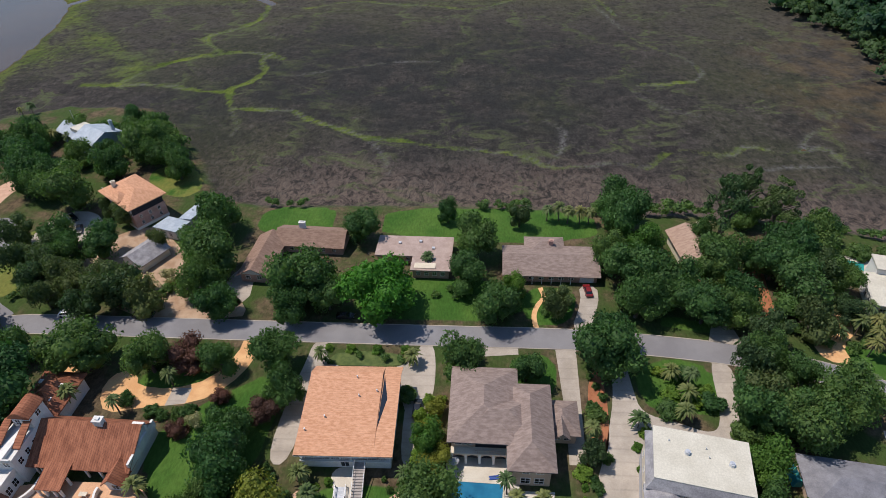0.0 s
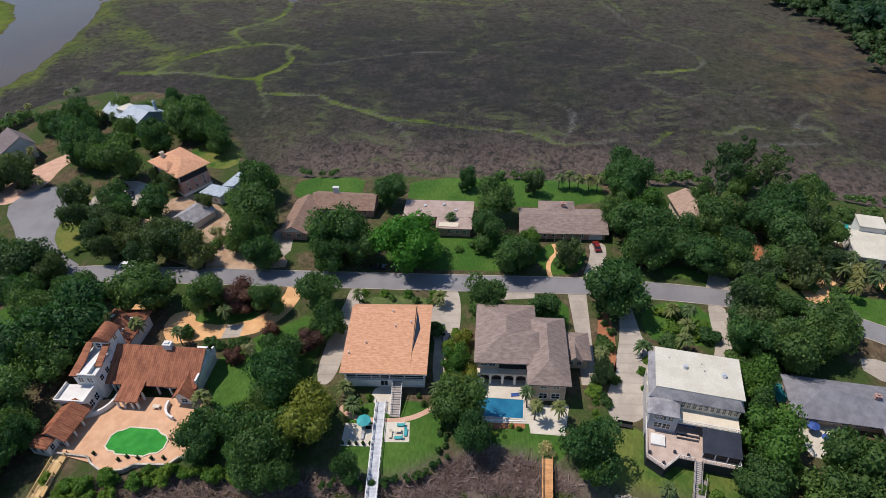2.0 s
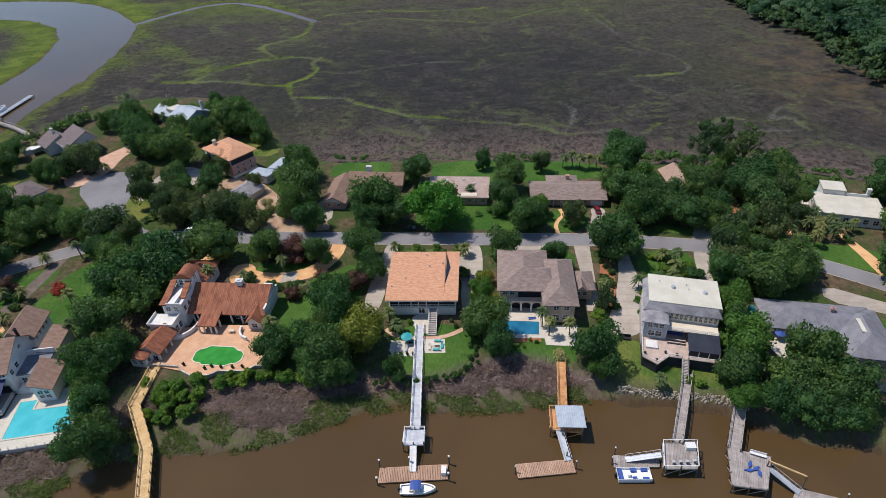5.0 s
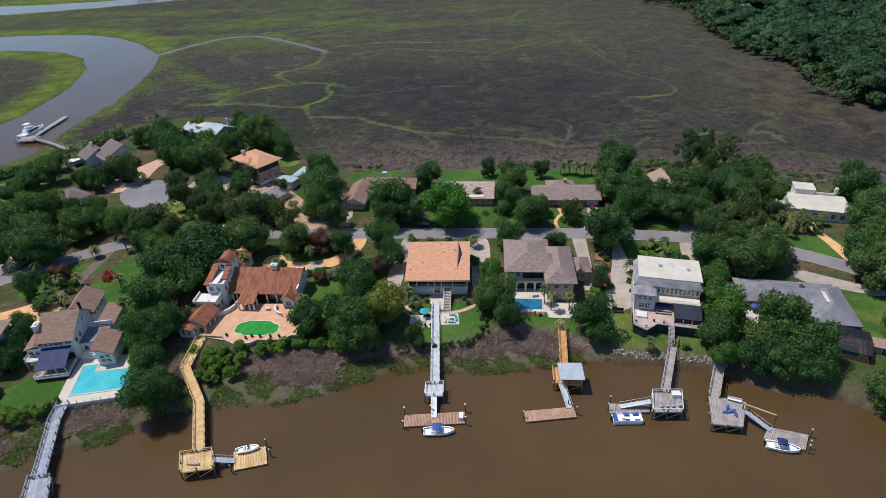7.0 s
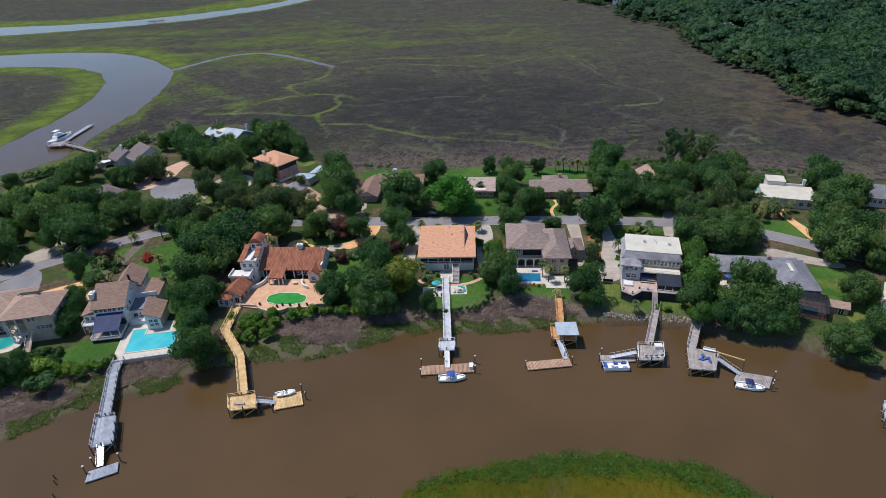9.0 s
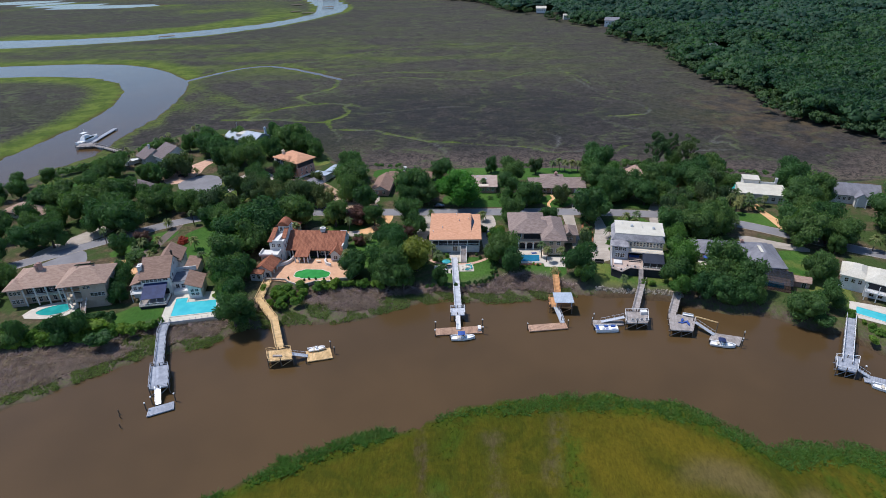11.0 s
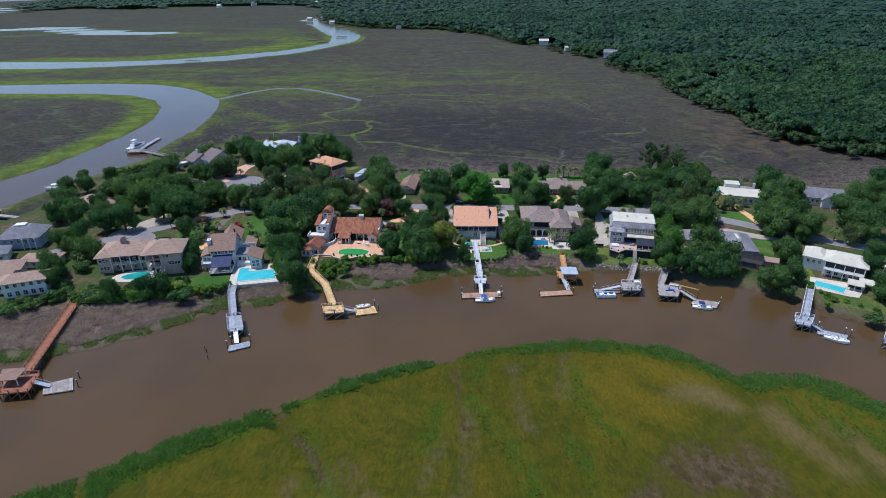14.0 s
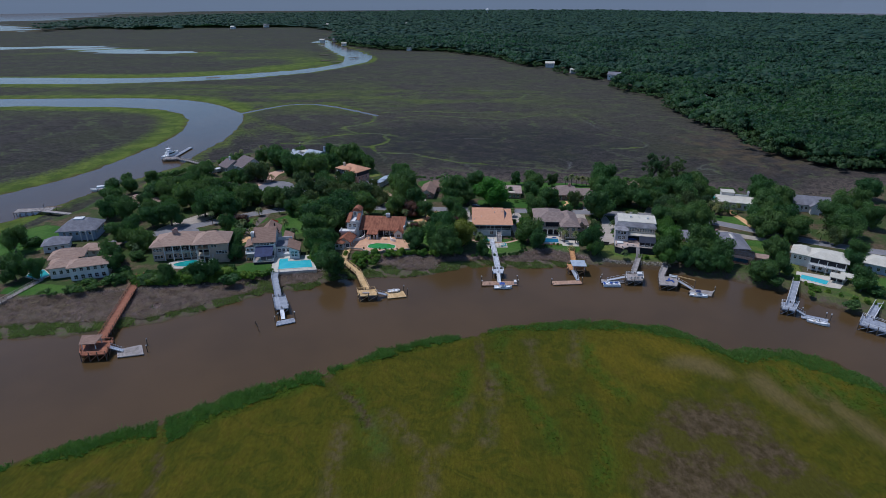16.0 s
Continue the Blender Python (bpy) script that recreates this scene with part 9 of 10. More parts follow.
for i, (x, y) in enumerate(((44.6, 19.0), (46.0, 19.4), (45.2, 20.4), (46.4, 18.4))):
    c = thing("kayak", "small blue plastic boat on the pier", "kayak", x, y, 2.5, 30 * i, group="blue boats on the pier")
    Form().solid([(-1.0, 0, 0.05), (0, -0.35, 0.0), (1.0, 0, 0.05), (0, 0.35, 0.0)], [(-1.1, 0, 0.35), (0, -0.42, 0.3), (1.1, 0, 0.35), (0, 0.42, 0.3)]).made("hull", BLUEC, c)
e = thing("dock_bench", "white bench on the bent pier", "bench", 47.6, 22.6, 2.5, -20)
Form().box(-1.6, 1.6, -0.3, 0.3, 0.4, 0.5).made("seat", WHITE, e)
Form().box(-1.6, 1.6, 0.3, 0.4, 0.0, 1.0).made("backrest", WHITE, e)
# new yellow pier
d = walkway("bent pier of new yellow boards", [(-93.4, 45.6), (-92.9, 32.6), (-84.2, 20.8), (-78.0, 5.6)], 2.5, 2.55, WOODYEL, True, WOODYEL)
platform(d, [(-79.9, -0.2), (-72.9, 1.1), (-74.9, 6.0), (-81.8, 4.6)], 2.55, WOODYEL, True, WOODYEL)
Form().box(-79.0, -76.4, 1.6, 2.2, 2.55, 3.05).made("bench", WOODGREY, d)
gangway(d, (-74.0, 3.4), (-69.6, 4.6), 2.45, 0.7, 1.4)
floating("tan floating dock carrying a skiff", [(-69.0, 2.2), (-62.0, 4.1), (-63.8, 8.8), (-70.8, 7.1)], WOODYEL, [(-61.8, 6.4), (-63.6, 9.2), (-69.4, 1.8)])
# pale pier from the turquoise pool
d = walkway("pale grey pier with a broad head", [(-119.2, 19.6), (-118.0, 14.0), (-111.4, -2.2)], 2.6, 2.5, WOODBLUE, True, WOODBLUE)
platform(d, [(-109.4, -12.4), (-104.7, -10.8), (-108.8, -1.8), (-113.6, -2.4)], 2.5, WOODBLUE, True, WOODBLUE)
gangway(d, (-107.2, -11.6), (-105.4, -16.2), 2.4, 0.7, 1.4)
floating("pale grey floating dock with white capped piles", [(-106.6, -20.6), (-100.6, -17.6), (-101.8, -14.8), (-107.4, -17.6)], WOODBLUE, [(-107.9, -18.0), (-107.4, -15.6), (-101.6, -14.2)], True)
# red-brown pier and the far ones
d = walkway("long red-brown pier with rails", [(-175.2, 14.5), (-162.4, -35.4)], 3.0, 2.55, WOODRED, True, WOODRED)
platform(d, [(-163.4, -45.8), (-155.8, -44.4), (-157.8, -36.0), (-168.2, -37.6)], 2.55, WOODRED, True, WOODRED)
Form().solid([(-167.0, -38.0, 5.2), (-160.2, -37.2, 5.2), (-160.0, -42.4, 4.8), (-165.0, -43.2, 4.8)], [(-167.0, -38.0, 5.38), (-160.2, -37.2, 5.38), (-160.0, -42.4, 4.98), (-165.0, -43.2, 4.98)]).made("shelter_roof", BROWNROOF, d, "flat brown roof over the pier head")
for x, y, zt in ((-166.4, -38.6, 5.2), (-160.8, -37.9, 5.2), (-160.5, -41.8, 4.85), (-164.6, -42.5, 4.85)):
    share("roof_post", POST_ME, d, Matrix.Translation((x, y, 2.5)) @ Matrix.Diagonal((0.2, 0.2, zt - 2.5, 1)))
Form().box(-164.4, -161.4, -39.4, -38.6, 2.55, 3.0).made("bench", WOODRED, d)
gangway(d, (-157.0, -40.0), (-152.8, -39.6), 2.45, 0.7, 1.4)
floating("grey floating dock off the red pier", [(-152.8, -43.2), (-145.2, -41.0), (-148.8, -35.4), (-155.6, -38.8)], WOODGREY, [(-144.9, -39.0), (-147.0, -35.0)])
walkway("grey pier across the brush", [(-213.6, 8.0), (-216.4, -12.0), (-226.0, -40.0)], 1.8, 2.5, WOODGREY, True, WOODGREY)
d = walkway("pale pier below the white house", [(98.0, 23.0), (84.0, 0.0)], 2.6, 2.5, WOODBLUE, True, WHITE)
platform(d, [(80.0, -2.4), (84.4, -4.0), (88.4, 1.8), (82.6, 3.0)], 2.5, WOODBLUE, True, WHITE)
gangway(d, (85.0, -1.6), (88.4, -3.8), 2.4, 0.7, 1.3)
floating("pale floating dock with lamp posts", [(86.4, -5.4), (93.4, -9.0), (95.6, -6.2), (87.6, -2.4)], WOODBLUE, [(88.2, -1.8), (95.0, -5.4), (96.2, -6.4)], True)
d = walkway("pale pier at the far bank", [(119.4, 4.0), (108.0, -9.0)], 2.6, 2.5, WOODBLUE, True, WHITE)
platform(d, [(102.4, -12.4), (109.0, -18.0), (113.0, -12.4), (107.4, -6.0)], 2.5, WOODBLUE, True, WHITE)
d = walkway("grey pier into the creek", [(-252, 86), (-270, 90)], 2.4, 2.45, WOODGREY, False)
platform(d, [(-284, 86), (-266, 91), (-267, 96), (-286, 92) ], 2.45, WOODGREY, False, None)
floating("dark floating dock in the creek", [(-276, 99), (-268, 101.5), (-268.5, 104), (-277, 102)], PILE, [(-277, 100)])
d = walkway("short grey creek pier", [(-252, 128), (-263, 130)], 2.6, 2.45, WOODGREY, False)
d = walkway("long creek pier to the yacht berth", [(-222, 190), (-240, 201), (-252, 207)], 2.4, 1.6, WOODGREY, True)
platform(d, [(-260, 203), (-251, 204), (-251, 211), (-261, 210)], 1.6, WOODGREY, True, WOODGREY)
walkway("pale floating berth beside the yacht", [(-256.5, 211), (-257.5, 244)], 3.0, 0.9, WOODBLUE, False)
for x, y in ((-114.9, -19.1), (-111.9, -24.1), (-113.8, -20.6)):
    e = thing("mooring_post", "old dark mooring post standing in the river", "post", x, y, 0)
    share("post", PILE_ME, e, pose(0, 0, 0, 6, 4) @ Matrix.Diagonal((1, 1, 1.5, 1)))

# ---- boats ----


def hull_form(L, B, H, flare=0.15):
    """A pointed planing hull, bow towards +x, open deck inside."""
    f = Form()
    st = [(-0.5, 0.86), (-0.3, 0.98), (0.0, 1.0), (0.2, 0.9), (0.36, 0.62), (0.46, 0.28), (0.5, 0.02)]
    rows = []
    for s, b in st:
        sheer = H * (1 + 0.35 * max(0, s) * 2)
        hb = b * B / 2
        rows.append([(s * L, -hb, sheer), (s * L, -hb * (1 - flare), 0.12), (s * L, 0, -0.25 + 0.3 * max(0, s)), (s * L, hb * (1 - flare), 0.12), (s * L, hb, sheer)])
    n = 5
    for r in rows:
        f.v.extend(r)
    for i in range(len(rows) - 1):
        for j in range(n - 1):
            f.f.append((i * n + j, i * n + j + 1, (i + 1) * n + j + 1, (i + 1) * n + j))
    f.f.append((0, 1, 2, 3, 4))
    k = len(f.v)
    for s, b in st:
        sheer = H * (1 + 0.35 * max(0, s) * 2)
        hb = max(0.0, b * B / 2 - 0.22)
        f.v.extend([(s * L * 0.96, -hb, sheer), (s * L * 0.96, hb, sheer)])
    for i in range(len(rows) - 1):
        f.f.append((i * n, (i + 1) * n, k + 2 * (i + 1), k + 2 * i))
        f.f.append((i * n + 4, k + 2 * i + 1, k + 2 * (i + 1) + 1, (i + 1) * n + 4))
    f.f.append((0, k, k + 1, 4))
    return f, st


def motorboat(label, x, y, turn, L=6.8, B=2.4, H=0.85, canopy=None, dark=None):
    ob = thing("motorboat", label, "boat", x, y, 0.05, turn)
    f, st = hull_form(L, B, H)
    f.made("hull", dark or GEL, ob)
    g = Form()
    ring = [(s * L * 0.95, -(max(0.02, b * B / 2 - 0.2))) for s, b in st] + [(s * L * 0.95, max(0.02, b * B / 2 - 0.2)) for s, b in st[::-1]]
    g.slab(ring, H * 0.45, H * 0.55).made("deck", GEL, ob)
    Form().slab([(0.12 * L, -0.7 * B / 2), (0.4 * L, -0.2 * B / 2), (0.4 * L, 0.2 * B / 2), (0.12 * L, 0.7 * B / 2)], H * 0.55, H * 1.02).made("foredeck", GEL, ob)
    Form().solid([(-0.05 * L, -0.45, H * 0.5), (0.08 * L, -0.45, H * 0.5), (0.08 * L, 0.45, H * 0.5), (-0.05 * L, 0.45, H * 0.5)], [(-0.05 * L, -0.4, H + 0.5), (0.03 * L, -0.4, H + 0.5), (0.03 * L, 0.4, H + 0.5), (-0.05 * L, 0.4, H + 0.5)]).made("console", GEL, ob)
    Form().solid([(0.03 * L, -0.42, H + 0.45), (0.06 * L, -0.42, H + 0.3), (0.06 * L, 0.42, H + 0.3), (0.03 * L, 0.42, H + 0.45)], [(0.0, -0.4, H + 0.95), (0.01 * L, -0.4, H + 0.95), (0.01 * L, 0.4, H + 0.95), (0.0, 0.4, H + 0.95)]).made("windshield", GLASS, ob)
    Form().box(-0.24 * L, -0.14 * L, -0.6, 0.6, H * 0.5, H + 0.05).made("seat", CREAM, ob)
    m = Form().box(-0.56 * L, -0.5 * L, -0.22, 0.22, H * 0.7, H + 0.45).box(-0.545 * L, -0.515 * L, -0.08, 0.08, -0.3, H * 0.7)
    m.made("outboard_motor", RUBBER if canopy else PALEMETAL, ob)
    if canopy:
        c = Form()
        pr = [(-0.2 * L, H + 1.2), (-0.1 * L, H + 1.35), (0.02 * L, H + 1.35), (0.1 * L, H + 1.15)]
        for (a, za), (b, zb) in zip(pr[:-1], pr[1:]):
            c.solid([(a, -B * 0.42, za), (b, -B * 0.42, zb), (b, B * 0.42, zb), (a, B * 0.42, za)], [(a, -B * 0.42, za + 0.06), (b, -B * 0.42, zb + 0.06), (b, B * 0.42, zb + 0.06), (a, B * 0.42, za + 0.06)])
        c.made("canopy", canopy, ob)
        for px, py in ((-0.18 * L, -0.9), (-0.18 * L, 0.9), (0.08 * L, -0.9), (0.08 * L, 0.9)):
            share("canopy_pole", POST_ME, ob, Matrix.Translation((px, py, H * 0.6)) @ Matrix.Diagonal((0.05, 0.05, 0.95, 1)))
    return ob


motorboat("white motorboat with a blue canopy at the dock", -23.3, 14.0, 4, 7.4, 2.5, 0.85, BLUEC)
motorboat("white motorboat with a dark canopy at the dock", 54.4, 10.8, -14, 7.0, 2.5, 0.85, NAVY)
motorboat("white motorboat with a navy hull beside the dock", 90.6, -8.8, -34, 7.2, 2.5, 0.9, None, None)
motorboat("small white skiff on the yellow dock", -67.4, 7.6, 15, 5.0, 1.8, 0.6).location.z = 0.75
e = thing("pontoon_boat", "white pontoon boat with blue seats", "boat", 21.6, 18.5, 0.1, 2)
for y in (-1.1, 1.1):
    Form().tube((-3.4, y, 0.15), (2.9, y, 0.15), 0.32, 0.32, 10).tube((2.9, y, 0.15), (3.7, y, 0.35), 0.32, 0.05, 10).made("pontoon", PALEMETAL, e)
Form().box(-3.5, 3.4, -1.4, 1.4, 0.5, 0.62).made("deck", GEL, e)
for b in ((-3.5, 3.4, -1.4, -1.34), (-3.5, 3.4, 1.34, 1.4), (-3.5, -3.44, -1.3, 1.3), (3.34, 3.4, -1.3, 1.3)):
    Form().box(*b, 0.62, 1.25).made("side_panel", GEL, e)
for b in ((-3.2, -2.4, -1.2, 1.2), (1.6, 2.9, -1.25, -0.7), (1.6, 2.9, 0.7, 1.25), (-0.6, 0.6, 0.6, 1.25), (-0.4, 0.4, -1.2, -0.6)):
    Form().box(*b, 0.62, 1.1).made("seat", BLUEC, e)
Form().box(-1.4, -0.8, -0.6, 0.2, 0.62, 1.5).made("console", GEL, e)
Form().box(-4.0, -3.55, -0.25, 0.25, 0.3, 1.2).made("outboard_motor", RUBBER, e)
e = thing("yacht", "white flybridge yacht in the creek", "boat", -261, 218, 0.1, 80)
hull_form(17, 4.8, 1.9)[0].made("hull", GEL, e)
Form().box(-7.5, 6, -1.9, 1.9, 1.4, 1.7).made("deck", GEL, e)
Form().solid([(-4.5, -1.8, 1.7), (4.5, -1.6, 1.7), (4.5, 1.6, 1.7), (-4.5, 1.8, 1.7)], [(-4.0, -1.6, 3.6), (2.0, -1.4, 3.6), (2.0, 1.4, 3.6), (-4.0, 1.6, 3.6)]).made("cabin", GEL, e)
Form().solid([(-3.6, -1.85, 2.3), (4.2, -1.62, 2.3), (4.2, 1.62, 2.3), (-3.6, 1.85, 2.3)], [(-3.4, -1.78, 3.0), (3.2, -1.58, 3.0), (3.2, 1.58, 3.0), (-3.4, 1.78, 3.0)]).made("cabin_window", GLASS, e)
Form().box(-3.0, 0.8, -1.3, 1.3, 3.6, 4.5).made("flybridge", GEL, e)
Form().beam((-2, -1, 4.5), (-2, -1, 6.2), 0.1, 0.1).beam((-2, 1, 4.5), (-2, 1, 6.2), 0.1, 0.1).box(-3.2, 0.2, -1.4, 1.4, 6.2, 6.3).beam((-1, 0, 6.3), (-1, 0, 9), 0.08, 0.08).made("radar_arch", GEL, e)
e = motorboat("white cabin boat at the creek pier", -263, 134, 20, 12, 3.6, 1.5)
Form().box(-3, 2, -1.2, 1.2, 0.8, 3.0).made("cabin", GEL, e)

# ---- cars ----


def car(label, x, y, turn, paint, tall=1.45, L=4.7, W=1.8):
    ob = thing("car", label, "car", x, y, GZ + 0.08, turn)
    prof = [(-0.5, 0.3), (-0.5, 0.78), (-0.46, 0.92), (-0.3, 0.95), (0.2, 0.93), (0.44, 0.82), (0.5, 0.68), (0.5, 0.3)]
    Form().solid([(s * L, -W / 2, z) for s, z in prof], [(s * L, W / 2, z) for s, z in prof]).made("body", paint, ob)
    low = [(-0.4 * L, -W / 2 + 0.06), (0.24 * L, -W / 2 + 0.06), (0.24 * L, W / 2 - 0.06), (-0.4 * L, W / 2 - 0.06)]
    top = [(-0.28 * L, -W / 2 + 0.25), (0.08 * L, -W / 2 + 0.25), (0.08 * L, W / 2 - 0.25), (-0.28 * L, W / 2 - 0.25)]
    Form().solid([(a, b, 0.93) for a, b in low], [(a, b, tall - 0.04) for a, b in top]).made("cabin_glass", GLASS, ob)
    Form().slab(top, tall - 0.04, tall).made("car_roof", paint, ob)
    for sx in (-0.31, 0.3):
        for sy in (-1, 1):
            Form().tube((sx * L, sy * (W / 2 - 0.2), 0.32), (sx * L, sy * (W / 2 + 0.01), 0.32), 0.33, 0.33, 14).made("wheel", RUBBER, ob)
    for sy in (-0.32, 0.32):
        Form().box(L * 0.5 - 0.02, L * 0.5 + 0.02, sy * W - 0.16, sy * W + 0.16, 0.6, 0.72).made("headlight", WHITE, ob)
    return ob


car("dark red car parked on the driveway", 29.6, 119.5, 95, CARRED)
car("black car parked on the looping drive", -132.2, 150.7, -40, CARBLACK)
car("black car parked on the looping drive", -126.8, 144.6, -65, CARBLACK)
car("black car on the brick forecourt", -169.6, 149.0, -15, CARBLACK)
car("black pickup parked by the street", -88.6, 107.6, 3, CARBLACK, 1.8, 5.6, 2.0)
car("white car parked by the street", -109.5, 107.4, 5, CARWHITE)
car("grey car under the trees", -34.5, 108.4, 0, CARBLACK)
car("grey car in the driveway shade", -13.2, 80.5, 88, CARBLACK)
car("dark car behind the orange-roofed house", -26.6, 90.6, 4, CARBLACK)

# ---- garden furniture ----


def umbrella(x, y, z, cloth, label, r=1.6):
    ob = thing("parasol", label, "parasol", x, y, z)
    Form().tube((0, 0, 0), (0, 0, 2.7), 0.04, 0.04).made("pole", PALEMETAL, ob)
    f = Form()
    pts = [(r * math.cos(i * math.pi / 4), r * math.sin(i * math.pi / 4), 2.1) for i in range(8)]
    for i in range(8):
        a, b = pts[i], pts[(i + 1) % 8]
        f.face(a, b, (0, 0, 2.75))
        f.face((a[0], a[1], 1.92), (b[0], b[1], 1.92), b, a)
    f.made("canopy", cloth, ob)
    Form().tube((0, 0, 0), (0, 0, 0.12), 0.35, 0.3, 12).made("base", CONCRETE, ob)


def lounger(x, y, z, turn, cloth, label, frame_mat=PALEMETAL):
    ob = thing("sun_lounger", label, "lounger", x, y, z, turn, group="loungers by the water")
    Form().box(-0.9, 0.35, -0.32, 0.32, 0.3, 0.42).made("mattress", cloth, ob)
    Form().solid([(0.35, -0.32, 0.32), (0.45, -0.32, 0.3), (0.45, 0.32, 0.3), (0.35, 0.32, 0.32)], [(0.9, -0.32, 0.85), (1.0, -0.32, 0.8), (1.0, 0.32, 0.8), (0.9, 0.32, 0.85)]).made("backrest", cloth, ob)
    for lx in (-0.8, 0.5):
        for ly in (-0.28, 0.28):
            share("leg", POST_ME, ob, Matrix.Translation((lx, ly, 0)) @ Matrix.Diagonal((0.05, 0.05, 0.31, 1)))


def table(x, y, z, w, d, top, label):
    ob = thing("garden_table", label, "table", x, y, z)
    Form().box(-w / 2, w / 2, -d / 2, d / 2, 0.7, 0.76).made("tabletop", top, ob)
    for lx in (-1, 1):
        for ly in (-1, 1):
            share("leg", POST_ME, ob, Matrix.Translation((lx * (w / 2 - 0.08), ly * (d / 2 - 0.08), 0)) @ Matrix.Diagonal((0.07, 0.07, 0.7, 1)))


def planter(x, y, z, label="round dark flower pot"):
    ob = thing("flower_pot", label, "plant pot", x, y, z)
    Form().tube((0, 0, 0), (0, 0, 0.5), 0.25, 0.36, 10).made("pot", RUBBER, ob)
    share("plant", SHRUBS[0], ob, Matrix.Translation((0, 0, 0.65)) @ Matrix.Diagonal((0.4, 0.4, 0.4, 1)))


TZ = GZ + 0.06
umbrella(-29.6, 55.0, TZ, TEALC, "turquoise parasol on the terrace")
table(-28.6, 54.2, TZ, 1.2, 0.8, GLASS, "dark patio table under the parasol")
for x, y, t in ((-32.0, 52.4, 90), (-29.6, 52.4, 90)):
    lounger(x, y, TZ, t, GREYSIDE, "grey lounger on the pale terrace")
for x, y, t in ((-21.6, 55.4, 0), (-20.4, 53.6, 90), (-21.8, 52.2, 0)):
    lounger(x, y, TZ, t, TEALC, "teal cushioned lounger on the pale terrace")
table(-22.0, 53.8, TZ, 1.3, 0.9, CREAM, "pale low patio table")
lounger(-23.6, 53.0, TZ, 90, CREAM, "cream lounger on the pale terrace")
for i in range(5):
    planter(-33.6 + 1.5 * i, 50.4, TZ)
for x, y in ((6.2, 66.0), (7.6, 65.4)):
    lounger(x, y, GZ + 0.1, 60, GREYSIDE, "brown lounger on the pool terrace")
e = thing("pool_raft", "blue inflatable raft by the pool", "raft", 3.6, 64.6, GZ + 0.1, 8)
Form().tube((-1.0, -0.3, 0.12), (1.0, -0.3, 0.12), 0.14, 0.14).tube((-1.0, 0.3, 0.12), (1.0, 0.3, 0.12), 0.14, 0.14).box(-0.9, 0.9, -0.3, 0.3, 0.06, 0.14).made("raft", BLUEC, e)
umbrella(-4.6, 67.0, GZ + 0.1, GREYSIDE, "closed grey parasol on the pool terrace", 1.2)
table(-77.8, 57.6, GZ + 0.5, 1.6, 0.9, CREAM, "cream garden table on the terrace")
for i, (x, y) in enumerate(((-80, 44.2), (-78.5, 45.0), (-76, 44.8), (-73, 44.8), (-70.5, 45.0), (-86, 45.4))):
    planter(x, y, GZ + 0.5)
umbrella(65.5, 57.5, GZ + 0.06, BLUEC, "blue parasol on the side patio", 1.3)
umbrella(67.0, 54.6, GZ + 0.06, BLUEC, "blue parasol on the side patio", 1.0)
e = thing("blue_tarpaulin", "turquoise sheet beside the grey house", "tarpaulin", 62.8, 67.0, GZ + 0.05)
Form().solid([(-1.2, -2.2, 0), (0.8, -2.2, 0), (0.8, 2.2, 0), (-1.2, 2.2, 0)], [(-0.6, -2.0, 1.6), (0.3, -2.0, 1.7), (0.4, 2.0, 1.5), (-0.7, 2.0, 1.6)]).made("tarpaulin", TEALC, e)
e = thing("garden_bench_swing", "dark metal planter frame beside the drive", "bench", 26.8, 57.2, GZ, -10)
Form().box(-1.6, 1.6, -0.5, 0.5, 0.4, 0.5).box(-1.6, 1.6, 0.4, 0.5, 0.5, 1.3).made("seat", RUBBER, e)
for x in (-1.5, 1.5):
    share("leg", POST_ME, e, Matrix.Translation((x, 0, 0)) @ Matrix.Diagonal((0.1, 0.8, 0.42, 1)))
# broken stone at the waterline
rr = random.Random(4)


def riprap(bank_line, count, label, wide=0.9):
    f = Form()
    for i in range(count):
        s = i / count * (len(bank_line) - 1)
        (x0, y0), (x1, y1) = bank_line[int(s)], bank_line[int(s) + 1]
        x = x0 + (x1 - x0) * (s % 1) + rr.uniform(-0.4, 0.4)
        y = y0 + (y1 - y0) * (s % 1) + rr.uniform(-wide, wide)
        r = rr.uniform(0.15, 0.38)
        z0 = float(ground_at(np.array([x]), np.array([y]))[0]) + rr.uniform(0.0, 0.3)
        ring = [(x + r * math.cos(a + rr.uniform(-0.2, 0.2)), y + r * math.sin(a)) for a in (0, 1.1, 2.2, 3.3, 4.3, 5.3)]
        f.solid([(a, b, z0 - r) for a, b in ring], [(x + (a - x) * 0.6, y + (b - y) * 0.6, z0 + r * 0.7) for a, b in ring])
    tagged(f.made("riprap", RUBBLE), label, "rocks", kind="stuff")


riprap([(22.5, 41.2), (28, 40.2), (34, 39.4), (39, 39.2), (45, 38.2), (51, 36.0)], 330, "pale broken stones along the water")
riprap([(-115, 17.4), (-109, 18.6), (-103, 20.4)], 150, "tan broken stones below the white pool deck", 1.5)

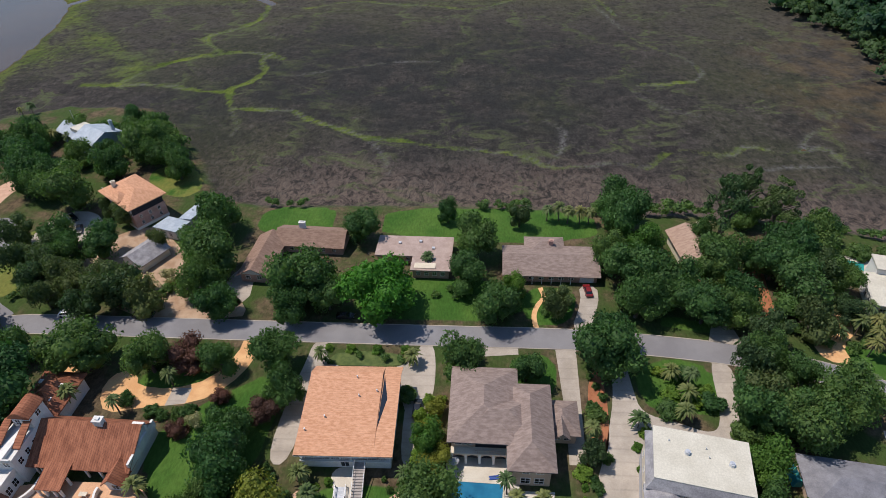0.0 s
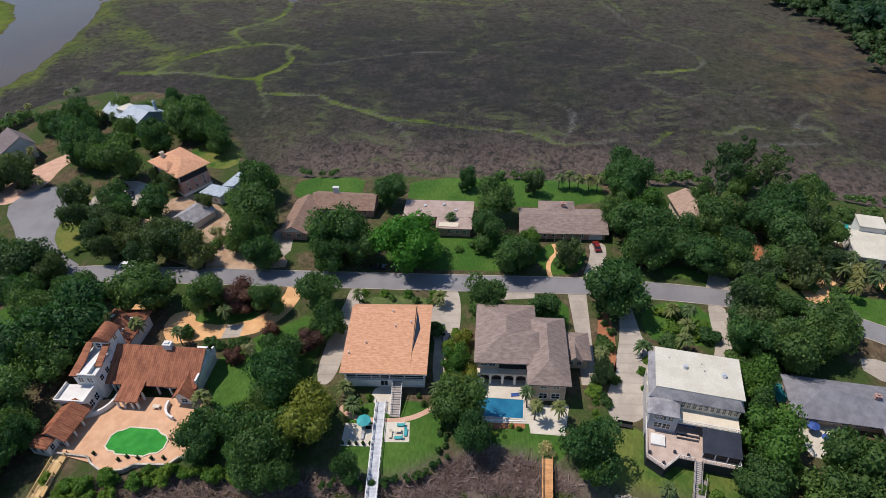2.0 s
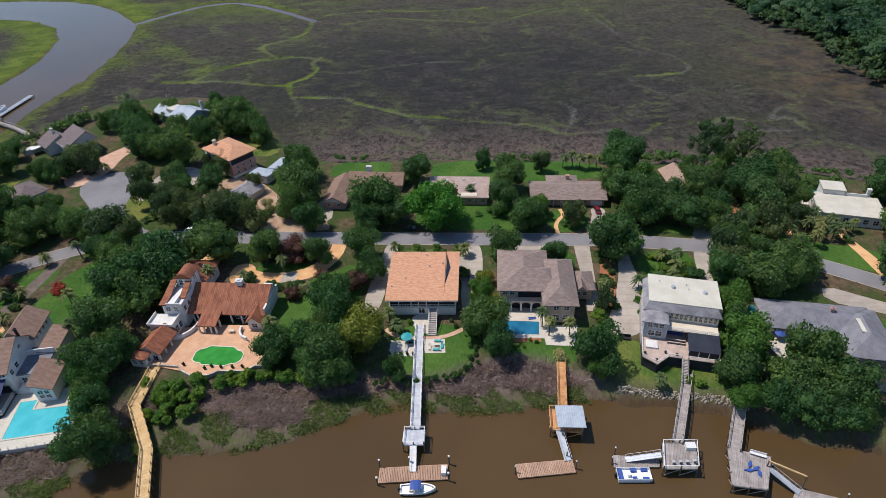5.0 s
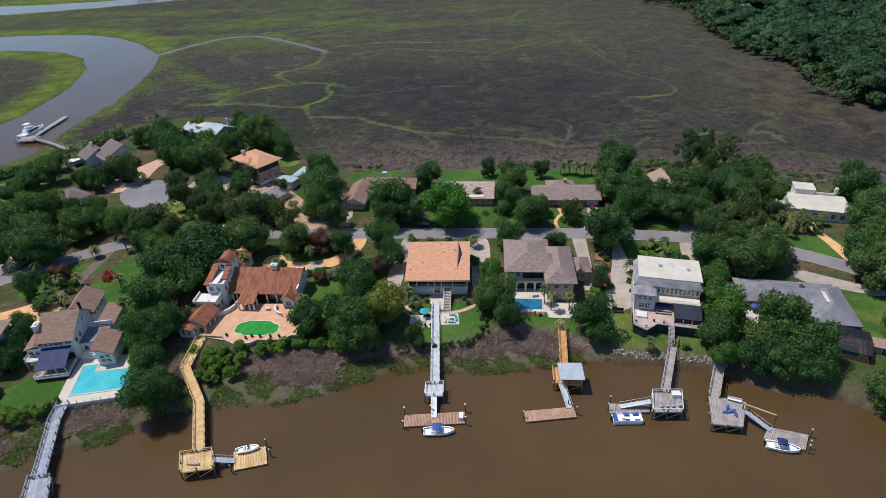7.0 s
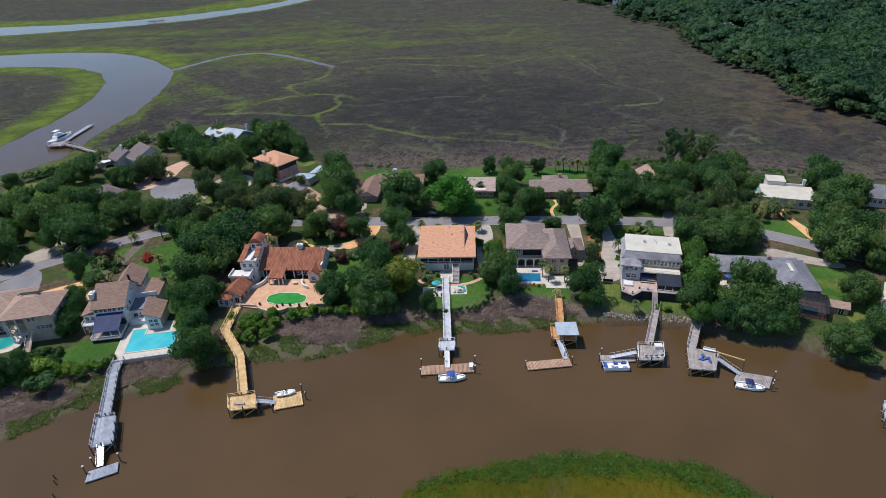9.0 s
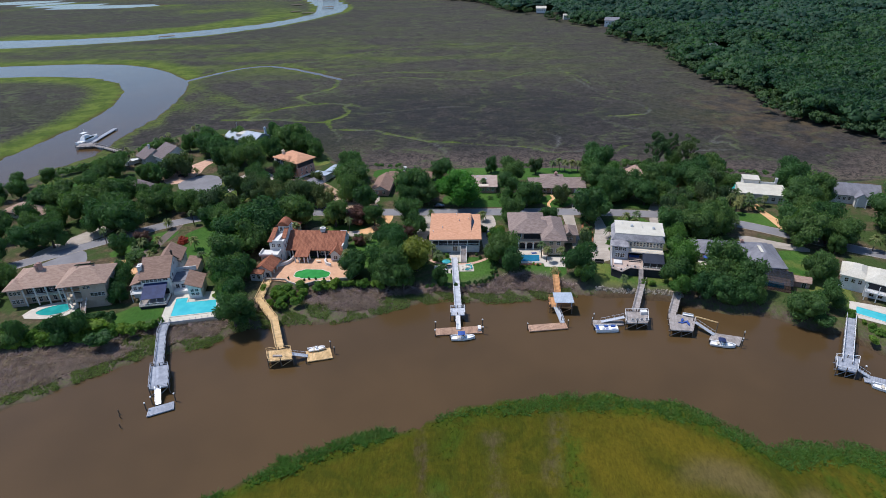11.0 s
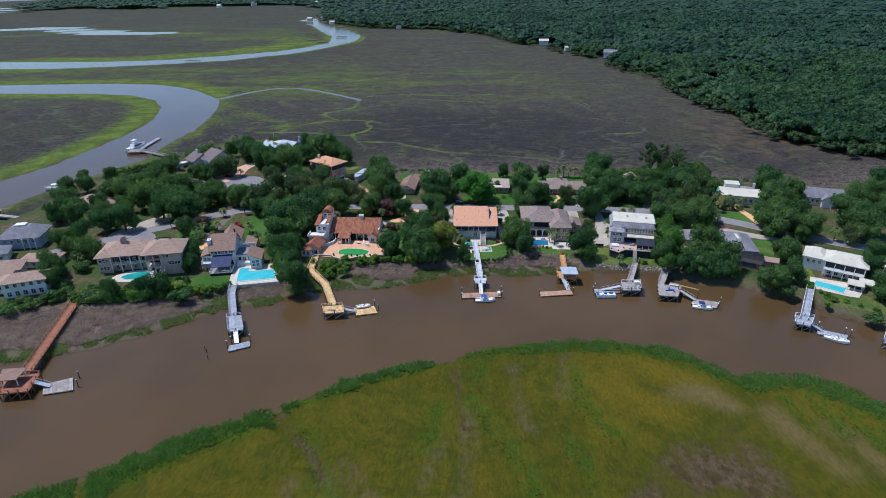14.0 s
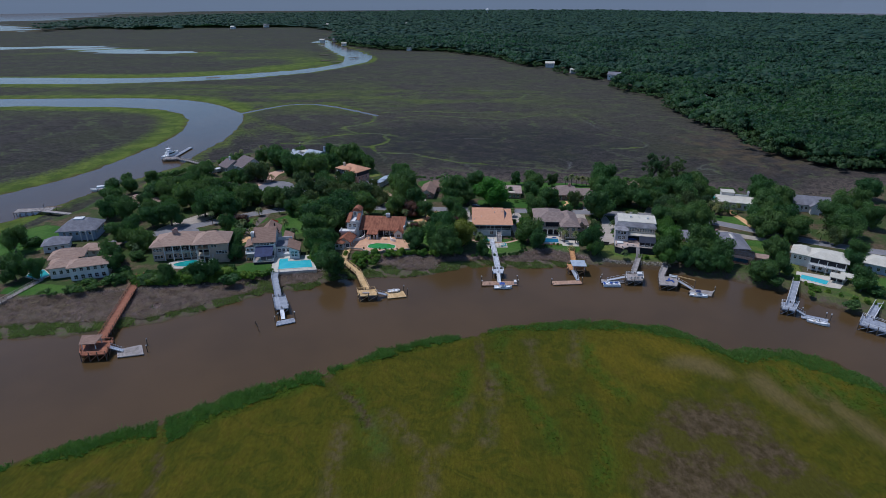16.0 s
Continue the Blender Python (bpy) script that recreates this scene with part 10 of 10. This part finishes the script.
# ---- far buildings ----
for i, (x, y, w) in enumerate(FAR_HOUSES + [(-417, 2130, 30), (-513, 2130, 30), (-588, 2120, 30), (-801, 2080, 28), (-880, 1960, 24), (-416, 1343, 18), (-390, 1370, 16), (-340, 1240, 16), (-300, 2230, 28)]):
    h = House("distant pale house at the wood's edge", x, y, -20 + 13 * (i % 5), 1.0)
    s = w / 24
    h.wing(-8 * s, 8 * s, -5 * s, 5 * s, 0, 4 * s + 3.4, STUCCO).gable(-8.3 * s, 8.3 * s, -5.4 * s, 5.4 * s, 4 * s + 3.4, 3.0 * s, WHITEROOF if i % 3 else GREYROOF, STUCCO, 0.5, "x").windows("s", -5 * s, -7 * s, 7 * s, 3 * s + 1.6, 4, 1.4 * s, 2.0 * s)
e = thing("water_tower", "white spheroid water tower above the woods", "water tower", 39, 3450, 1)
Form().tube((0, 0, 0), (0, 0, 26), 3.4, 2.6, 14).made("stem", WHITE, e)
f = Form()
prof = [(2.6, 24), (8, 27), (10.5, 31), (10.5, 33), (8, 37), (3, 39.4), (0.3, 40)]
for (r0, z0), (r1, z1) in zip(prof[:-1], prof[1:]):
    f.tube((0, 0, z0), (0, 0, z1), r0, r1, 18)
f.made("tank", WHITE, e)
for x, y in ((-295, 905), (-270, 880), (-255, 965), (-322, 1010), (-400, 655)):
    d = walkway("distant dark dock in the river", [(x, y), (x - 18, y - 6)], 7, 2.0, PILE, False, pile_step=6)

# ---- upright glowing backdrop for hazy far water at the edge of sight ----
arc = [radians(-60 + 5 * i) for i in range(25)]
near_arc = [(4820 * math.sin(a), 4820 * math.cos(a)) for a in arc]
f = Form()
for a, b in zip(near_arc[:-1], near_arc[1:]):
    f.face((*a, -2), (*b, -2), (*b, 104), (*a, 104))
tagged(f.made("backdrop", HAZE), "pale glowing backdrop for hazy open water at the horizon", "backdrop", kind="structure")

# open pale-flowered shrub at the head of the orange pier
plant("9.4,50.8,1.7 10.6,49.4,1.2", "flowering_shrub", [crown_mesh("crown", FLOWER, 93, lobes=9, leaves=420, leaf=0.09, gaps=1.0)], 1.1, 0.5, "open shrub of pale yellow blossom at the pier head", "shrub", z=GZ - 0.1, share_h=1.0)
paved("mulch_bed", [(-5.6, 55.4), (-5.6, 57.2), (5.4, 57.2), (5.4, 55.8)], MULCH, "rust-red mulch strip below the pool wall", "planting bed", GZ + 0.04, cut=0)
